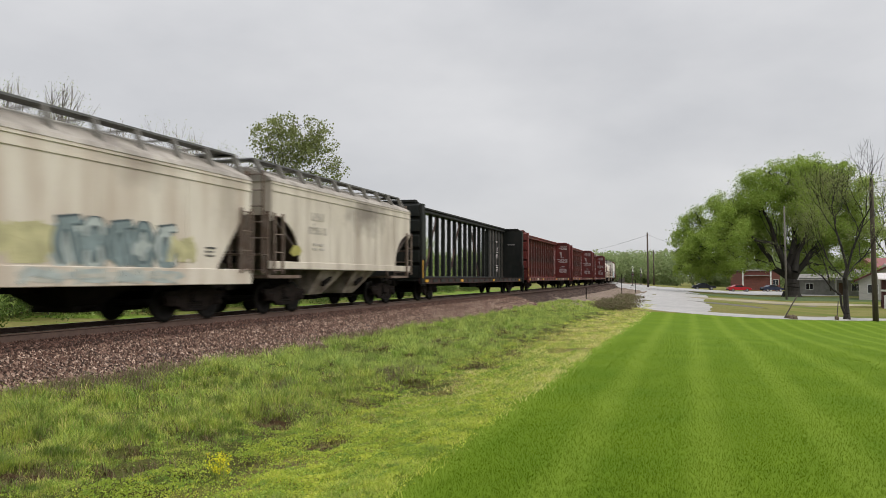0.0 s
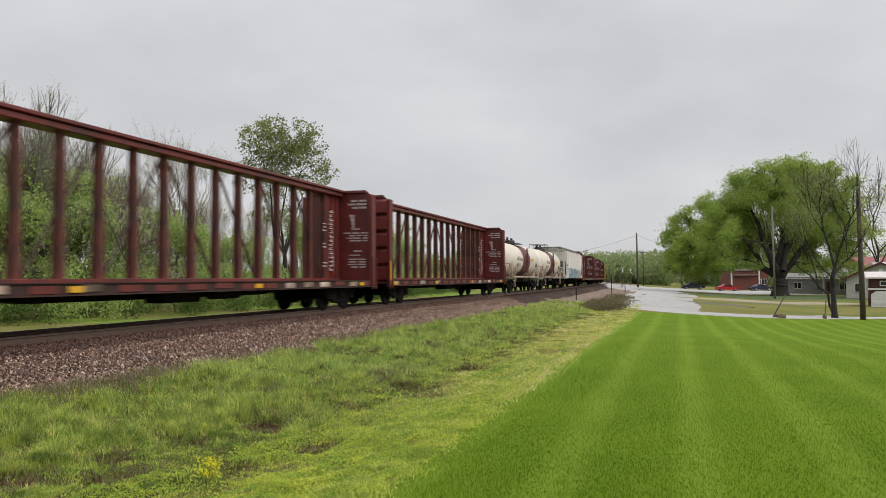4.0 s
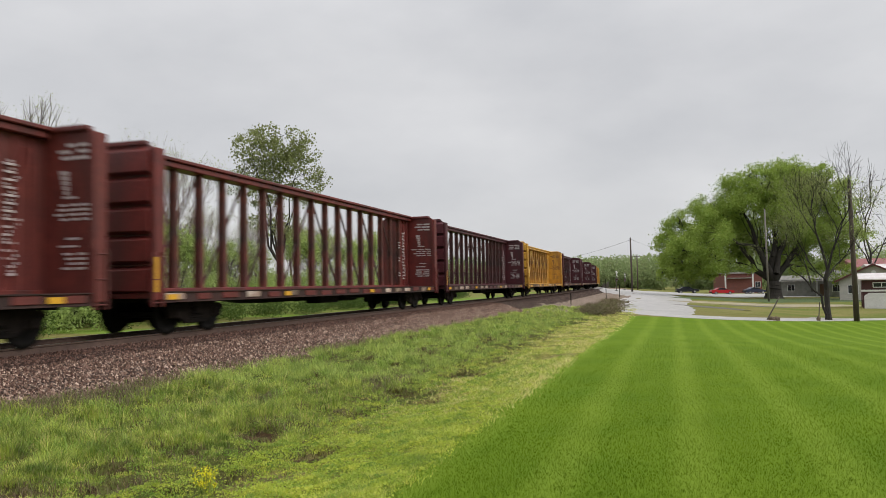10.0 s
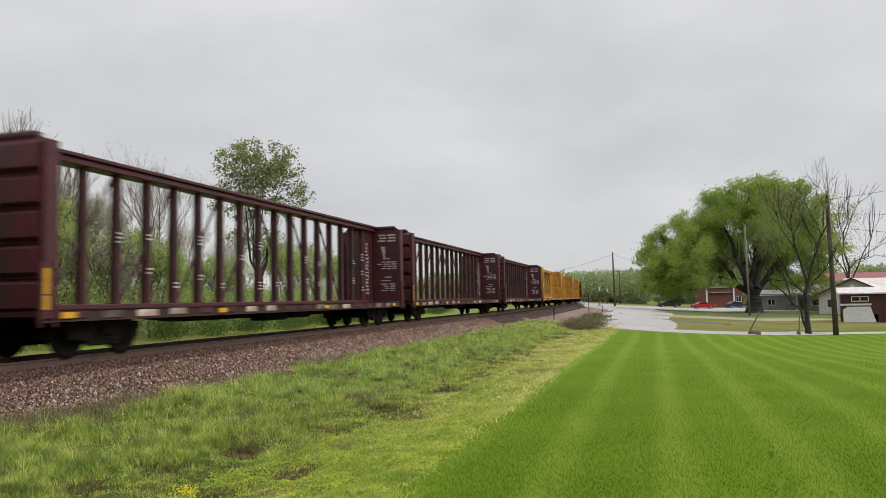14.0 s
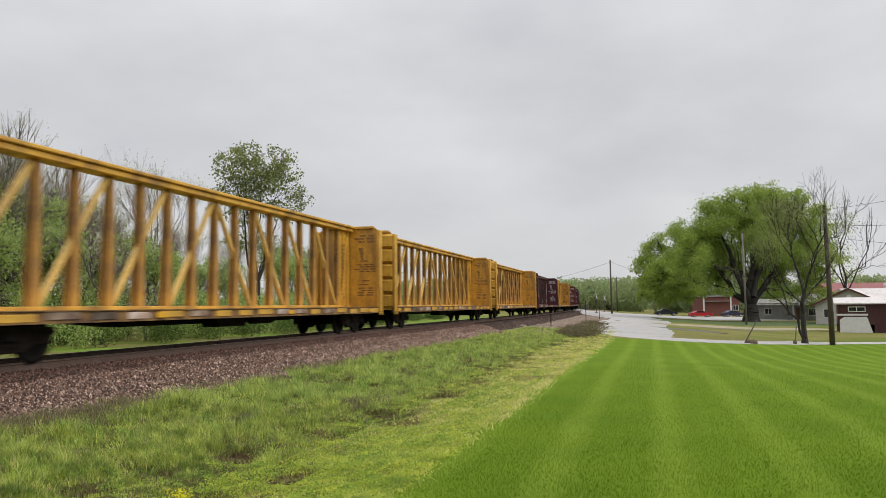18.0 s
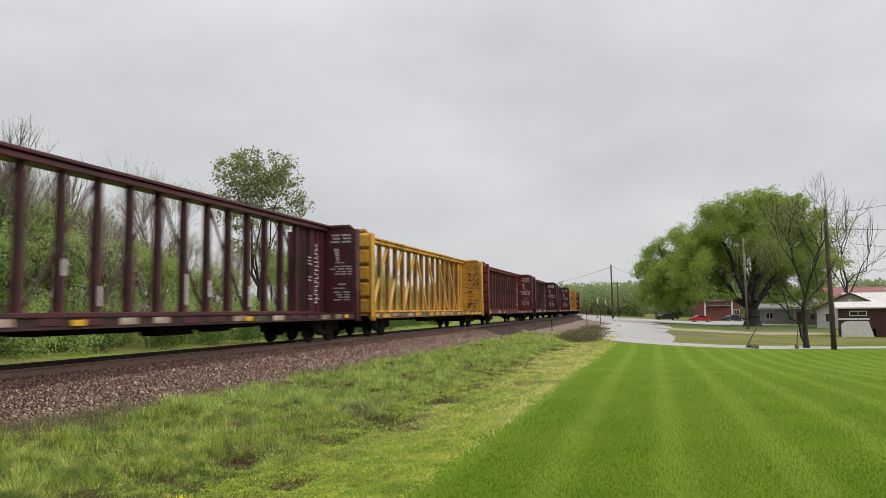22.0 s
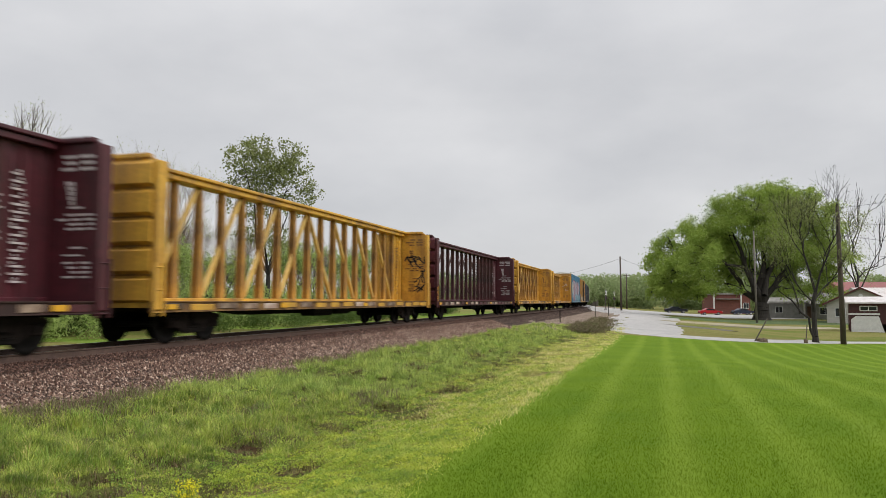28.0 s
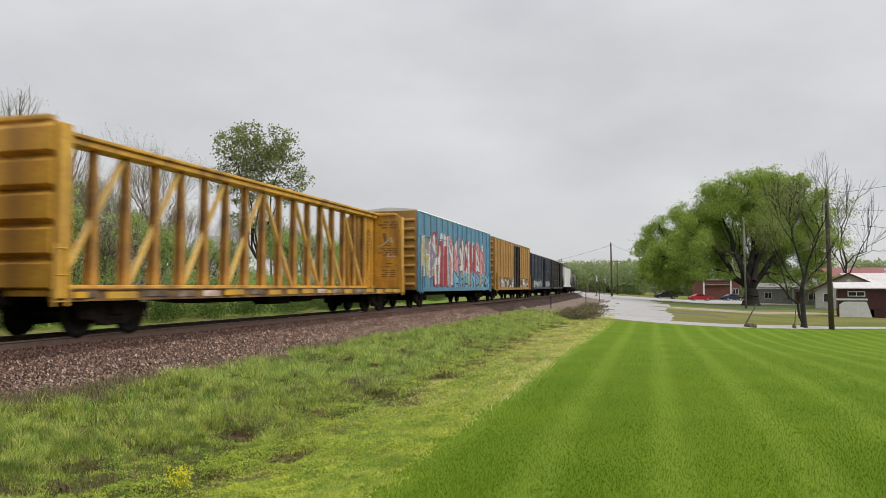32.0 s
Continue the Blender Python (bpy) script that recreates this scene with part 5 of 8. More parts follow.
def boxcar(label, L, mat, seed, doors=1, door_mat=None, end_mat=None, zt=4.55):
    h = L / 2
    car = thing("box_car", pose(0, 0, 0), label, "freight car", "cars of the freight train")
    end_mat = end_mat or mat
    for y in (-1.5, 1.5):
        part("side_wall", Geo().box(-h + 0.1, h - 0.1, y - 0.04, y + 0.04, 1.0, zt, 0.01), mat, car)
        n = 15
        for i in range(n + 1):
            x = -h + 0.16 + (L - 0.32) * i / n
            part("side_post", shared("side_post|%.2f" % zt + mat.name, lambda: Geo().box(-0.07, 0.07, -0.06, 0.06, 1.05, zt - 0.05, 0.02), mat), None, car, at=pose(x, y * 1.03, 0))
        for z in (1.9, 2.9, 3.8):
            part("side_strake", Geo().box(-h + 0.15, h - 0.15, y * 1.035 - 0.03, y * 1.035 + 0.03, z, z + 0.07, 0.01), mat, car)
        part("side_sill", Geo().box(-h + 0.1, h - 0.1, y * 1.03 - 0.05, y * 1.03 + 0.05, 0.85, 1.06, 0.01), mat, car)
    part("roof", Geo().plate([(-1.58, zt - 0.02), (-1.5, zt + 0.06), (0, zt + 0.2), (1.5, zt + 0.06), (1.58, zt - 0.02)], -h + 0.1, h - 0.1), M["white"] if doors == 0 else M["roofg"], car,
         at=pose(0, 0, 0, rz=90))
    for way in (-1, 1):
        g = Geo().box(min(way * (h - 0.16), way * (h - 0.08)), max(way * (h - 0.16), way * (h - 0.08)), -1.5, 1.5, 0.95, zt, 0.01)
        for k in range(int((zt - 1.1) / 0.48)):
            z = 1.1 + k * 0.48
            x0, x1 = way * (h - 0.1), way * (h + 0.06)
            g.add([(x0, -1.42, z), (x1, -1.42, z + 0.1), (x1, -1.42, z + 0.15), (x0, -1.42, z + 0.26), (x0, 1.42, z), (x1, 1.42, z + 0.1), (x1, 1.42, z + 0.15), (x0, 1.42, z + 0.26)],
                  [(0, 1, 2, 3), (7, 6, 5, 4), (0, 4, 5, 1), (1, 5, 6, 2), (2, 6, 7, 3), (3, 7, 4, 0)])
        part("end_wall", g, end_mat, car)
        ladder(car, way * (h - 0.45), -1.66, 0.75, 2.2, mat, 0.4)
        truck(car, way * (h - 2.0))
        coupler(car, way * h, way)
    part("floor_frame", Geo().box(-h + 0.1, h - 0.1, -1.45, 1.45, 0.9, 1.05), M["steel"], car)
    part("centre_sill", Geo().box(-h, h, -0.25, 0.25, 0.6, 0.95), M["steel"], car)
    if doors:
        d = part("sliding_door", Geo().box(-0.4, 2.6, -1.66, -1.58, 1.05, zt - 0.2, 0.02), door_mat or mat, car, "sliding plug door")
        g = Geo()
        for x in (0.3, 1.1, 1.9):
            g.tube((x, -1.7, 1.1), (x, -1.7, zt - 0.25), 0.035, n=6)
        part("lock_bar", g, M["steel"], d)
    return car


def graffiti(car, rng, x0, x1, z0, z1, y, fills, outline, letters, wobble=0.2, curved=False):
    """Sprayed letter-like shapes of slanted or curved strokes over a soft ground; they spell nothing."""
    step, high = (x1 - x0) / letters, z1 - z0

    def stroke(a, b, w, mat, lift):
        (ax, az), (bx, bz) = a, b
        d = Vector((bx - ax, bz - az))
        n = Vector((-d.y, d.x)).normalized() * w / 2
        e = d.normalized() * w * 0.3
        pts = [(ax + n.x - e.x, az + n.y - e.y), (ax - n.x - e.x * 0.3, az - n.y - e.y * 0.3), (bx - n.x * 0.75 + e.x, bz - n.y * 0.75 + e.y), (bx + n.x * 1.1 + e.x * 0.4, bz + n.y * 1.1 + e.y * 0.4)]
        part("graffiti", Geo().plate([(px, min(z1 + 0.08, max(z0 - 0.02, pz))) for px, pz in pts], y - lift, y), mat, car, "sprayed graffiti stroke")

    def arc(cx, cz, rx, rz, a0, a1, w, mat, lift):
        v = []
        for i in range(13):
            a = a0 + (a1 - a0) * i / 12
            c, s_ = math.cos(a), math.sin(a)
            k = w * (0.7 + 0.3 * math.sin(math.pi * i / 12)) / 2
            v += [(cx + (rx + f * k) * c, y - lift, min(z1 + 0.06, max(z0 - 0.02, cz + (rz + f * k) * s_))) for f in (-1, 1)]
        part("graffiti", Geo().add(v, [(2 * i, 2 * i + 2, 2 * i + 3, 2 * i + 1) for i in range(12)]), mat, car, "sprayed graffiti curve")
    for k in range(letters):
        cx = x0 + step * (k + 0.5)
        fill = fills[k % len(fills)]
        ring = []
        for i in range(9):
            a = 2 * math.pi * i / 9
            f = 1 + rng.uniform(-wobble, wobble)
            ring.append((cx + step * 0.6 * math.cos(a) * f, min(z1, max(z0, (z0 + z1) / 2 + high * 0.52 * math.sin(a) * f))))
        part("graffiti", Geo().plate(ring, y - 0.003 - 0.001 * (k % 3), y), fills[(k + 1) % len(fills)], car, "sprayed graffiti ground")
        if curved:
            shapes = ((0.22, -0.6, 3.6), (-0.22, 2.6, 7.2)) if k % 2 else ((0.0, 1.0, 4.4),)
            for j, (dz, a0, a1) in enumerate(shapes):
                a0, a1 = a0 + rng.uniform(-0.5, 0.5), a1 + rng.uniform(-0.3, 0.4)
                rx, rz, w = step * rng.uniform(0.27, 0.36), high * (0.24 if k % 2 else 0.33), min(step, high) * rng.uniform(0.17, 0.23)
                arc(cx, (z0 + z1) / 2 + dz * high, rx, rz, a0, a1, w * 1.9, outline, 0.007 + 0.0012 * j)
                arc(cx, (z0 + z1) / 2 + dz * high, rx, rz, a0, a1, w, fill, 0.0125 + 0.0012 * j)
            if k % 2 == 0:
                for j, (a, b) in enumerate((((cx + 0.1 * step, z1 - 0.1 * high), (cx + 0.42 * step, z0 + 0.12 * high)), ((cx - 0.25 * step, z1 - 0.12 * high), (cx + 0.45 * step, z1 - 0.05 * high)))):
                    w = min(step, high) * rng.uniform(0.16, 0.22)
                    stroke(a, b, w * 1.75, outline, 0.0094 + 0.0012 * j)
                    stroke(a, b, w, fill, 0.0149 + 0.0012 * j)
            continue
        lean = rng.uniform(-0.25, 0.25) * step
        ends = [((cx - 0.3 * step + lean, z0 + 0.08 * high), (cx - 0.3 * step, z1 - rng.uniform(0.05, 0.25) * high)),
                ((cx - 0.3 * step, z1 - rng.uniform(0.1, 0.3) * high), (cx + 0.32 * step, z0 + rng.uniform(0.1, 0.6) * high)),
                ((cx + 0.3 * step, z0 + rng.uniform(0.0, 0.2) * high), (cx + 0.3 * step + lean, z1 - rng.uniform(0.0, 0.3) * high)),
                ((cx - 0.35 * step, z0 + rng.uniform(0.25, 0.5) * high), (cx + 0.35 * step, z0 + rng.uniform(0.35, 0.6) * high))]
        rng.shuffle(ends)
        for j, (a, b) in enumerate(ends[:3]):
            w = min(step, high) * rng.uniform(0.20, 0.30)
            stroke(a, b, w * 1.75, outline, 0.007 + 0.0012 * j)
            stroke(a, b, w, fill, 0.0125 + 0.0012 * j)


def spray(name, c):
    return material(name, c, tuple(v * 0.7 for v in c), 3.0, 0.55, fine=0.15)


SPRAY = {k: spray("spray_" + k, c) for k, c in dict(dust=(0.50, 0.48, 0.42), teal=(0.055, 0.080, 0.090), slate=(0.21, 0.265, 0.27), pale=(0.42, 0.46, 0.44), olive=(0.42, 0.38, 0.10), straw=(0.50, 0.46, 0.25), cyan=(0.16, 0.42, 0.55),
         blue=(0.15, 0.28, 0.45), violet=(0.27, 0.20, 0.28), pink=(0.58, 0.26, 0.25), red=(0.36, 0.035, 0.04), mint=(0.19, 0.41, 0.29), white=(0.62, 0.60, 0.58), black=(0.03, 0.035, 0.04)).items()}

# ---- the train, from its leading car back: built once a kind, then copied ----
SPEED, SPEED_UP = 18.5988, 0.0011530 / 2
CARS = []      # (car, its middle along the line at the start)


def gone(t):
    return SPEED * t + SPEED_UP * t * t


def enlist(car, front, back):
    CARS.append((car, (front + back) / 2))


GROUP = "cars of the freight train"
M["rustrail"] = material("dusty_rust_brown_rail", (0.20, 0.155, 0.125), (0.13, 0.085, 0.062), 3.0, 0.8)
M["roofc"] = material("dusty_tan_roof", (0.40, 0.36, 0.31), (0.27, 0.24, 0.20), 1.2, 0.7, grime=(0.12, 0.10, 0.085), grime_amount=0.7)
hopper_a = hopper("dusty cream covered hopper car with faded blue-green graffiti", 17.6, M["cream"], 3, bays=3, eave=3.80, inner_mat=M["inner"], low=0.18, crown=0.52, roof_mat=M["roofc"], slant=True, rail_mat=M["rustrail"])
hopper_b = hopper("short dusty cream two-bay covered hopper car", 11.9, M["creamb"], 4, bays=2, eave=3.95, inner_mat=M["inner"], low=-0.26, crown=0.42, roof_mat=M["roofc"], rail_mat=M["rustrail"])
M["roofp"] = material("dusty_grey_white_roof", (0.48, 0.46, 0.42), (0.38, 0.36, 0.33), 1.2, 0.7, grime=(0.22, 0.20, 0.18), grime_amount=0.6)
hopper_c = hopper("pale grey covered hopper car with blue and pink graffiti", 17.9, M["paleg"], 5, bays=3, cut=1.2, board=0.12, board_mat=M["roofg"], roof_mat=M["roofp"], inner_mat=M["roofg"], slant=True)
grng2 = random.Random(17)
graffiti(hopper_a, grng2, 1.7, 5.4, 1.25, 2.3, -1.585, [SPRAY["slate"], SPRAY["pale"], SPRAY["slate"]], SPRAY["teal"], 5, 0.2, curved=True)
graffiti(hopper_a, grng2, 1.0, 5.6, 0.95, 1.28, -1.625, [SPRAY["pale"], SPRAY["dust"]], SPRAY["pale"], 4, 0.3)
graffiti(hopper_a, grng2, -1.6, 1.7, 1.35, 2.15, -1.585, [SPRAY["straw"], SPRAY["straw"]], SPRAY["straw"], 3, 0.3)
graffiti(hopper_a, grng2, 5.2, 6.2, 1.45, 2.1, -1.585, [SPRAY["straw"]], SPRAY["straw"], 2, 0.4)
graffiti(hopper_c, grng2, -5.8, 2.4, 1.10, 2.3, -1.63, [SPRAY["cyan"], SPRAY["white"], SPRAY["violet"], SPRAY["cyan"], SPRAY["blue"]], SPRAY["black"], 11, 0.25)
graffiti(hopper_c, grng2, -6.3, 2.2, 1.10, 1.42, -1.645, [SPRAY["cyan"], SPRAY["slate"], SPRAY["blue"], SPRAY["olive"]], SPRAY["cyan"], 8, 0.3)
graffiti(hopper_c, grng2, 2.5, 7.0, 1.10, 2.1, -1.63, [SPRAY["pink"], SPRAY["pink"], SPRAY["pale"]], SPRAY["mint"], 7, 0.25)
text_bars(hopper_a, paragraph(grng2, 6.6, 1.6, 0.5, 0.3, 3, 2), -1.59, M["inkk"])
text_bars(hopper_a, paragraph(grng2, -0.4, 2.75, 0.6, 0.4, 3, 2), -1.59, M["inkg"])
text_bars(hopper_b, glyphs(grng2, -3.3, 2.95, 4, 0.16, 0.26) + glyphs(grng2, -3.5, 2.5, 6, 0.15, 0.24) + paragraph(grng2, -3.2, 1.95, 0.9, 0.3, 2, 2), -1.59, M["inkg"])
graffiti(hopper_b, grng2, -4.6, -4.0, 1.75, 2.1, -1.59, [SPRAY["olive"]], SPRAY["olive"], 1, 0.3)
text_bars(hopper_c, glyphs(grng2, -7.1, 2.42, 4, 0.13, 0.22) + glyphs(grng2, -7.1, 2.05, 5, 0.11, 0.19) + paragraph(grng2, -7.1, 1.55, 0.6, 0.32, 3, 2), -1.59, M["inkk"])
enlist(hopper_a, 0.9, 18.5)
enlist(hopper_b, 19.3, 31.2)
cb = 23.956
first = {
    "green": centerbeam("black-green steel centerbeam lumber flat car, empty", M["green"], 11, "panel"),
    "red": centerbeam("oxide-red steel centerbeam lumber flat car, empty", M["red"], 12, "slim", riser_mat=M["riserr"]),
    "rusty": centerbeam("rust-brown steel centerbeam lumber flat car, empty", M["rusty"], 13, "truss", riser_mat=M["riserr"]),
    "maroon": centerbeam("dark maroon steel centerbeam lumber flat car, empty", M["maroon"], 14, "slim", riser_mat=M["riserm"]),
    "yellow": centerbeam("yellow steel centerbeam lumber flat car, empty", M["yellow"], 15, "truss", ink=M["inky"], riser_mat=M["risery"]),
}
used = set()


def beam_car(kind, front):
    car = first[kind] if kind not in used else copy_thing(first[kind], pose(0, 0, 0))
    used.add(kind)
    enlist(car, front + GAP / 2, front + cb - GAP / 2)
    return car


for i, kind in enumerate(("green", "red", "red", "red")):
    beam_car(kind, 31.93 + i * cb)
tank_a = tank_car("yellowed white tank car with a red band", 13.6, 21, M["tankw"], M["tankr"], (-1.0, 2.0), railed=False)
tank_b = tank_car("white tank car with a red band and dome rail", 13.6, 22, M["tankw"], M["tankr"], (-1.0, 1.9))
enlist(tank_a, 129.0, 142.6)
enlist(tank_b, 143.15, 156.75)
enlist(hopper_c, 158.1, 176.0)
ORDER = ["rusty", "red", "maroon", "yellow", "maroon", "maroon", "maroon", "yellow", "yellow", "yellow", "maroon", "yellow", "red", "maroon", "maroon",
         "yellow", "maroon", "yellow", "yellow"]
BEAMS = []
SLACK = {1: -0.25, 4: 0.2, 8: -0.35, 9: 0.3, 11: -0.1, 12: -0.35, 15: 0.25}     # play in the couplings
for i, kind in enumerate(ORDER):
    BEAMS.append(beam_car(kind, 176.45 + i * cb + (SLACK.get(i, 0) + SLACK.get(i + 1, 0)) / 2))


def scrawl(car, seed, n, mat, x, y0, z0, z1):
    """Thin sprayed lines on the rear bulkhead's face."""
    rng = random.Random(seed)
    for k in range(n):
        g = Geo()
        p = Vector((x, y0 + rng.uniform(0, 1.0), rng.uniform(z0, z1)))
        for j in range(5):
            q = Vector((x, min(y0 + 1.1, max(y0, p.y + rng.uniform(-0.35, 0.35))), min(z1, max(z0, p.z + rng.uniform(-0.3, 0.3)))))
            if (q - p).length > 0.05:
                g.bar(p, q, 0.012, 0.05)
            p = q
        if g.v:
            part("graffiti", g, mat, car, "thin sprayed scrawl")


scrawl(BEAMS[15], 5, 9, SPRAY["black"], 10.98, -1.35, 1.3, 3.4)
scrawl(BEAMS[11], 6, 6, SPRAY["black"], 10.98, -1.35, 1.3, 3.8)
scrawl(BEAMS[18], 7, 2, SPRAY["white"], 10.98, -1.2, 2.6, 3.6)
tag_rng = random.Random(23)
for i in (4,):
    for k in range(1, 16):
        for z in (1.75, 2.75):
            if tag_rng.random() < 0.55:
                x, z = -9.6 + k * 1.2 + tag_rng.uniform(-0.06, 0.02), z + tag_rng.uniform(-0.25, 0.25)
                rows = [(x - 0.09, z + 0.11 * j, tag_rng.uniform(0.14, 0.24), 0.045) for j in range(tag_rng.choice((2, 2, 3)))]
                text_bars(BEAMS[i], rows, -0.125, M["inkw"], name="chalk_marks")
for k, z, high in ((1, 1.25, 1.2), (3, 1.3, 0.35), (6, 1.3, 0.5), (9, 1.35, 0.9), (10, 1.6, 0.5), (12, 1.3, 0.7), (5, 2.0, 0.4)):
    text_bars(BEAMS[10], [(-9.6 + k * 1.2 - 0.04, z, 0.11, high)], -0.125, M["inkw"], name="paint_streak")
box_a = boxcar("sky-blue box car covered in red and white graffiti", 18.4, M["blue"], 31, 0, end_mat=M["boxyel"], zt=5.1)
box_b = boxcar("aged yellow box car with a black sliding door", 18.1, M["boxyel"], 32, 1, door_mat=M["tankk"], zt=4.95)
box_c = boxcar("navy box car with pale graffiti along its foot", 17.4, M["navy"], 33, 1)
graffiti(box_a, grng2, -6.4, 7.0, 1.05, 4.2, -1.575, [SPRAY["white"], SPRAY["red"], SPRAY["white"], SPRAY["pink"], SPRAY["white"]], SPRAY["red"], 9, 0.28)
graffiti(box_a, grng2, -8.4, -5.6, 1.6, 3.9, -1.575, [SPRAY["olive"], SPRAY["violet"]], SPRAY["white"], 2, 0.3)
graffiti(box_a, grng2, -2.0, 8.6, 1.0, 2.1, -1.58, [SPRAY["cyan"], SPRAY["blue"], SPRAY["mint"]], SPRAY["black"], 7, 0.3)
graffiti(box_b, grng2, -7.0, 8.0, 1.05, 1.9, -1.575, [SPRAY["white"], SPRAY["pale"], SPRAY["black"]], SPRAY["black"], 8, 0.3)
graffiti(box_c, grng2, -7.5, 7.5, 1.05, 1.8, -1.575, [SPRAY["pale"], SPRAY["white"], SPRAY["slate"]], SPRAY["slate"], 8, 0.3)
enlist(box_a, 633.0, 651.4)
enlist(box_b, 652.9, 671.0)
enlist(box_c, 672.2, 689.6)
box_d = boxcar("grimy black steel box car", 15.6, M["tankk"], 34, 1)
enlist(box_d, 691.6, 707.2)
hopper_d = hopper("white covered hopper car", 17.0, M["white"], 35, bays=3)
enlist(hopper_d, 708.8, 725.8)
tank_c = tank_car("grimy black tank car", 15.0, 36, M["tankk"])
enlist(tank_c, 727.4, 742.4)
tank_d = copy_thing(tank_c, pose(0, 0, 0))
enlist(tank_d, 744.0, 759.0)


# ---- plants ----
def quads_mesh(name, centres, size, rng, mat, flat=0.0, aspect=1.0, corners=4):
    """Many small leaves at the given centres: folded quads, or plain triangles where they stay far off."""
    n = len(centres)
    c = np.asarray(centres, dtype=np.float64)
    a = rng.normal(size=(n, 3))
    a[:, 2] *= 1 - flat
    a /= np.linalg.norm(a, axis=1, keepdims=True)
    b = rng.normal(size=(n, 3))
    b -= a * (a * b).sum(1, keepdims=True)
    b /= np.linalg.norm(b, axis=1, keepdims=True)
    sz = (size * rng.uniform(0.6, 1.35, n))[:, None] / 2
    fold = np.cross(a, b) * sz * 0.3
    v = np.stack([c - a * sz - b * sz * 0.55 * aspect, c + a * sz * 0.25 - b * sz * aspect + fold, c + a * sz * 1.1 + b * sz * 0.3, c - a * sz * 0.2 + b * sz * aspect + fold], 1).reshape(-1, 3)
    if corners == 3:
        v = v.reshape(-1, 4, 3)[:, (0, 1, 2)].reshape(-1, 3)
    k = corners
    me = bpy.data.meshes.new(name)
    me.vertices.add(k * n)
    me.vertices.foreach_set("co", v.ravel())
    me.loops.add(k * n)
    me.loops.foreach_set("vertex_index", np.arange(k * n, dtype=np.int32))
    me.polygons.add(n)
    me.polygons.foreach_set("loop_start", np.arange(0, k * n, k, dtype=np.int32))
    me.update(calc_edges=True)
    me.materials.append(mat)
    return me


def limb(g, p, q, r0, r1, rng, sag=0.12, steps=4, n=6):
    """A crooked tapering limb; gives back its points."""
    p, q = Vector(p), Vector(q)
    d = q - p
    pts = [p]
    off = Vector(rng.normal(size=3)) * d.length * sag
    for i in range(1, steps + 1):
        t = i / steps
        pts.append(p + d * t + off * math.sin(math.pi * t) + (Vector(rng.normal(size=3)) * d.length * 0.03 if i < steps else Vector()))
    for i in range(steps):
        a, b = r0 + (r1 - r0) * i / steps, r0 + (r1 - r0) * (i + 1) / steps
        g.tube(pts[i], pts[i + 1], a, b, n, cap=False)
    return pts


def leafy_tree(name, m, label, lobes, fork, trunk_r, leaves, size, bark, leaf, seed, clump=0.24, twigs=7, shell=0.55, limbs=7, corners=4):
    """Lobes: x, y, z, radius of the crown's masses; a limb reaches each, and leaves hang in clumps with gaps between."""
    rng = np.random.default_rng(seed)
    tr = thing(name, m, label, "tree")
    g = Geo()
    g.tube((0, 0, -0.2), (0, 0, 0.35), trunk_r * 1.45, trunk_r * 1.16, 12, cap=False)
    g.tube((0, 0, 0.35), (0, 0, 0.9), trunk_r * 1.16, trunk_r * 1.03, 12, cap=False)
    base = limb(g, (0, 0, 0.9), fork, trunk_r * 1.03, trunk_r * 0.85, rng, 0.02, 3, 12)[-1]
    pts, weights = [], []
    # a few main limbs leave the fork; the rest branch from them
    order = sorted(range(len(lobes)), key=lambda i: -lobes[i][3])
    main, trail = [], []
    for i in order:
        if len(main) < limbs and all((Vector(lobes[i][:3]) - Vector(lobes[k][:3])).length > 1.25 * lobes[i][3] for k in main):
            main.append(i)
    for i in main + [k for k in order if k not in main]:
        x, y, z, r = lobes[i]
        c = Vector((x, y, z))
        hd = math.hypot(x, y)
        if i in main:
            start, thick = base, trunk_r * 0.52
            rise = Vector((x * 0.45, y * 0.45, max(base.z + 0.42 * (z - base.z), base.z + 0.36 * hd)))
        else:
            start, thick = min(trail, key=lambda q: (q[0] - c).length + 0.3 * max(0.0, q[0].z - c.z))
            rise = start.lerp(c, 0.5) + Vector((0, 0, 0.12 * (c - start).length))
        path = limb(g, start, rise, thick, thick * 0.6, rng, 0.08, 3, 7) + limb(g, rise, c, thick * 0.6, trunk_r * 0.06, rng, 0.10, 3, 6)
        trail += [(q, thick * (0.5 - 0.05 * k)) for k, q in enumerate(path[2:7])]
        for i in range(twigs):
            d = Vector(rng.normal(size=3))
            d = d.normalized() * r * rng.uniform(0.6, 1.0)
            st = path[int(rng.integers(2, len(path)))]
            limb(g, st, c + d, trunk_r * 0.07, trunk_r * 0.02, rng, 0.10, 3, 4)
        k = max(14, int(34 * (r / lobes[0][3]) ** 2))
        for i in range(k):
            d = Vector(rng.normal(size=3)).normalized() * r * (shell + (1 - shell) * rng.random())
            d.z *= 0.9
            pts.append((c + d, r))
    me_c = []
    w = np.array([r for _, r in pts]) ** 2
    counts = (leaves * w / w.sum()).astype(int)
    for (c, r), n in zip(pts, counts):
        o = rng.normal(size=(n, 3)) * r * clump
        o[:, 2] *= 0.75
        me_c.append(np.array(c) + o)
    part("trunk", g, bark, tr, smooth=True)
    part("crown", quads_mesh("crown", np.concatenate(me_c), size, rng, leaf, corners=corners), None, tr)
    return tr


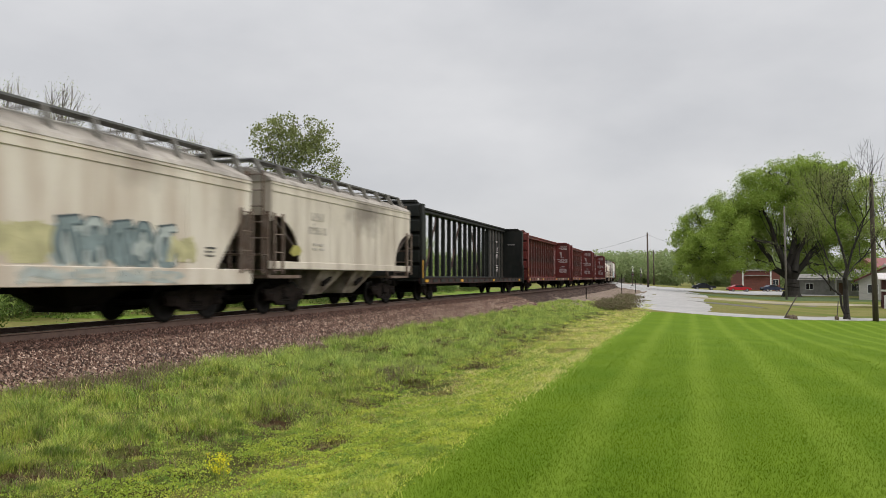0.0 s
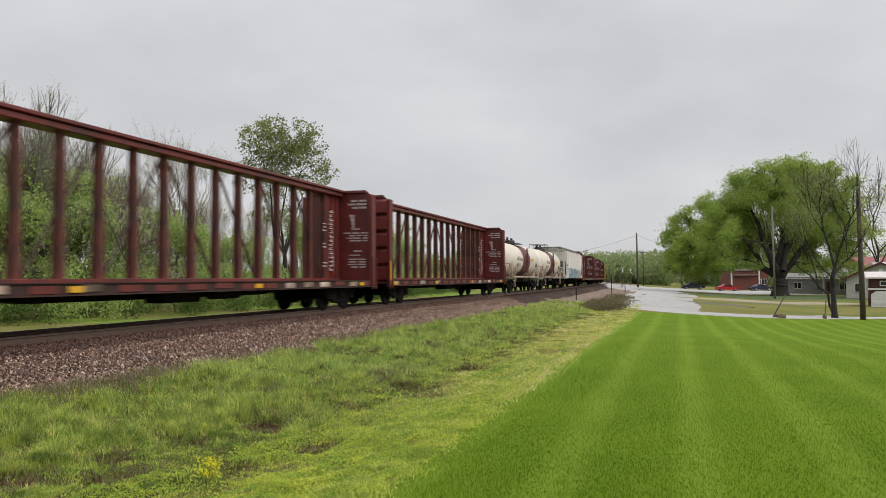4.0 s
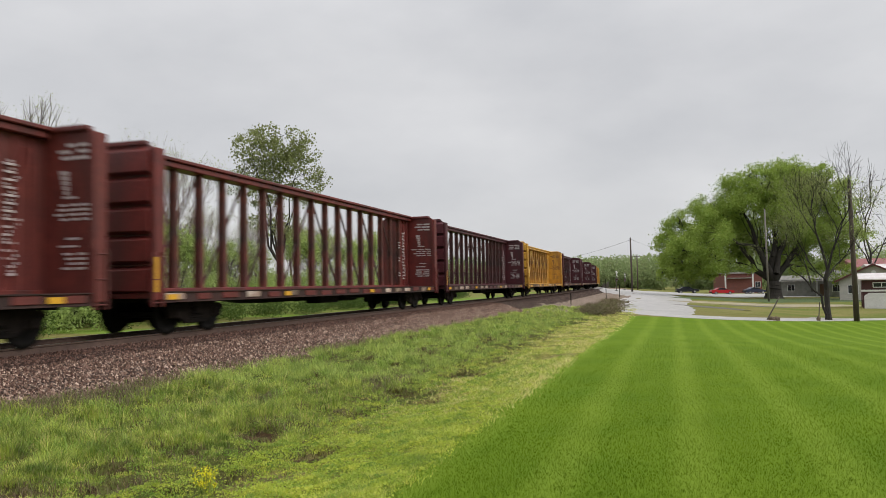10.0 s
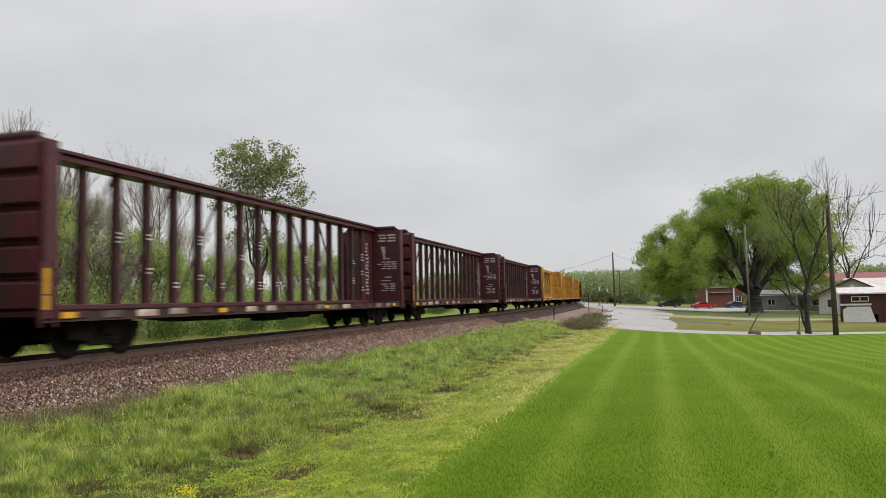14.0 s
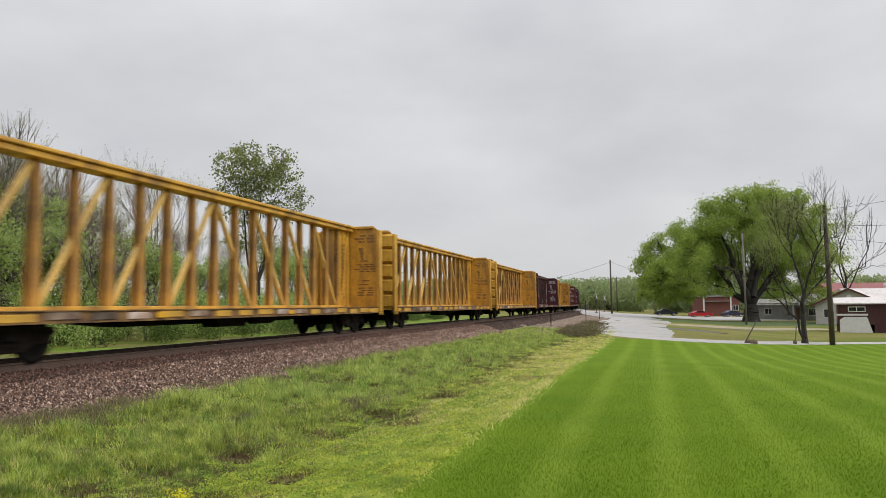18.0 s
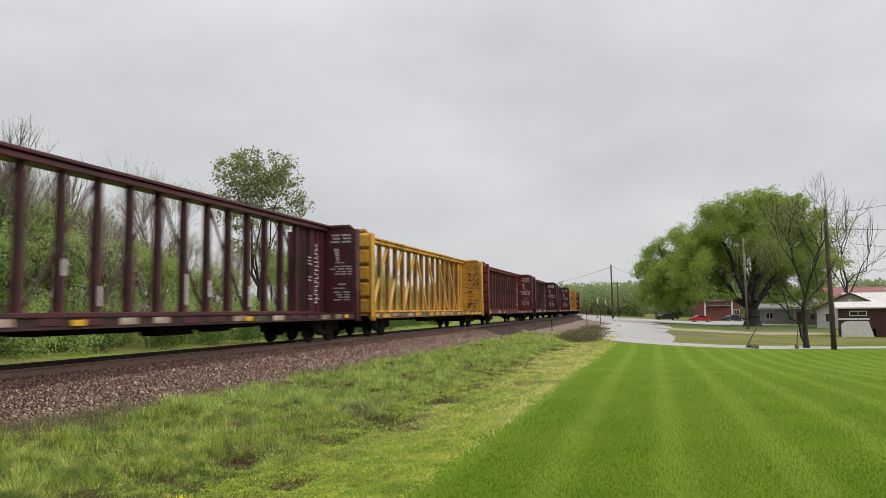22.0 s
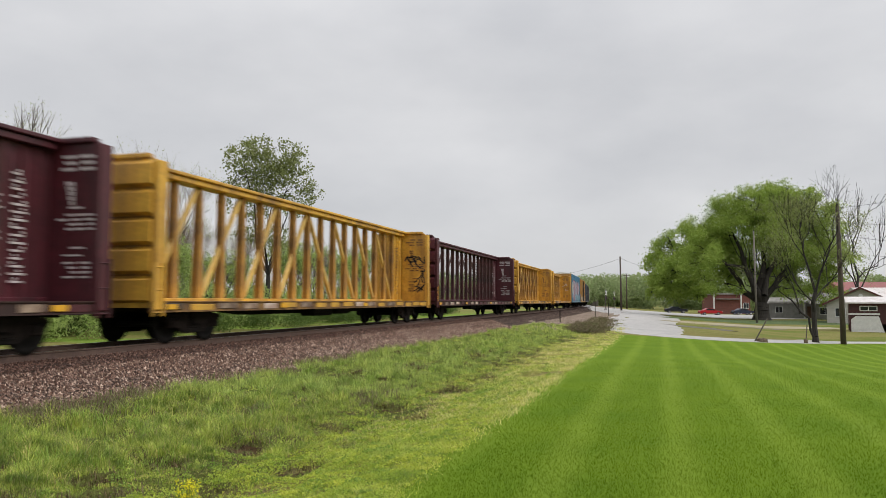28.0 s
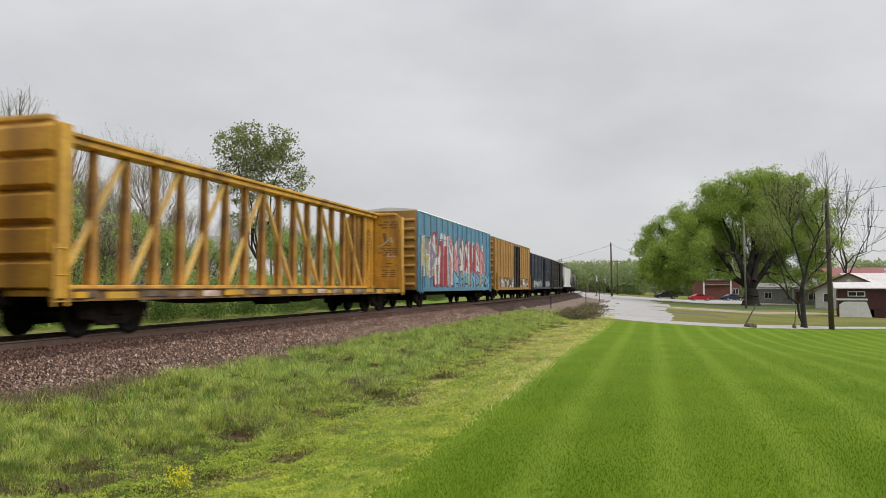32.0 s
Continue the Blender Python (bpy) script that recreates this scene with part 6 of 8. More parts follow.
def bare_mesh(seed, height, spread_a, depth=6, kids=3, r=0.16, upright=0.6, tip=0.012, starts=None):
    """A leafless tree of many fine twigs; also gives the twig ends."""
    rng = np.random.default_rng(seed)
    g, ends = Geo(), []

    def grow(p, d, length, rad, level):
        q = p + d * length
        mid = (p + q) / 2 + Vector(rng.normal(size=3)) * length * 0.05
        n = 6 if level < 2 else 4 if level < 4 else 3
        if level < 4:
            g.tube(p, mid, rad, rad * 0.85, n, cap=False)
            g.tube(mid, q, rad * 0.85, rad * 0.68, n, cap=False)
        else:
            g.tube(p, q, rad, rad * 0.6, 3, cap=False)
        if level >= depth:
            ends.append(q)
            return
        for k in range(kids if level else kids + 2):
            nd = (d * 0.9 + Vector(rng.normal(size=3)) * spread_a + Vector((0, 0, upright * 0.35))).normalized()
            at = p + (q - p) * (1.0 if k == 0 else rng.uniform(0.45, 1.0))
            grow(at, nd, length * rng.uniform(0.62, 0.86), max(tip, rad * (0.66 if k == 0 else 0.5)), level + 1)
    for p, d, length, rad, level in starts or [((0, 0, -0.2), (0.03, 0, 1), height * 0.27, r, 0)]:
        grow(Vector(p), Vector(d).normalized(), length, rad, level)
    return g, ends


def from_view(px, depth):
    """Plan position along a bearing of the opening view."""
    return (px - 784) / 1330 * depth, depth


def place(px, depth, z=None, rz=0):
    x, y = from_view(px, depth)
    return pose(x, y, ground_z(x, y) if z is None else z, rz=rz)


def lobe_list(rows, px0, base_y, depth, rng_seed, spread_y=0.5):
    """Crown masses given by where they stand in the opening view, turned into metres round the trunk."""
    rng = random.Random(rng_seed)
    k = depth / 1330
    out = []
    for x, y, r, *back in rows:
        out.append(((x - px0) * k, (back[0] if back else rng.uniform(-spread_y, spread_y)) * r * k * 1.6, (base_y - y) * k, r * k))
    return out


# the big oak by the street
OAK_D = 115.0
oak_lobes = lobe_list([(1345, 345, 46), (1425, 325, 46), (1300, 368, 38), (1478, 326, 42), (1236, 388, 30), (1222, 432, 32), (1270, 430, 40), (1345, 402, 44, 0.9),
                       (1425, 385, 46), (1500, 375, 46), (1515, 425, 40), (1300, 462, 28), (1245, 468, 28), (1460, 430, 36, 0.6), (1212, 465, 22), (1380, 322, 30), (1508, 330, 36),
                       (1530, 372, 36), (1538, 415, 32), (1526, 450, 28), (1400, 360, 42), (1450, 360, 44), (1480, 400, 44), (1290, 400, 36), (1320, 375, 40),
                       (1232, 474, 24), (1262, 470, 22), (1215, 448, 24), (1204, 470, 14), (1290, 474, 18), (1360, 310, 22), (1440, 300, 26), (1500, 300, 24),
                       (1400, 432, 38, 1.6), (1365, 440, 30, 1.8), (1438, 448, 30, 1.6), (1472, 458, 26, 0.8), (1505, 462, 24), (1335, 432, 30, 1.5),
                       (1225, 486, 16), (1255, 486, 15), (1283, 482, 15), (1205, 478, 15), (1246, 424, 26), (1432, 303, 30), (1405, 300, 26), (1465, 305, 28),
                       (1332, 466, 20), (1352, 470, 15), (1448, 472, 20), (1476, 482, 19), (1508, 484, 20), (1528, 478, 20), (1376, 395, 40, 1.9), (1420, 405, 42, 1.9), (1462, 415, 40, 1.7), (1320, 405, 36, 1.8), (1395, 345, 40, 1.2), (1455, 335, 40, 1.2), (1495, 350, 40, 1.3), (1238, 405, 34, 0.6), (1228, 440, 32, -0.6), (1252, 455, 34, 0.7), (1222, 462, 26, -0.8), (1275, 452, 32, -0.7), (1215, 430, 24, 0.5)],
                      1400, 527, OAK_D, 5)
leafy_tree("oak_tree", place(1400, OAK_D), "huge spreading oak in fresh green leaf with dark forked trunk", oak_lobes, (0.2, 0, 2.6), 1.15, 210000, 0.29,
           M["barkd"], M["leaf_oak"], 41, clump=0.185, twigs=5, corners=3)

# the lone broad tree behind the railway
LONE_D = 62.0
lone_lobes = lobe_list([(492, 218, 28), (515, 208, 16), (560, 226, 24), (545, 214, 12), (478, 240, 30), (515, 250, 36), (568, 252, 28), (462, 262, 24), (545, 270, 34), (500, 285, 36), (456, 292, 22), (578, 285, 24), (598, 298, 20), (585, 310, 18), (500, 325, 32), (555, 322, 30), (455, 322, 20), (530, 385, 30), (485, 375, 26)],
                       520, 533, LONE_D, 6)
leafy_tree("poplar_tree", place(520, LONE_D), "tall tree with sparse young leaves behind the railway", lone_lobes, (0.1, 0, 4.0), 0.20, 11500, 0.15,
           M["barkd"], M["leaf_lone"], 42, clump=0.17, twigs=8, shell=0.45)

# leafless and budding trees of the wood edge
bare_a, ends_a = bare_mesh(51, 14.2, 0.28, 5, 4, 0.14, 0.8, 0.0085)
bare_b, ends_b = bare_mesh(52, 14.0, 0.34, 6, 3, 0.12, 0.65, 0.007)
bare_c, ends_c = bare_mesh(53, 8.0, 0.42, 5, 3, 0.09, 0.4)


def bare_tree(name, g, ends, mat, m, label, leaf=None, count=0, size=0.14, seed=1):
    t = thing(name, m, label, "tree", "trees at the wood's edge")
    part("trunk", g, mat, t)
    if leaf:
        rng = np.random.default_rng(seed)
        e = np.array([tuple(p) for p in ends])
        c = e[rng.integers(0, len(e), count)] + rng.normal(size=(count, 3)) * 0.22
        part("crown", quads_mesh("crown", c, size * 1.2, rng, leaf, corners=3), None, t)
    return t


wood = [
    bare_tree("bare_tree", bare_a, ends_a, M["twig"], place(40, 41), "thinly budding grey tree at the wood's edge", M["leaf_pale"], 4200, 0.065, 2),
    bare_tree("budding_tree", bare_b, ends_b, M["twigp"], place(330, 52), "budding tree with pinkish twigs", M["leaf_pale"], 3600, 0.075, 3),
    bare_tree("budding_tree", bare_a.mesh("trunk"), ends_a, M["twigp"], pose(0, 0, 0) @ place(150, 52), "slim tree with first pale leaves", M["leaf_pale"], 2200, 0.065, 4),
    bare_tree("blossom_tree", bare_c.mesh("trunk"), ends_c, M["bark"], place(255, 42), "small tree in white and pink blossom", M["blossom"], 1500, 0.09, 5),
    bare_tree("young_tree", bare_c.mesh("trunk"), ends_c, M["bark"], place(330, 47), "small tree in fresh green leaf", M["leaf_young"], 5200, 0.15, 6),
]
wood_spots = [(0, -60, 38, 0.95), (0, 45, 45, 1.0), (0, 115, 43, 0.93), (4, 60, 44, 1.35), (4, 100, 42, 1.2), (0, 140, 48, 0.9), (4, -5, 40, 1.45), (4, 140, 46, 1.3), (1, 215, 52, 0.84), (1, 250, 56, 0.86), (4, -40, 40, 1.4), (0, 190, 54, 0.8), (4, 300, 56, 1.15), (0, -160, 34, 0.9), (1, 395, 60, 0.75), (1, 120, 56, 0.85),
              (2, 60, 52, 0.8), (2, 345, 54, 0.62), (0, 380, 66, 0.7), (3, 440, 62, 1.0), (3, 90, 40, 1.1), (3, 655, 95, 1.0), (4, 20, 37, 1.1), (4, 180, 43, 1.0), (4, 420, 58, 0.9),
              (4, 470, 66, 0.9), (1, 680, 110, 0.85), (4, -120, 33, 1.0), (4, 250, 48, 0.9), (1, 545, 72, 0.7), (2, 590, 80, 0.7), (4, 560, 70, 1.2), (4, 620, 84, 1.3),
              (3, 600, 76, 1.3), (2, 690, 98, 0.75), (4, 690, 95, 1.4), (4, 730, 105, 1.3), (1, 480, 70, 0.75), (3, 200, 46, 1.2), (3, 350, 52, 1.1), (3, 10, 42, 1.1), (1, 270, 54, 0.7)]
for k, (which, px, d, sc) in enumerate(wood_spots):
    m = place(px, d, rz=k * 67)
    c = copy_thing(wood[which], m)
    c.scale = (sc, sc, sc)


def bushes(name, label, spots, leaf, size, seed, per=420, aspect=1.0, corners=4):
    """A run of shrubs, joined: x, y, radius, height."""
    rng = np.random.default_rng(seed)
    out = []
    for x, y, r, h in spots:
        n = int(per * r * r)
        o = rng.normal(size=(n, 3))
        o *= (rng.random((n, 1)) ** 0.4) / np.linalg.norm(o, axis=1, keepdims=True) * (r, r, h * 0.55)
        z = ground_z(x, y)
        c = np.array((x, y, z + h * 0.5)) + o
        c = c[c[:, 2] > z]
        out.append(c)
    ob = new(name, quads_mesh(name, np.concatenate(out), size, rng, leaf, aspect=aspect, corners=corners))
    return tagged(ob, label, "shrubs", kind="stuff")


rng0 = random.Random(9)
spots = []
for i in range(170):
    s = rng0.uniform(-14, 115)
    u = -rng0.uniform(9.5, 19) - 0.05 * s
    x, y = beside(s, u)
    spots.append((x, y, rng0.uniform(0.7, 1.5), rng0.uniform(1.0, 2.0)))
bushes("undergrowth", "dense green undergrowth along the wood's edge", spots, M["leaf_bush"], 0.13, 61, 620, corners=3)
spots = []
for i in range(190):
    s = rng0.uniform(-14, 115)
    u = -rng0.uniform(13, 24) - 0.08 * max(0, s - 40)
    x, y = beside(s, u)
    spots.append((x, y, rng0.uniform(0.9, 1.8), rng0.uniform(1.4, 3.8)))
bushes("tall_shrubs", "tall pale green shrubs behind the railway", spots, M["leaf_young"], 0.17, 62, 360, corners=3)

# the wood behind the shrubs
spots = []
for i in range(150):
    s = rng0.uniform(-40, 130)
    x, y = beside(s, -rng0.uniform(27, 42) - 0.1 * max(0, s - 40))
    spots.append((x, y, rng0.uniform(1.6, 2.6), rng0.uniform(2.0, 3.6)))
bushes("woodland", "green undergrowth deep in the wood", spots, M["leaf_bush"], 0.30, 65, 70, corners=3)

spots = []
for i in range(110):
    s = rng0.uniform(-60, 150)
    x, y = beside(s, -rng0.uniform(52, 60) - 0.1 * max(0, s - 40))
    spots.append((x, y, rng0.uniform(2.4, 3.6), rng0.uniform(4.0, 6.5)))
bushes("hedgerow", "low green hedgerow behind the wood", spots, M["leaf_far"], 0.55, 66, 42, corners=3)

# the far wood
spots = []
for i in range(120):
    b = rng0.uniform(-0.05, 0.66)
    d = rng0.uniform(235, 300)
    spots.append((math.tan(b) * d, d, rng0.uniform(4, 8), rng0.uniform(7, 12)))
for i in range(22):
    d = rng0.uniform(212, 240)
    spots.append((math.tan(rng0.uniform(0.545, 0.70)) * d, d, rng0.uniform(3.5, 6), rng0.uniform(10, 15)))
bushes("far_wood", "hazy green wood beyond the crossing", spots, M["leaf_far"], 0.95, 63, 42, corners=3)


# ---- poles and wires ----
def utility_pole(px, depth, top_z, r=0.14, mat="pole", lean=0.0, arm=None, label="weathered wooden utility pole"):
    p = thing("utility_pole", place(px, depth), label, "utility pole")
    x, y = from_view(px, depth)
    hgt = top_z - ground_z(x, y)
    part("shaft", Geo().tube((0, 0, -0.3), (lean, 0, hgt), r * 1.15, r * 0.8, 10), M[mat], p, smooth=True)
    if arm:
        part("crossarm", Geo().box(lean - arm, lean + arm, -0.06, 0.06, hgt - 0.5, hgt - 0.36, 0.01), M[mat], p)
    part("insulator", Geo().lathe([(hgt, 0.03), (hgt + 0.05, 0.06), (hgt + 0.1, 0.06), (hgt + 0.14, 0.03)], "z", 8, (lean, 0, 0)), M["wire"], p)
    return p


def height_at(py, depth):
    return 1.65 + (491 - py) / 1330 * depth


utility_pole(1147, 143, height_at(412, 143), 0.17, "pole", lean=-0.1)
utility_pole(1157, 190, height_at(443, 190), 0.16, "pole", arm=0.9)
utility_pole(1548, 49.8, height_at(318, 49.8), 0.16, "pole", lean=-0.12, label="brown wooden pole beside a young tree")
utility_pole(1391, 97, height_at(365, 97), 0.12, "poleg", lean=-0.1, label="tall grey wooden pole before the oak")


def wire(p, q, sag, r=0.012):
    c = bpy.data.curves.new("wire", "CURVE")
    c.dimensions, c.bevel_depth, c.bevel_resolution = "3D", r, 1
    sp = c.splines.new("POLY")
    n = 24
    sp.points.add(n)
    for i in range(n + 1):
        t = i / n
        v = Vector(p).lerp(Vector(q), t)
        sp.points[i].co = (v.x, v.y, v.z - sag * 4 * t * (1 - t), 1)
    c.materials.append(M["wire"])
    ob = new("overhead_wire", c)
    return tagged(ob, "thin black overhead wire", "wire", "overhead wires")


def at_view(px, py, d):
    x, y = from_view(px, d)
    return (x, y, height_at(py, d))


wire(at_view(1146, 414, 143), at_view(1215, 425, 200), 1.0, 0.02)
wire(at_view(1146, 416, 143), at_view(1000, 450, 300), 0.8, 0.025)
wire(at_view(1548, 322, 49.8), at_view(1900, 250, 42), 0.3)
wire(at_view(1548, 350, 49.8), at_view(1900, 330, 42), 0.3)
wire(at_view(1548, 372, 49.8), at_view(1900, 395, 42), 0.2)

# young bare tree by the lane and the pole
yb, yends = bare_mesh(74, 0, 0.36, 6, 3, upright=0.45, tip=0.008, starts=[
    ((0.10, 0, 3.3), (-0.22, 0.1, 1), 2.7, 0.085, 1), ((0.10, 0, 3.3), (0.30, -0.1, 1), 2.5, 0.075, 1), ((0.08, 0, 2.9), (0.8, 0.2, 0.75), 2.1, 0.055, 2),
    ((0.04, 0, 2.6), (-0.75, -0.2, 0.7), 2.0, 0.05, 2), ((-1.6, 0.1, 2.9), (-0.55, 0, 0.85), 1.8, 0.045, 3), ((-1.0, 0.05, 1.9), (-0.2, 0, 1), 1.9, 0.04, 3)])
yl = np.random.default_rng(76)
yb.tube((0, 0, -0.2), (0, 0, 0.4), 0.27, 0.185, 10, cap=False)
limb(yb, (0, 0, 0.4), (0.10, 0, 3.35), 0.185, 0.13, yl, 0.02, 4, 10)
limb(yb, (-0.08, 0, 0.25), (-1.6, 0.1, 2.95), 0.09, 0.05, yl, 0.05, 5, 8)
yt = thing("young_tree", place(1497, 49.7), "forked tree with bare upper twigs and thin young leaves", "tree")
part("trunk", yb, M["barkd"], yt)
yrng = np.random.default_rng(72)
ye = np.array([tuple(p) for p in yends])
ye = ye[(ye[:, 2] < 9.6) & (ye[:, 2] > 2.6)]
part("crown", quads_mesh("crown", ye[yrng.integers(0, len(ye), 7000)] + yrng.normal(size=(7000, 3)) * 0.28, 0.075, yrng, M["leaf_lone"]), None, yt)


# brown dead brush at the foot of the bank, by the road
dead = []
for i in range(46):
    t = rng0.random()
    x, y = from_view(1078 + 44 * t + rng0.uniform(-20, 14), 44.5 + 27 * t * t + rng0.uniform(-1.5, 1.5))
    dead.append((x, y, rng0.uniform(0.5, 1.1), rng0.uniform(0.28, 0.6)))
bushes("dead_brush", "brown dead brush between the bank and the road", dead, M["brush"], 0.20, 64, 300, 0.12)


bt = thing("bare_sapling", place(1578, 122, rz=40), "leafless sapling rising behind the wooden pole", "tree")
bg, _ = bare_mesh(75, 27.0, 0.33, 4, 3, 0.24, 0.6, 0.028)
part("trunk", bg, M["barkd"], bt)

# ---- town: buildings, vehicles, crossing ----
M["brick"] = material("red_brick", (0.175, 0.060, 0.045), (0.125, 0.045, 0.036), 3.0, 0.85, bump_h=0.01, bump_s=12)
M["siding"] = material("pale_beige_siding", (0.50, 0.47, 0.42), (0.42, 0.40, 0.36), 2.0, 0.7, stretch=(0.3, 0.3, 5))
M["stucco"] = material("grey_white_wall", (0.30, 0.295, 0.275), (0.22, 0.215, 0.20), 1.5, 0.8)
M["shedred"] = material("dark_red_boards", (0.070, 0.020, 0.020), (0.050, 0.016, 0.016), 3.0, 0.7, stretch=(6, 6, 0.4))
M["tinroof"] = material("pale_metal_roof", (0.66, 0.63, 0.61), (0.56, 0.50, 0.48), 0.8, 0.45, stretch=(3, 1, 1))
M["redroof"] = material("red_metal_roof", (0.26, 0.060, 0.055), (0.20, 0.050, 0.045), 0.8, 0.5)
M["trimred"] = material("brown_red_trim", (0.11, 0.028, 0.022), rough=0.6)
M["trimw"] = material("white_trim", (0.74, 0.74, 0.72), (0.66, 0.66, 0.64), 3.0, 0.5)
M["carred"] = material("red_car_paint", (0.42, 0.018, 0.022), (0.38, 0.016, 0.02), 1.0, 0.25, fine=0)
M["carblack"] = material("black_car_paint", (0.014, 0.016, 0.020), (0.018, 0.02, 0.024), 1.0, 0.22, fine=0)
M["carblue"] = material("dark_blue_car_paint", (0.018, 0.024, 0.048), (0.016, 0.02, 0.04), 1.0, 0.25, fine=0)
M["doorb"] = material("brown_door", (0.16, 0.085, 0.045), rough=0.6)
M["rubble"] = material("rotten_stump_wood", (0.16, 0.115, 0.075), (0.085, 0.062, 0.042), 7.0, 0.9, bump_h=0.03, bump_s=14)
M["mud"] = material("wet_dark_mud", (0.060, 0.050, 0.038), (0.090, 0.072, 0.052), 2.0, 0.5, bump_h=0.02, bump_s=9)
M["lampred"] = material("dark_red_lens", (0.09, 0.006, 0.006), rough=0.2)


def window(parent, x, y, z, w, h, wall="y"):
    """A framed pane on a wall facing -y; lower left corner at x, z."""
    fr = Geo().box(x, x + w, y - 0.05, y + 0.02, z, z + 0.07).box(x, x + w, y - 0.05, y + 0.02, z + h - 0.07, z + h)
    fr.box(x, x + 0.07, y - 0.05, y + 0.02, z, z + h).box(x + w - 0.07, x + w, y - 0.05, y + 0.02, z, z + h).box(x + w / 2 - 0.03, x + w / 2 + 0.03, y - 0.05, y + 0.02, z, z + h)
    wd = part("window", fr, M["trimw"], parent, "white-framed window")
    part("pane", Geo().box(x + 0.06, x + w - 0.06, y - 0.02, y + 0.0, z + 0.06, z + h - 0.06), M["glass"], wd)
    return wd


def brick_building():
    b = thing("brick_building", place(1314, 172, rz=-6), "low red brick building with white corner posts", "building")
    part("wall", Geo().box(0, 8.2, 0, 10, -0.3, 4.4, 0.02), M["brick"], b)
    part("roof", Geo().box(-0.3, 8.5, -0.3, 10.3, 4.4, 4.75, 0.03), M["roofg"], b)
    for x in (-0.15, 6.0):
        part("corner_post", Geo().box(x, x + 0.32, -0.16, -0.02, -0.2, 4.4), M["trimw"], b)
    window(b, 6.6, -0.02, 1.2, 1.3, 1.3)
    part("awning", Geo().box(0.4, 5.8, -0.7, 0.0, 3.3, 3.5, 0.02), M["roofg"], b)


brick_building()


def low_shed():
    b = thing("low_building", place(1414, 131, rz=-22), "low whitish building behind the oak", "building")
    part("wall", Geo().box(0, 8.4, 0, 6, -0.3, 2.9, 0.02), M["stucco"], b)
    part("roof", Geo().add([(-0.3, -0.3, 2.5), (8.7, -0.3, 2.5), (8.7, 3, 3.5), (-0.3, 3, 3.5), (-0.3, 6.3, 2.5), (8.7, 6.3, 2.5), (-0.3, -0.3, 2.62), (8.7, -0.3, 2.62), (8.7, 3, 3.62), (-0.3, 3, 3.62), (-0.3, 6.3, 2.62), (8.7, 6.3, 2.62)],
                           [(6, 7, 8, 9), (9, 8, 11, 10), (0, 3, 2, 1), (3, 4, 5, 2), (0, 1, 7, 6), (4, 10, 11, 5), (0, 6, 9, 3), (3, 9, 10, 4), (1, 2, 8, 7), (2, 5, 11, 8)]), M["roofg"], b)
    part("door", Geo().box(6.1, 7.1, -0.06, 0.0, -0.1, 2.05, 0.01), M["doorb"], b, "brown wooden door")
    part("door_post", Geo().box(5.5, 5.8, -0.12, 0.0, -0.2, 2.6), M["trimw"], b)
    window(b, 1.0, -0.02, 0.9, 1.2, 1.1)
    c = thing("grey_house", place(1494, 124, rz=-26), "small grey-white house beside the shed", "house")
    part("wall", Geo().box(0, 6.5, 0, 7, -0.4, 2.7, 0.02), M["stucco"], c)
    part("roof", Geo().add([(-0.4, -0.4, 2.6), (6.9, -0.4, 2.6), (6.9, 3.5, 4.5), (-0.4, 3.5, 4.5), (-0.4, 7.4, 2.6), (6.9, 7.4, 2.6)], [(0, 1, 2, 3), (3, 2, 5, 4), (0, 3, 4), (1, 5, 2), (0, 4, 5, 1)]), M["roofg"], c)
    part("door", Geo().box(4.2, 5.1, -0.06, 0.0, -0.2, 2.0, 0.01), M["trimred"], c)
    window(c, 1.0, -0.02, 0.8, 1.6, 1.2)


low_shed()


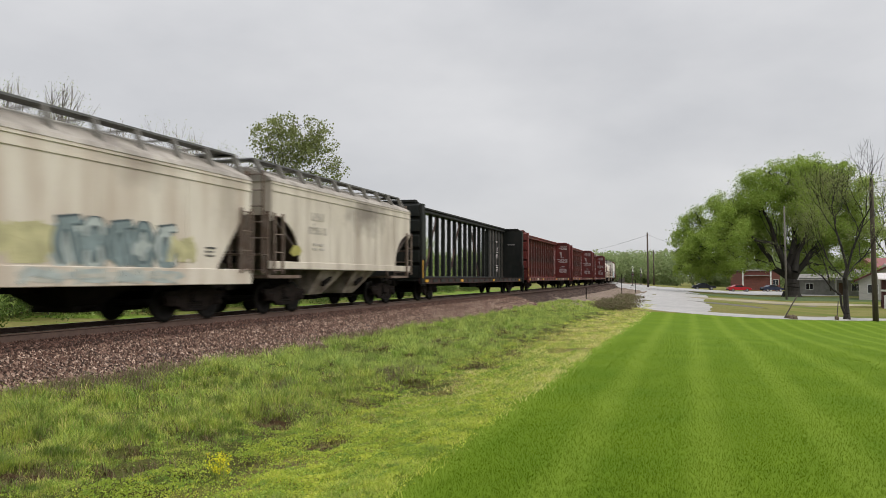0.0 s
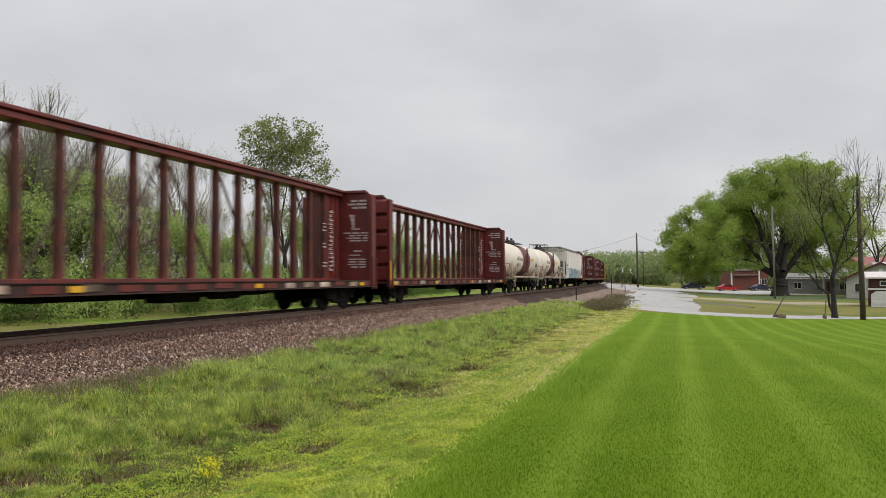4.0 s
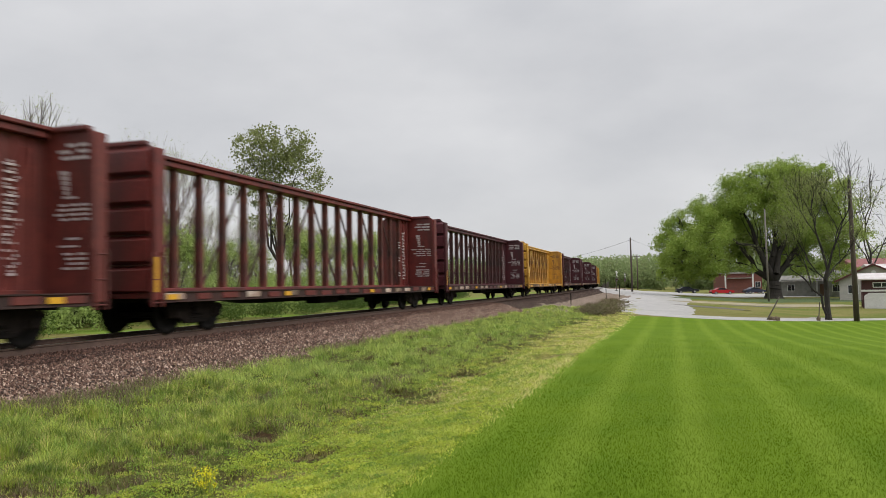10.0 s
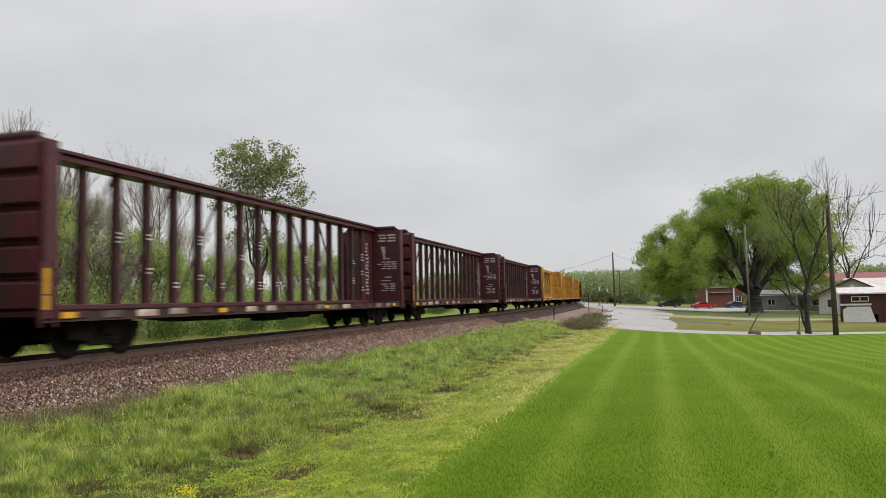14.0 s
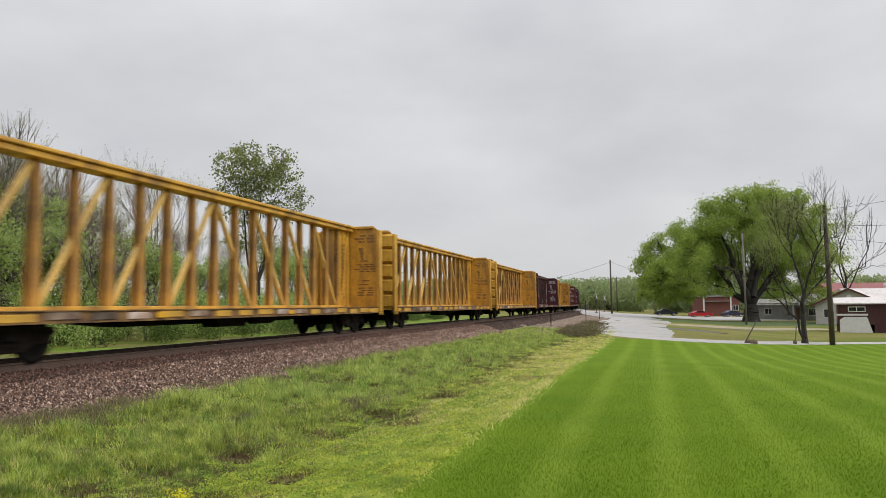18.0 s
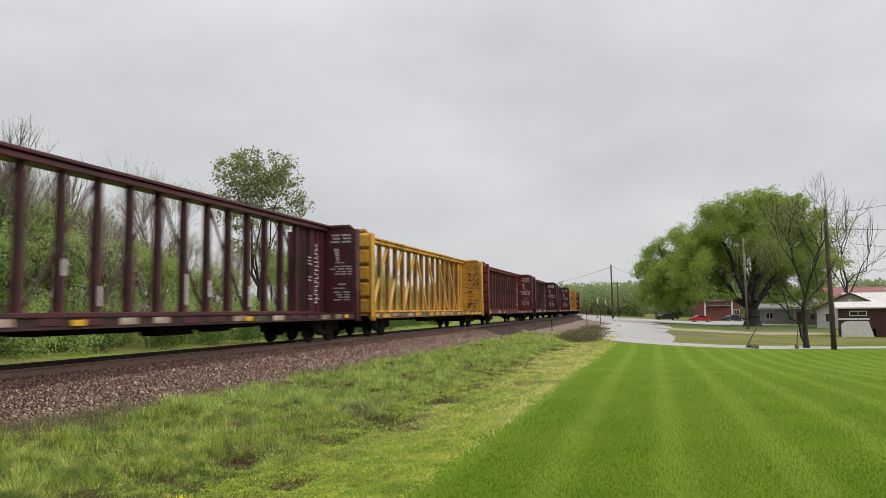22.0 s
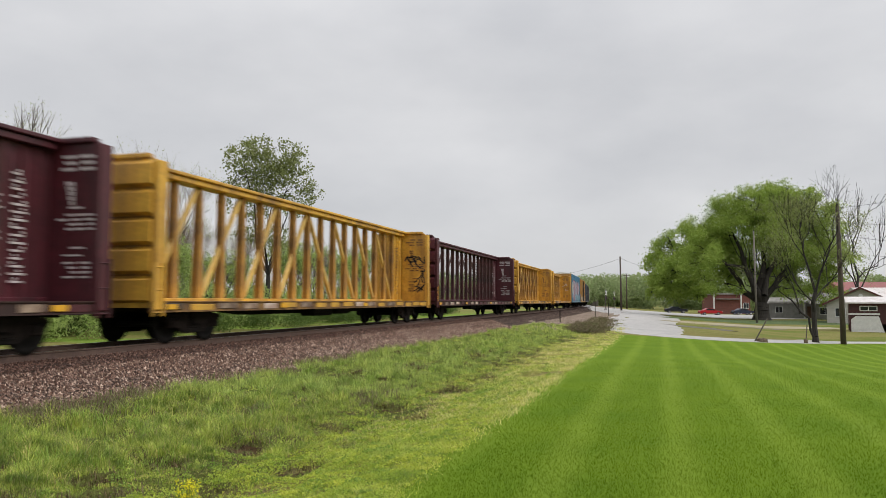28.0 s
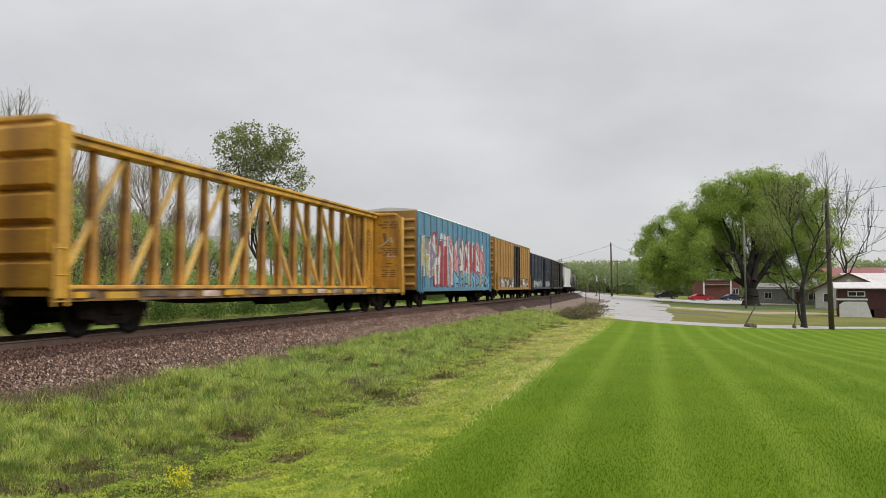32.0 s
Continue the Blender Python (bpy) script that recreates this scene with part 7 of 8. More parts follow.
def gable_house():
    b = thing("gable_house", place(1519, 100, rz=-37), "beige house with a pale metal roof and brown-red trim", "house")
    w, dp, e, pk = 8.2, 11.0, 2.7, 4.7
    part("wall", Geo().add([(0, 0, -0.4), (w, 0, -0.4), (w, 0, e), (w / 2, 0, pk - 0.1), (0, 0, e), (0, dp, -0.4), (w, dp, -0.4), (w, dp, e), (w / 2, dp, pk - 0.1), (0, dp, e)],
                           [(0, 1, 2, 3, 4), (9, 8, 7, 6, 5), (0, 4, 9, 5), (1, 6, 7, 2), (0, 5, 6, 1), (4, 3, 8, 9), (3, 2, 7, 8)]), M["siding"], b)
    for sx, x0 in ((0, -0.5), (1, w + 0.5)):
        part("roof", Geo().add([(x0, -0.5, e - 0.25), (w / 2, -0.5, pk), (w / 2, dp + 0.5, pk), (x0, dp + 0.5, e - 0.25), (x0, -0.5, e - 0.10), (w / 2, -0.5, pk + 0.15), (w / 2, dp + 0.5, pk + 0.15), (x0, dp + 0.5, e - 0.10)],
                               [(0, 3, 2, 1), (4, 5, 6, 7), (0, 1, 5, 4), (3, 7, 6, 2), (0, 4, 7, 3), (1, 2, 6, 5)]), M["tinroof"], b)
        part("barge_board", Geo().add([(x0, -0.56, e - 0.32), (w / 2, -0.56, pk - 0.05), (w / 2, -0.56, pk + 0.18), (x0, -0.56, e - 0.06), (x0, -0.5, e - 0.32), (w / 2, -0.5, pk - 0.05), (w / 2, -0.5, pk + 0.18), (x0, -0.5, e - 0.06)],
                                      [(0, 1, 2, 3), (7, 6, 5, 4), (0, 4, 5, 1), (1, 5, 6, 2), (2, 6, 7, 3), (3, 7, 4, 0)]), M["trimred"], b)
    part("gable_vent", Geo().lathe([(-0.04, 0.28), (0.0, 0.28)], "y", 14, (w / 2, -0.01, 3.7)), M["trimw"], b)
    window(b, 1.0, -0.02, 0.9, 1.3, 1.2)
    part("door", Geo().box(-0.03, 0.05, 1.2, 2.1, -0.2, 2.0), M["trimred"], b)
    # long wing with a metal roof
    a = thing("long_workshop", place(1600, 112, rz=-10), "long white building with a pale metal roof", "building")
    part("wall", Geo().box(0, 30, 0, 12, -0.4, 3.2), M["stucco"], a)
    part("roof", Geo().add([(-0.5, -0.5, 3.1), (30.5, -0.5, 3.1), (30.5, 6, 5.2), (-0.5, 6, 5.2), (-0.5, 12.5, 3.1), (30.5, 12.5, 3.1)], [(0, 1, 2, 3), (3, 2, 5, 4), (0, 3, 4), (1, 5, 2), (0, 4, 5, 1)]), M["tinroof"], a)
    part("fascia", Geo().box(-0.5, 30.5, -0.56, -0.5, 2.95, 3.2), M["trimred"], a)
    c = thing("red_roofed_hall", place(1560, 190, rz=-8), "large hall with a red metal roof", "building")
    part("wall", Geo().box(0, 45, 0, 20, -0.6, 5.2), M["tinroof"], c)
    part("roof", Geo().add([(-0.5, -0.5, 5.1), (45.5, -0.5, 5.1), (45.5, 10, 8.2), (-0.5, 10, 8.2), (-0.5, 20.5, 5.1), (45.5, 20.5, 5.1)], [(0, 1, 2, 3), (3, 2, 5, 4), (0, 3, 4), (1, 5, 2), (0, 4, 5, 1)]), M["redroof"], c)
    for x in (4, 14, 22):
        part("roof_vent", Geo().tube((x, 4, 6.4), (x, 4, 7.6), 0.4, n=10).tube((x, 4, 7.5), (x, 4, 7.8), 0.6, 0.2, n=10), M["tinroof"], c)


gable_house()


def red_shed():
    b = thing("dark_red_shed", place(1560, 72, rz=-29), "dark red board shed with a white lean-to front", "shed")
    part("wall", Geo().box(0, 16, 0, 5, 0.75, 2.75, 0.01), M["shedred"], b)
    part("roof", Geo().add([(-0.3, -0.4, 2.72), (16.3, -0.4, 2.72), (16.3, 5.3, 3.3), (-0.3, 5.3, 3.3), (-0.3, -0.4, 2.84), (16.3, -0.4, 2.84), (16.3, 5.3, 3.42), (-0.3, 5.3, 3.42)],
                           [(0, 3, 2, 1), (4, 5, 6, 7), (0, 1, 5, 4), (1, 2, 6, 5), (2, 3, 7, 6), (3, 0, 4, 7)]), M["tinroof"], b)
    part("band_board", Geo().box(-0.1, 2.6, -0.12, -0.02, 1.62, 1.8, 0.01), M["trimw"], b)
    part("panel_door", Geo().plate([(0.15, -0.2), (3.0, -0.2), (2.5, 1.5), (0.55, 1.5), (0.15, 1.2)], -0.06, -0.01), M["trimw"], b, "white corrugated panel door")
    for k in range(6):
        part("panel_batten", Geo().box(0.3, 2.6, -0.09, -0.06, 0.0 + k * 0.25, 0.03 + k * 0.25), M["trimw"], b)
    for x in (0.0, 3.5, 8.0, 12.0, 15.8):
        part("post", Geo().box(x, x + 0.12, -0.05, 0.07, -0.3, 2.75), M["shedred"], b)
    part("skirt", Geo().box(3.1, 16, 0.02, 0.12, -0.1, 0.8), M["shedred"], b)
    part("floor", Geo().box(0, 16, 0.1, 5, -0.3, -0.05), M["stucco"], b)
    part("back_wall", Geo().box(0, 16, 4.8, 4.95, -0.3, 0.76), M["shedred"], b)
    window(b, 0.9, -0.02, 2.0, 1.5, 0.5)
    window(b, 4.9, -0.02, 1.9, 1.5, 0.5)
    window(b, 9.5, -0.02, 1.9, 1.5, 0.5)


red_shed()


def motor_car(name, label, m, paint, kind="sedan"):
    c = thing(name, m, label, "car", "parked cars")
    if kind == "sedan":
        side = [(-2.25, 0.35), (-2.3, 0.62), (-2.2, 0.82), (-1.0, 0.95), (-0.45, 1.38), (0.75, 1.42), (1.45, 1.02), (2.15, 0.95), (2.28, 0.7), (2.25, 0.35)]
        glass = [(-0.85, 0.97), (-0.4, 1.32), (0.7, 1.36), (1.3, 1.02)]
    else:
        side = [(-2.5, 0.45), (-2.55, 0.8), (-2.4, 1.0), (-1.15, 1.08), (-0.75, 1.62), (0.35, 1.66), (0.5, 1.12), (2.45, 1.1), (2.5, 0.5)]
        glass = [(-1.0, 1.1), (-0.68, 1.54), (0.28, 1.58), (0.38, 1.14)]
    part("body", Geo().plate(side, -0.85, 0.85), paint, c)
    part("side_window", Geo().plate(glass, -0.87, -0.82), M["glass"], c)
    part("side_window", Geo().plate(glass, 0.82, 0.87), M["glass"], c)
    for x in (-1.4, 1.4):
        for y in (-0.78, 0.78):
            w = part("wheel", Geo().lathe([(-0.1, 0.2), (-0.1, 0.31), (-0.06, 0.33), (0.06, 0.33), (0.1, 0.31), (0.1, 0.2)], "y", 14, (x, y, 0.33)), M["tyre"], c)
            part("rim", Geo().lathe([(-0.11, 0.05), (-0.108, 0.2), (0.108, 0.2), (0.11, 0.05)], "y", 12, (x, y, 0.33)), M["chrome"], w)
    xs = max(p[0] for p in side)
    for y in (-0.65, 0.65):
        part("tail_light", Geo().box(xs - 0.08, xs + 0.02, y - 0.14, y + 0.14, 0.72, 0.88), M["lampred"], c)
        part("headlight", Geo().box(-xs - 0.03, -xs + 0.1, y - 0.15, y + 0.15, 0.62, 0.76), M["trimw"], c)
    part("bumper", Geo().box(xs - 0.1, xs + 0.06, -0.8, 0.8, 0.4, 0.56, 0.02), M["steel"], c)


motor_car("sedan_car", "red car parked before the brick building", place(1307, 154, rz=176), M["carred"])
motor_car("sedan_car", "black sedan parked by the street", place(1245, 156, rz=170), M["carblack"])
motor_car("sedan_car", "dark blue sedan parked beside the brick building", place(1366, 158, rz=184), M["carblue"])


def crossing_signal(px, d, sc=1.0):
    c = thing("crossing_signal", place(px, d, rz=62), "railway crossing signal with crossbuck and red lamps", "crossing signal")
    part("mast", Geo().tube((0, 0, -0.2), (0, 0, 4.3 * sc), 0.07, n=10), M["pole"], c)
    g = Geo()
    for k in (1, -1):
        g.bar((-0.55, -0.1 - 0.02 * k, 3.75 * sc - 0.4 * k), (0.55, -0.1 - 0.02 * k, 3.75 * sc + 0.4 * k), 0.04, 0.15)
    part("crossbuck", g, M["trimw"], c)
    part("lamp_bar", Geo().box(-0.75, 0.75, -0.06, 0.02, 2.6 * sc, 2.68 * sc), M["steel"], c)
    for x in (-0.6, 0.6):
        t = part("target_disc", Geo().lathe([(-0.06, 0.36), (-0.02, 0.36)], "y", 16, (x, -0.02, 2.64 * sc)), M["wire"], c)
        part("lamp", Geo().lathe([(-0.2, 0.11), (-0.06, 0.12)], "y", 12, (x, -0.02, 2.64 * sc)), M["lampred"], t)
    part("bell", Geo().lathe([(4.3 * sc, 0.05), (4.35 * sc, 0.16), (4.45 * sc, 0.1)], "z", 12), M["chrome"], c)
    part("base", Geo().box(-0.3, 0.3, -0.3, 0.3, -0.2, 0.25, 0.03), M["stucco"], c)
    part("gate_arm", Geo().bar((0.3, 0.1, 1.1), (0.55, 0.1, 4.6 * sc), 0.06, 0.1), M["poleg"], c)


crossing_signal(1119, 150, 0.9)
crossing_signal(1134, 178, 0.9)
cabin = thing("relay_cabin", place(1098, 250), "grey relay cabin beside the crossing", "relay cabin")
part("body", Geo().box(-1.1, 1.1, -0.9, 0.9, -0.1, 2.3, 0.03), M["poleg"], cabin)
part("roof", Geo().box(-1.2, 1.2, -1.0, 1.0, 2.3, 2.42, 0.02), M["roofg"], cabin)
fh = thing("far_house", place(1172, 330), "small pale house beyond the crossing", "house")
part("wall", Geo().box(-4.5, 4.5, 0, 7, -0.5, 2.4), M["stucco"], fh)
part("roof", Geo().add([(-5, -0.5, 2.3), (5, -0.5, 2.3), (5, 3.5, 4.6), (-5, 3.5, 4.6), (-5, 7.5, 2.3), (5, 7.5, 2.3)], [(0, 1, 2, 3), (3, 2, 5, 4), (0, 3, 4), (1, 5, 2), (0, 4, 5, 1)]), M["roofg"], fh)


def marker_post(px, d, top):
    x, y = from_view(px, d)
    p = thing("marker_post", place(px, d), "thin dark steel marker post beside the track", "post", "marker posts")
    part("shaft", Geo().box(-0.035, 0.035, -0.02, 0.02, -0.2, top), M["steel"], p)
    part("tip", Geo().box(-0.04, 0.04, -0.03, 0.03, top, top + 0.08), M["steel"], p)


marker_post(1037, 62, 0.85)
marker_post(1100, 88, 2.1)
marker_post(1124, 90, 1.5)

# the leaning stick on its stump, the guy post by the young tree
st = thing("tree_stump", place(1396, 46.0), "rotten stump with a leaning pole beside the lane", "stump")
srng = np.random.default_rng(8)
g = Geo()
for i in range(9):
    a = i * 0.7
    g.lathe([(0, 0.17), (0.12 + 0.05 * (i % 3), 0.14), (0.24 + 0.04 * (i % 2), 0.05)], "z", 7, (0.2 * math.cos(a) + 0.12, 0.18 * math.sin(a), -0.03))
part("stump_wood", g, M["rubble"], st)
part("leaning_pole", Geo().tube((-0.35, 0, 0), (0.55, 0.1, 1.45), 0.045, 0.035, 7), M["bark"], st, "thin leaning pole")
gp = thing("guy_post", place(1479, 48.0), "short dark post beside the young tree", "post")
part("shaft", Geo().tube((0, 0, -0.1), (0.12, 0, 1.2), 0.035, 0.03, 7), M["bark"], gp)
part("foot", Geo().lathe([(0, 0.12), (0.2, 0.13), (0.3, 0.06)], "z", 8), M["rubble"], gp)

# shadegrass: the oak's shade on the green, laid as a dark grass colour
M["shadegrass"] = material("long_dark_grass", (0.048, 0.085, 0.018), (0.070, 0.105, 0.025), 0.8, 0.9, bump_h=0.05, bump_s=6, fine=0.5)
M["dirt"] = material("worn_tan_dirt", (0.34, 0.285, 0.20), (0.24, 0.215, 0.12), 0.45, 0.9, bump_h=0.02, bump_s=14)
ribbon("long_grass_strip", [(32.5, 100, 0.6), (38, 101, 6), (46, 102, 9), (58, 103, 10), (74, 103, 9)], M["shadegrass"], "strip of longer dark grass below the oak", "grass", lift=0.06)
ribbon("dirt_strip", [(26.5, 81, 1.5), (31, 82, 4), (38, 82, 4.5), (46, 81, 3)], M["dirt"], "worn tan dirt strip across the green", "dirt", lift=0.04)
ribbon("mud_strip", [(22.6, 69.5, 0.4), (24.4, 67.5, 1.5), (25.6, 64.5, 1.3), (26.2, 61.5, 0.4)], M["mud"], "strip of wet dark mud beside the lane", "mud", lift=0.03)
ribbon("mud_patch", [(29.5, 75.4, 0.3), (33, 75, 0.8), (37, 74.6, 0.4)], M["mud"], "patch of wet dark mud on the green", "mud", lift=0.03)


# ---- grass, weeds and stones ----
M["brownblade"] = leaf_material("dead_brown_blades", [(0.085, 0.055, 0.030), (0.210, 0.150, 0.075), (0.055, 0.036, 0.021), (0.150, 0.170, 0.045), (0.165, 0.120, 0.062)], 0.15)
M["lowblade"] = leaf_material("low_verge_blades", [(0.385, 0.492, 0.080), (0.545, 0.609, 0.128), (0.459, 0.556, 0.091), (0.684, 0.642, 0.214), (0.321, 0.428, 0.075)], 0.4, patches=(3.1, (0.52, 0.62, 0.58), (1.2, 1.12, 1.0)))
def su_arrays(s, u):
    dx, dy = math.sin(TRACK_A), math.cos(TRACK_A)
    x = -TRACK_D * dy + dx * s + dy * u
    y = TRACK_D * dx + dy * s - dx * u
    z = np.array([ground_su(a, b) + bump(c, d, b) for a, b, c, d in zip(s, u, x, y)])
    return np.stack([x, y, z], 1)


def su_plan(s, u):
    dx, dy = math.sin(TRACK_A), math.cos(TRACK_A)
    return -TRACK_D * dy + dx * s + dy * u, TRACK_D * dx + dy * s - dx * u


def blades(name, label, s, u, height, width, lean, mat, rng, curl=True, kind="stuff", out=None):
    """Single blades of grass, joined; height, width and lean are arrays or numbers."""
    n = len(s)
    p = su_arrays(s, u)
    la = rng.uniform(0, 2 * math.pi, n) if out is None else out + rng.normal(size=n) * 0.6
    ld = np.stack([np.cos(la), np.sin(la), np.zeros(n)], 1)
    ang = la + math.pi / 2 + rng.uniform(-0.7, 0.7, n)
    side = np.stack([np.cos(ang), np.sin(ang), np.zeros(n)], 1)
    hgt = (height * rng.uniform(0.55, 1.25, n))[:, None]
    w = (width * rng.uniform(0.7, 1.3, n))[:, None] / 2
    ln = (lean * rng.uniform(0.2, 1.4, n))[:, None]
    up = np.array((0, 0, 1.0))
    if curl:
        mid = p + up * hgt * 0.6 + ld * hgt * ln * 0.35
        tip = p + up * hgt * 0.95 + ld * hgt * ln
        v = np.stack([p - side * w - up * 0.02, p + side * w - up * 0.02, mid + side * w * 0.75, tip, mid - side * w * 0.75], 1)
        k = 5
    else:
        tip = p + up * hgt + ld * hgt * ln
        v = np.stack([p - side * w - up * 0.01, p + side * w - up * 0.01, tip], 1)
        k = 3
    me = bpy.data.meshes.new(name)
    me.vertices.add(k * n)
    me.vertices.foreach_set("co", v.ravel())
    corner = np.array((0, 1, 2, 4, 4, 2, 3) if curl else (0, 1, 2))
    c = len(corner)
    me.loops.add(c * n)
    me.loops.foreach_set("vertex_index", (corner[None] + k * np.arange(n)[:, None]).astype(np.int32).ravel())
    first_loop = (np.arange(n)[:, None] * c + np.array((0, 4) if curl else (0,))[None]).astype(np.int32).ravel()
    me.polygons.add(len(first_loop))
    me.polygons.foreach_set("loop_start", first_loop)
    me.update(calc_edges=True)
    layer = me.uv_layers.new(name="UVMap")
    layer.data.foreach_set("uv", np.repeat(np.stack([s, u], 1).astype(np.float32), c, axis=0).ravel())
    me.materials.append(mat)
    return tagged(new(name, me), label, "grass", kind=kind)


def fan(rng, n, r0, r1, b0, b1):
    """Points of the plan spread evenly in bearing and by ratio in distance; along and beside the line."""
    r = r0 * (r1 / r0) ** rng.random(n)
    b = rng.uniform(b0, b1, n)
    x, y = r * np.sin(b), r * np.cos(b)
    return x * math.sin(TRACK_A) + y * math.cos(TRACK_A), TRACK_D + x * math.cos(TRACK_A) - y * math.sin(TRACK_A), r


grng = np.random.default_rng(77)
s, u, r = fan(grng, 580000, 4.3, 56, -0.62, 0.66)
b_ = np.arctan2(*su_plan(s, u))
k = (u + 0.22 * grng.normal(size=len(u)) > 10.75 + 0.35 * np.array([noise.noise((a * 0.5, 2.0, 2.0)) for a in s])) & (r * np.cos(b_) < np.array([lawn_reach(math.tan(q), 1.0) for q in b_]) - 0.2)
k &= grng.random(len(r)) < np.clip((30 - r) / 26, 0.06, 0.8)
s, u, r = s[k], u[k], r[k]
blades("lawn_grass", "short mown green lawn grass in faint stripes", s, u, 0.022, 0.004 + 0.0006 * r, 1.2, M["lawnblades"], grng, curl=False)

n = 60000
s, u = grng.uniform(-9, 9, n), grng.uniform(10.4, 24, n)
x, y = su_plan(s, u)
k = (np.hypot(x, y) < 4.6) | (np.abs(np.arctan2(x, y)) > 0.6)
s, u = s[k], u[k]
blades("lawn_grass", "short mown green lawn grass round the viewer", s, u, 0.04, 0.012, 0.9, M["lawnblades"], grng, curl=False)

# bare wet soil in the ditch
M["soil"] = material("damp_brown_soil", (0.024, 0.015, 0.008), (0.085, 0.052, 0.026), 7.0, 0.95, spec=0.05, bump_h=0.04, bump_s=12)
for hx, hy, hr in HOLLOWS:
    g = Geo()
    n = 22
    z = lambda x, y: ground_z(x, y) + bump(x, y, su(x, y)[1])
    v = [(hx, hy, z(hx, hy) + 0.015)]
    for ring, lift in ((0.3, 0.015), (0.6, 0.018), (0.85, 0.012), (1.05, -0.03)):
        for i in range(n):
            a = 2 * math.pi * i / n
            f = 0.7 * hr * ring * (1 + 0.9 * noise.noise((math.cos(a) * 1.9 + hx, math.sin(a) * 1.9 + hy, 0)))
            x, y = hx + 1.3 * f * math.cos(a), hy + 0.8 * f * math.sin(a)
            v.append((x, y, z(x, y) + lift + 0.02 * noise.noise((x * 9, y * 9, 1))))
    g.add(v, [(0, 1 + i, 1 + (i + 1) % n) for i in range(n)] + [(1 + k * n + i, 1 + (k + 1) * n + i, 1 + (k + 1) * n + (i + 1) % n, 1 + k * n + (i + 1) % n) for k in range(3) for i in range(n)])
    tagged(part("bare_soil", g, M["soil"], smooth=True), "hollow of wet bare brown soil in the verge", "soil", kind="structure")


# unmown verge: tufts
def tufts(n_tuft, per, u0, u1, spread_r, r_max=58.0, own=0.0):
    ts, tu, tr = fan(grng, n_tuft, 4.3, r_max, -0.66, 0.45)
    k = (tu > u0) & (tu < u1) & (ts < 57)
    ts, tu, tr = ts[k], tu[k], tr[k]
    for hx, hy, hr in HOLLOWS:
        hs, hu = su(hx, hy)
        k = (ts - hs) ** 2 + (1.3 * (tu - hu)) ** 2 > (hr * 0.95) ** 2
        ts, tu, tr = ts[k], tu[k], tr[k]
    patch = np.array([noise.noise((a * 0.5, b * 0.5, 2.0)) for a, b in zip(ts, tu)])
    keep = patch > -0.42 + 0.15 * grng.normal(size=len(patch))
    ts, tu, tr, patch = ts[keep], tu[keep], tr[keep], patch[keep]
    ds, du = grng.normal(size=(2, len(ts) * per)) * spread_r
    return np.repeat(ts, per) + ds, np.repeat(tu, per) + du, np.repeat(tr, per), np.repeat(patch + own * grng.normal(size=len(patch)), per), ds, du


def far_from_hollows(s, u, grow=1.0):
    k = np.ones(len(s), bool)
    for hx, hy, hr in HOLLOWS:
        hs, hu = su(hx, hy)
        k &= (s - hs) ** 2 + (1.3 * (u - hu)) ** 2 > (hr * grow) ** 2
    return k


def low_by_hollows(s, u):
    """Trodden low growth on the lawn's side of each hollow."""
    k = np.ones(len(s))
    for hx, hy, hr in HOLLOWS:
        d = math.hypot(hx, hy)
        hs, hu = su(hx * (1 - 0.9 / d), hy * (1 - 0.9 / d))
        k = np.minimum(k, np.clip(np.hypot(s - hs, u - hu) / 0.85 - 0.35, 0.18, 1.0))
    return k


def weedy(s, u):
    """How far purplish dead weeds take over from the grass."""
    return np.array([noise.noise((a * 0.33, b * 1.1, 7.0)) + 0.5 * noise.noise((a * 1.1, b * 2.5, 3.0)) for a, b in zip(s, u)]) + 0.5 * np.clip(4.5 - u, -0.4, 0.6)


def matted(s, u):
    """How far the low clover mat takes over towards the lawn."""
    edge = 8.2 + 0.35 * np.sin(0.9 * s) * np.clip((16 - s) / 6, 0, 1) + 0.02 * np.clip(s - 18, 0, 30)
    rough = 0.3 + 0.4 * np.clip((s - 11) / 6, 0, 1)
    return u - edge + rough * np.array([noise.noise((a * 0.6, 5.0, b * 0.6)) for a, b in zip(s, u)])


# the clover mat and the undergrowth below the long grass
def lumps(s, u, f, seed):
    return np.array([noise.noise((a * f, b * f, seed)) for a, b in zip(s, u)])


s, u, r, pt, ds, du = tufts(90000, 12, 4.05, 10.9, 0.10)
ma = matted(s, u)
lump = lumps(s, u, 4.5, 0.0) + 0.6 * lumps(s, u, 11, 5.0)
k = ((ma > -0.1) | (grng.random(len(s)) < 0.35)) & (lump + 0.3 * np.clip(ma, 0, 1) > -0.28 + 0.12 * grng.normal(size=len(s))) & (grng.random(len(s)) < 0.72)
s, u, r, pt, lump = s[k], u[k], r[k], pt[k], lump[k]
blades("verge_undergrowth", "low yellow-green grass and clover of the verge", s, u, low_by_hollows(s, u) * np.clip(0.045 + 0.04 * pt + 0.07 * lump, 0.02, 0.11), 0.004 + 0.0006 * r, 1.3, M["lowblade"], grng, curl=False)


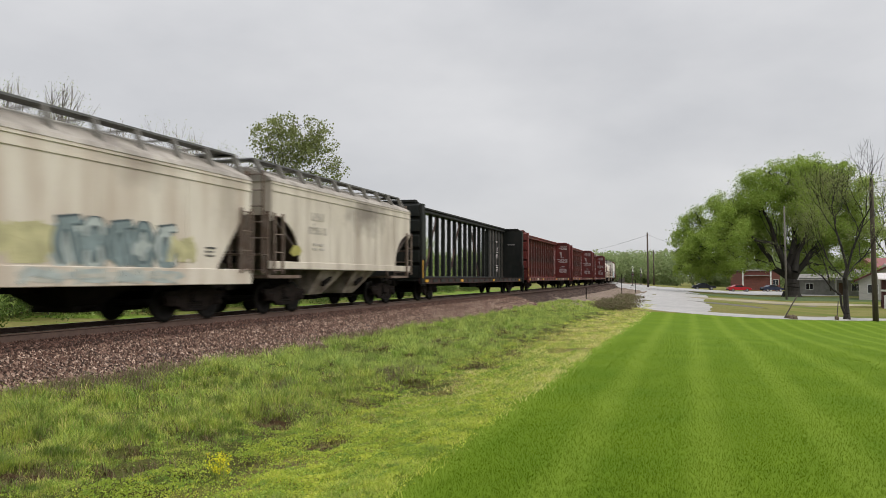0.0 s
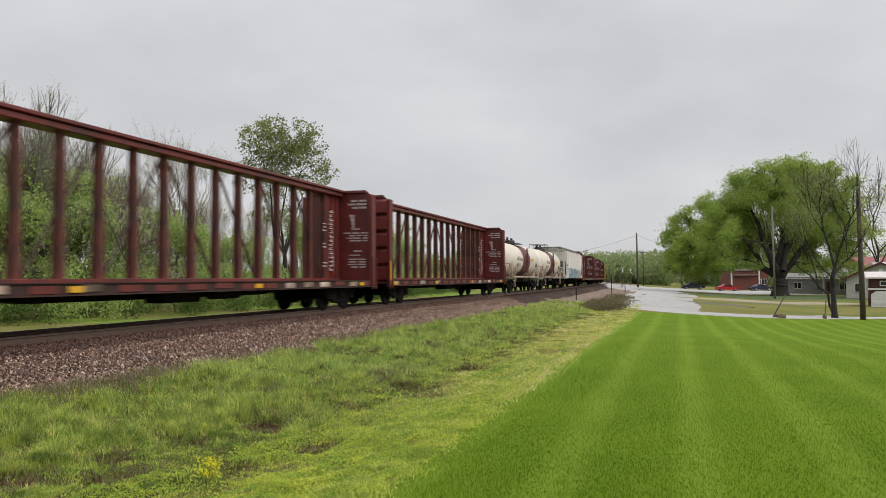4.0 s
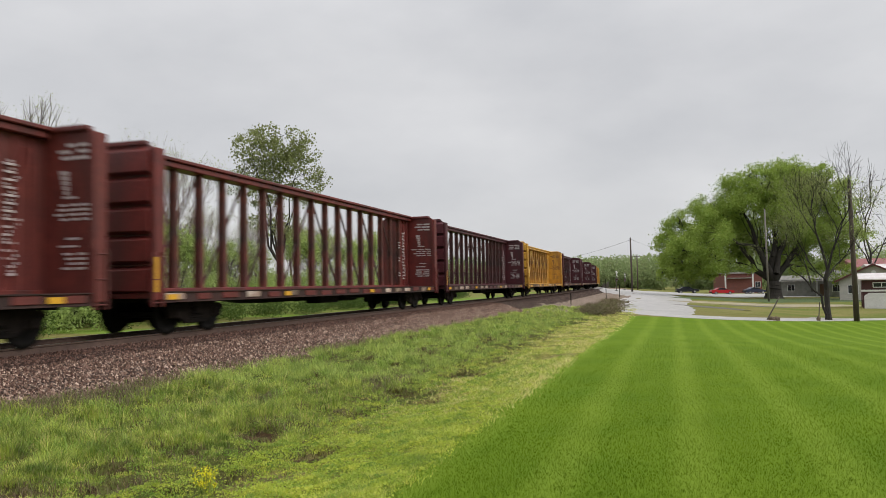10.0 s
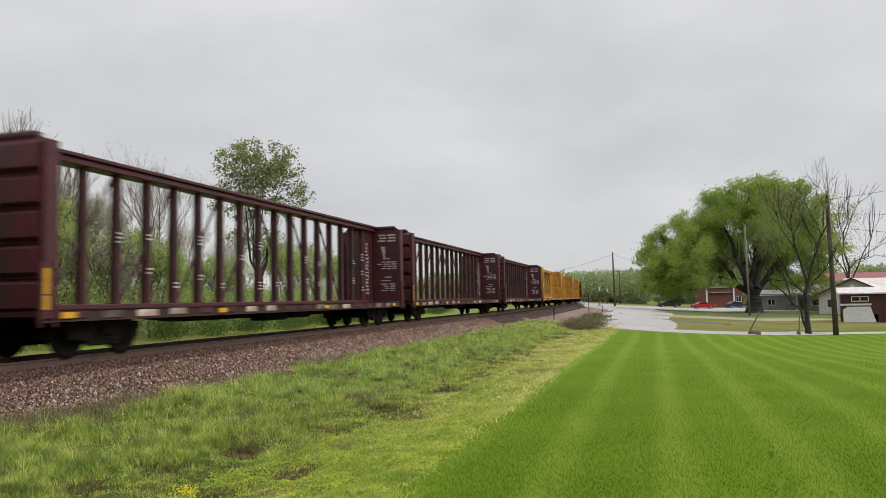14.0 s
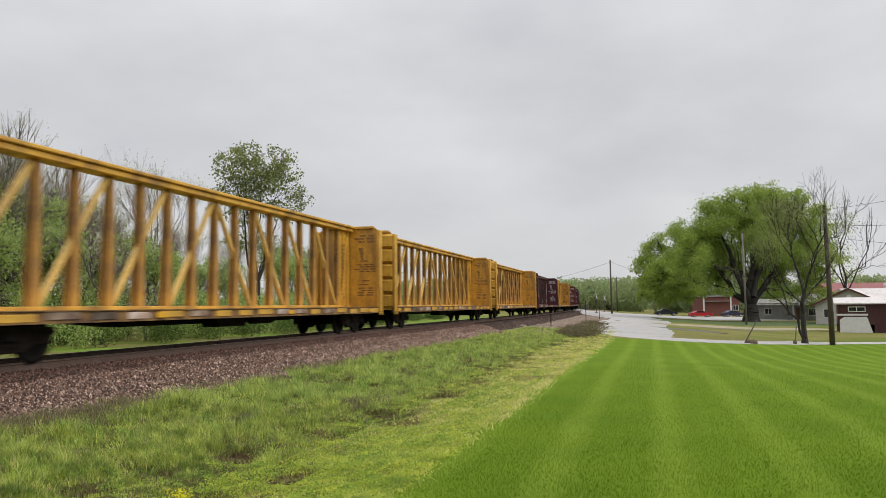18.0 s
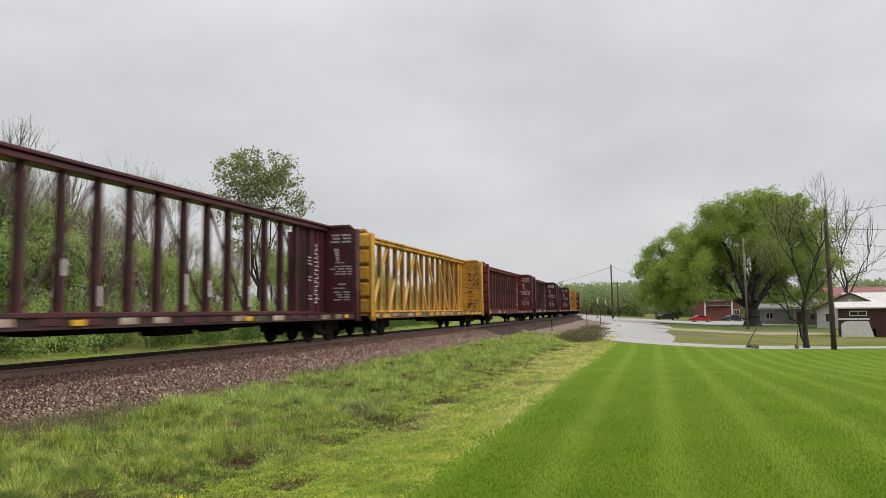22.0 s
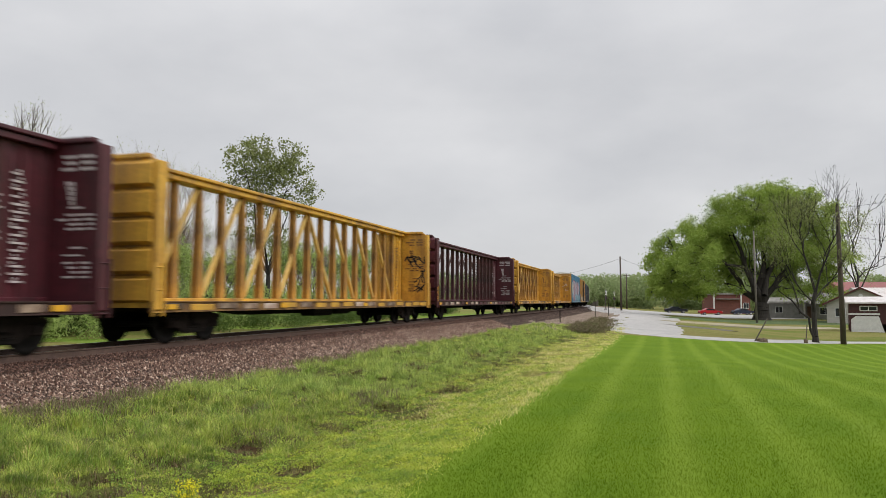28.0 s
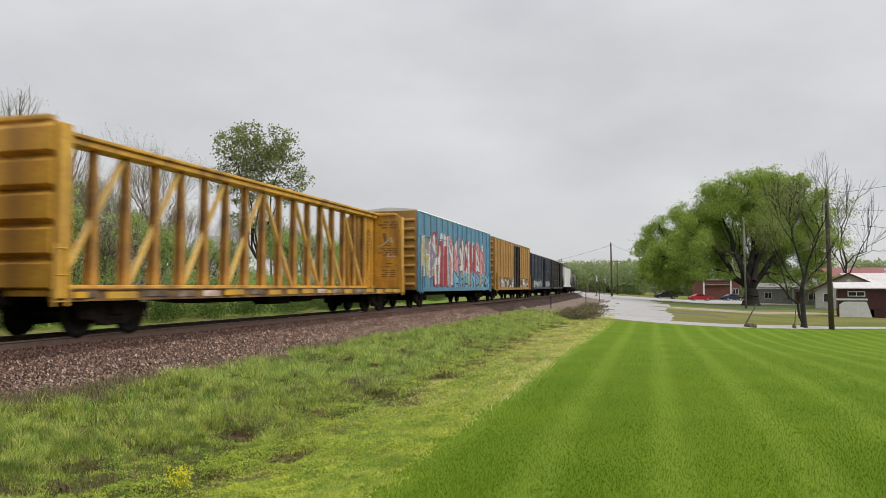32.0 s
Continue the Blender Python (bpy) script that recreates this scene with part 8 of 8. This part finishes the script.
def leaflets(name, label, s, u, lift, size, mat):
    """Small flat leaves of low herbs, joined."""
    p = su_arrays(s, u)
    p[:, 2] += lift
    out = []
    for k0, k1 in ((0.0, 9.0), (9.0, 14.0), (14.0, 99.0)):
        d = np.hypot(p[:, 0], p[:, 1])
        out.append(p[(d >= k0) & (d < k1)])
    for q, grow in zip(out, (1.0, 1.2, 1.6)):
        if len(q):
            tagged(new(name, quads_mesh(name, q, size * grow, grng, mat, flat=-0.2)), label, "herbs", kind="stuff")


# clover and creeping herbs: dense in the mat, scattered through the grass
M["clover"] = leaf_material("clover_leaves", [(0.245, 0.372, 0.058), (0.361, 0.488, 0.099), (0.465, 0.570, 0.128), (0.302, 0.431, 0.070)], 0.4, patches=(3.6, (0.55, 0.66, 0.62), (1.2, 1.1, 0.95)))
s, u, r, pt, ds, du = tufts(42000, 8, 4.1, 10.7, 0.09, r_max=22.0)
lump = lumps(s, u, 3.5, 2.0) + 0.7 * lumps(s, u, 9, 6.0)
k = (lump + 0.35 * np.clip(matted(s, u), -1, 1) > 0.02 + 0.15 * grng.normal(size=len(s))) & far_from_hollows(s, u, 0.9)
s, u, lump = s[k], u[k], lump[k]
leaflets("verge_clover", "low clover and creeping herbs in the verge", s, u, np.clip(0.03 + 0.07 * lump, 0.012, 0.10) * grng.uniform(0.5, 1.2, len(s)), 0.017, M["clover"])

# the bright low mat on the ditch's near slope
M["matleaf"] = leaf_material("yellow_green_mat_leaves", [(0.472, 0.551, 0.082), (0.556, 0.617, 0.103), (0.399, 0.496, 0.070), (0.605, 0.629, 0.133)], 0.45, patches=(2.6, (0.70, 0.80, 0.75), (1.1, 1.05, 1.0)))
s, u, r, pt, ds, du = tufts(46000, 8, 7.6, 10.9, 0.09, r_max=20.0)
ma = matted(s, u)
lump = lumps(s, u, 4.0, 9.0)
k = (s < 12 + 2 * grng.normal(size=len(s))) & (ma > 0.08 + 0.05 * grng.normal(size=len(s))) & (lump > -0.35 + 0.1 * grng.normal(size=len(s))) & far_from_hollows(s, u, 0.8)
s, u, lump = s[k], u[k], lump[k]
leaflets("verge_mat", "bright yellow-green mat of low herbs in the ditch", s, u, np.clip(0.035 + 0.06 * lump, 0.012, 0.08) * grng.uniform(0.5, 1.2, len(s)), 0.019, M["matleaf"])

s, u, r, pt, ds, du = tufts(46000, 28, 4.0, 9.9, 0.05, own=0.5)
way = np.arctan2(ds * math.cos(TRACK_A) - du * math.sin(TRACK_A), ds * math.sin(TRACK_A) + du * math.cos(TRACK_A))
k = (matted(s, u) < 0.10 * grng.normal(size=len(s))) & (weedy(s, u) - 0.02 * np.clip(s - 14, 0, 40) < 0.26 + 0.2 * grng.normal(size=len(s)))
s, u, r, pt, way = s[k], u[k], r[k], pt[k], way[k]
hum = lumps(s * 0.75, u, 2.0, 8.0)
tuft = lumps(s, u, 5.5, 3.0)
k = (hum + 0.8 * tuft > -0.16 + 0.12 * grng.normal(size=len(s))) & far_from_hollows(s, u, 0.9)
s, u, r, pt, hum, tuft, way = (q[k] for q in (s, u, r, pt, hum, tuft, way))
tall = low_by_hollows(s, u) * np.clip(0.105 + 0.09 * pt + 0.19 * hum + 0.12 * tuft, 0.03, 0.30) * np.clip(0.75 - 0.9 * matted(s, u) * np.clip(s / 14, 0.5, 1), 0.3, 1.0)
near = r < 15
blades("verge_grass", "tall green unmown grass beside the railway", s[near], u[near], tall[near], 0.0024 + 0.00042 * r[near], 0.95, M["roughblade"], grng, out=way[near])
blades("verge_grass", "unmown grass further along the railway", s[~near], u[~near], tall[~near], 0.003 + 0.0006 * r[~near], 0.8, M["farblade"], grng, curl=False, out=way[~near])
s, u, r, pt, ds, du = tufts(42000, 12, 8.8, 11.0, 0.10)
k = (s > 9 + 4 * grng.random(len(s))) & (np.array([noise.noise((a * 0.45, b * 1.3, 1.0)) for a, b in zip(s, u)]) + 0.25 * grng.normal(size=len(s)) > -0.26)
blades("dry_grass", "yellowed matted grass along the lawn's edge", s[k], u[k], 0.06, 0.004 + 0.0007 * r[k], 1.5, M["dryblade"], grng, curl=False)
s, u, r, pt, ds, du = tufts(36000, 12, 3.5, 8.4, 0.10)
k = (weedy(s, u) - 0.02 * np.clip(s - 14, 0, 40) > 0.22 + 0.2 * grng.normal(size=len(s)))
blades("dead_weeds", "purplish brown dead weeds along the ballast's foot", s[k], u[k], 0.15, 0.0028 + 0.0005 * r[k], 0.9, M["weedblade"], grng)


def clumps(count, per, u0, u1, spread_r, r_max):
    """Single bunches far enough apart to be told from one another."""
    ts, tu, tr = fan(grng, count, 4.6, r_max, -0.66, 0.4)
    k = (tu > u0) & (tu < u1) & (ts < 45)
    ts, tu, tr = ts[k], tu[k], tr[k]
    ds, du = grng.normal(size=(2, len(ts) * per)) * spread_r
    out = np.arctan2(ds * math.cos(TRACK_A) - du * math.sin(TRACK_A), ds * math.sin(TRACK_A) + du * math.cos(TRACK_A))
    return np.repeat(ts, per) + ds, np.repeat(tu, per) + du, np.repeat(tr, per), np.repeat(grng.uniform(0.5, 1.0, len(ts)), per), out


M["tussock"] = leaf_material("dark_tussock_blades", [(0.180, 0.288, 0.048), (0.264, 0.396, 0.070), (0.372, 0.492, 0.108), (0.216, 0.324, 0.054)], 0.35)
s, u, r, big, way = clumps(800, 46, 4.6, 7.6, 0.06, 34.0)
blades("tussock_grass", "dark green tussocks standing out of the verge", s, u, 0.25 * big * low_by_hollows(s, u), 0.0026 + 0.0005 * r, 1.05, M["tussock"], grng, out=way)
s, u, r, big, way = clumps(2300, 30, 4.3, 9.4, 0.07, 30.0)
blades("dead_tufts", "brown dead tufts scattered through the verge", s, u, 0.12 * big * low_by_hollows(s, u), 0.003 + 0.0005 * r, 1.4, M["brownblade"], grng, out=way)
s, u, r, pt, ds, du = tufts(9000, 14, 7.2, 9.4, 0.07, r_max=17.0)
ma = matted(s, u)
k = (np.abs(ma - 0.06) < 0.10) & (lumps(s, u, 1.5, 12.0) > -0.05 + 0.1 * grng.normal(size=len(s)))
blades("bank_litter", "dark dead litter under the ditch's grassy bank", s[k], u[k], 0.05, 0.006, 1.6, M["brownblade"], grng, curl=False)
hs, hu, hr = [], [], []
for hx, hy, r0 in HOLLOWS:
    a, b = su(hx, hy)
    n = int(1000 * r0)
    t = grng.uniform(0, 2 * math.pi, n)
    f = r0 * grng.uniform(0.55, 1.25, n)
    hs.append(a + f * np.cos(t))
    hu.append(b + 0.8 * f * np.sin(t))
hs, hu = np.concatenate(hs), np.concatenate(hu)
blades("hollow_grass", "dead brown grass hanging over the wet hollows", hs, hu, 0.085, 0.007, 1.3, M["brownblade"], grng)


def stones(n, s0, s1, u0, u1, seed, mat, label):
    """Ballast stones, joined."""
    rng = np.random.default_rng(seed)
    s = s0 + (s1 - s0) * rng.random(n) ** 1.6
    u = rng.uniform(u0, u1, n)
    k = (u < 3.7) | (rng.random(n) < 1.6 * (4.2 - u) + 0.05)
    s, u = s[k], u[k]
    n = len(s)
    p = su_arrays(s, u)
    r = 0.015 + 0.016 * rng.random(n) + 0.00055 * s
    base = np.array([(1, 0, -0.35), (-1, 0, -0.35), (0, 1, -0.35), (0, -1, -0.35), (0, 0, 1), (0, 0, -1)], float)
    tri = np.array([(0, 2, 4), (2, 1, 4), (1, 3, 4), (3, 0, 4)])    # the under side lies in the bed
    a = rng.uniform(0, 2 * math.pi, n)
    v = base[None] * (r[:, None] * rng.uniform(0.55, 1.25, (n, 3)))[:, None, :]
    v += rng.normal(size=v.shape) * r[:, None, None] * 0.18
    c, q = np.cos(a)[:, None], np.sin(a)[:, None]
    x, y = v[:, :, 0] * c - v[:, :, 1] * q, v[:, :, 0] * q + v[:, :, 1] * c
    t = rng.uniform(-0.6, 0.6, n)[:, None]
    v = np.stack([x, y * np.cos(t) - v[:, :, 2] * np.sin(t), y * np.sin(t) + v[:, :, 2] * np.cos(t)], 2) + p[:, None, :]
    f = (tri[None] + 6 * np.arange(n)[:, None, None]).reshape(-1, 3)
    me = bpy.data.meshes.new("ballast_stones")
    me.vertices.add(6 * n)
    me.vertices.foreach_set("co", v.ravel())
    me.loops.add(3 * len(f))
    me.loops.foreach_set("vertex_index", f.astype(np.int32).ravel())
    me.polygons.add(len(f))
    me.polygons.foreach_set("loop_start", np.arange(0, 3 * len(f), 3, dtype=np.int32))
    me.update(calc_edges=True)
    me.materials.append(mat)
    return tagged(new("ballast_stones", me), label, "stones", kind="stuff")


M["stone"] = leaf_material("crushed_ballast_stone", [(0.036, 0.018, 0.012), (0.110, 0.060, 0.042), (0.310, 0.205, 0.155), (0.046, 0.024, 0.016), (0.560, 0.420, 0.330), (0.075, 0.040, 0.028), (0.200, 0.125, 0.092)], 0.0, 0.9)
M["ruststone"] = leaf_material("rust_stained_ballast_stone", [(0.020, 0.011, 0.008), (0.070, 0.036, 0.026), (0.140, 0.078, 0.058), (0.030, 0.016, 0.012), (0.260, 0.165, 0.130)], 0.0, 0.9)
stones(46000, 3.0, 50.0, 2.2, 4.3, 81, M["stone"], "crushed pinkish-grey ballast stones on the railway bed")
stones(28000, 3.0, 50.0, 0.85, 2.9, 82, M["ruststone"], "dark rust-stained ballast stones beside the rail")


def stone_patch(px, d, n, seed):
    """A few loose stones among the grass."""
    rng = random.Random(seed)
    for k in range(n):
        x, y = from_view(px + rng.gauss(0, 28), d + rng.gauss(0, 0.25))
        r = rng.uniform(0.03, 0.07)
        g = Geo()
        prof = [(-0.5 * r, 0.3 * r), (-0.2 * r, 0.9 * r), (0.25 * r, 0.8 * r), (0.5 * r, 0.3 * r)]
        g.lathe(prof, "z", 7)
        g.v = [(a * rng.uniform(0.75, 1.3), b * rng.uniform(0.75, 1.3), c) for a, b, c in g.v]
        st = part("stone", g, M["loose"], at=pose(x, y, ground_z(x, y) + bump(x, y, su(x, y)[1]) + 0.25 * r + 0.02, rz=rng.uniform(0, 360)))
        tagged(st, "loose pale pinkish stone lying in the verge", "stone", "loose stones in the verge")


M["loose"] = material("pale_pink_stone", (0.36, 0.27, 0.22), (0.24, 0.18, 0.15), 9.0, 0.9, bump_h=0.01, bump_s=30, per_object=0.4)
stone_patch(45, 5.4, 26, 3)


def flower_clump(px, d, label):
    f = thing("mustard_plant", place(px, d), label, "flower")
    rng = np.random.default_rng(91)
    g, heads = Geo(), []
    for i in range(34):
        a, rr = rng.uniform(0, 6.28), rng.uniform(0, 0.085)
        q = (rr * math.cos(a) * 1.5, rr * math.sin(a) * 1.5, rng.uniform(0.10, 0.27))
        g.tube((rr * math.cos(a) * 0.5, rr * math.sin(a) * 0.5, -0.05), q, 0.004, 0.003, 4, cap=False)
        heads.append(q)
    part("stem", g, M["roughblade"], f)
    c = np.repeat(np.array(heads), 12, axis=0) + rng.normal(size=(34 * 12, 3)) * (0.016, 0.016, 0.02)
    part("blossom", quads_mesh("blossom", c, 0.0145, rng, M["petal"]), None, f, "bright yellow petals")


flower_clump(394, 7.3, "clump of bright yellow mustard flowers in the verge")

# ---- motion of the train ----
# metres by which the unsteady pull carries the train ahead of its even run, second by second
SURGE = {1: 0.25, 3: 0.55, 4: 0.3, 7: 0.2, 8: 0.3, 9: -0.1, 11: -0.15, 12: 0.25, 13: 0.07, 14: 0.38, 15: 0.45, 16: 0.5, 17: 0.5, 18: 0.1, 19: 0.3, 20: 0.5, 21: 0.6, 22: 0.45,
         24: 0.5, 25: 0.1, 29: 0.5, 31: 0.55}


def motions():
    for car, mid in CARS:
        rows = []
        for k in range(33):
            x, y, h = track(mid - gone(k) - SURGE.get(k, 0.0))
            rows.append((k, pose(x, y, RAIL_Z, rz=90 - math.degrees(h))))
        walk(car, rows)


motions()
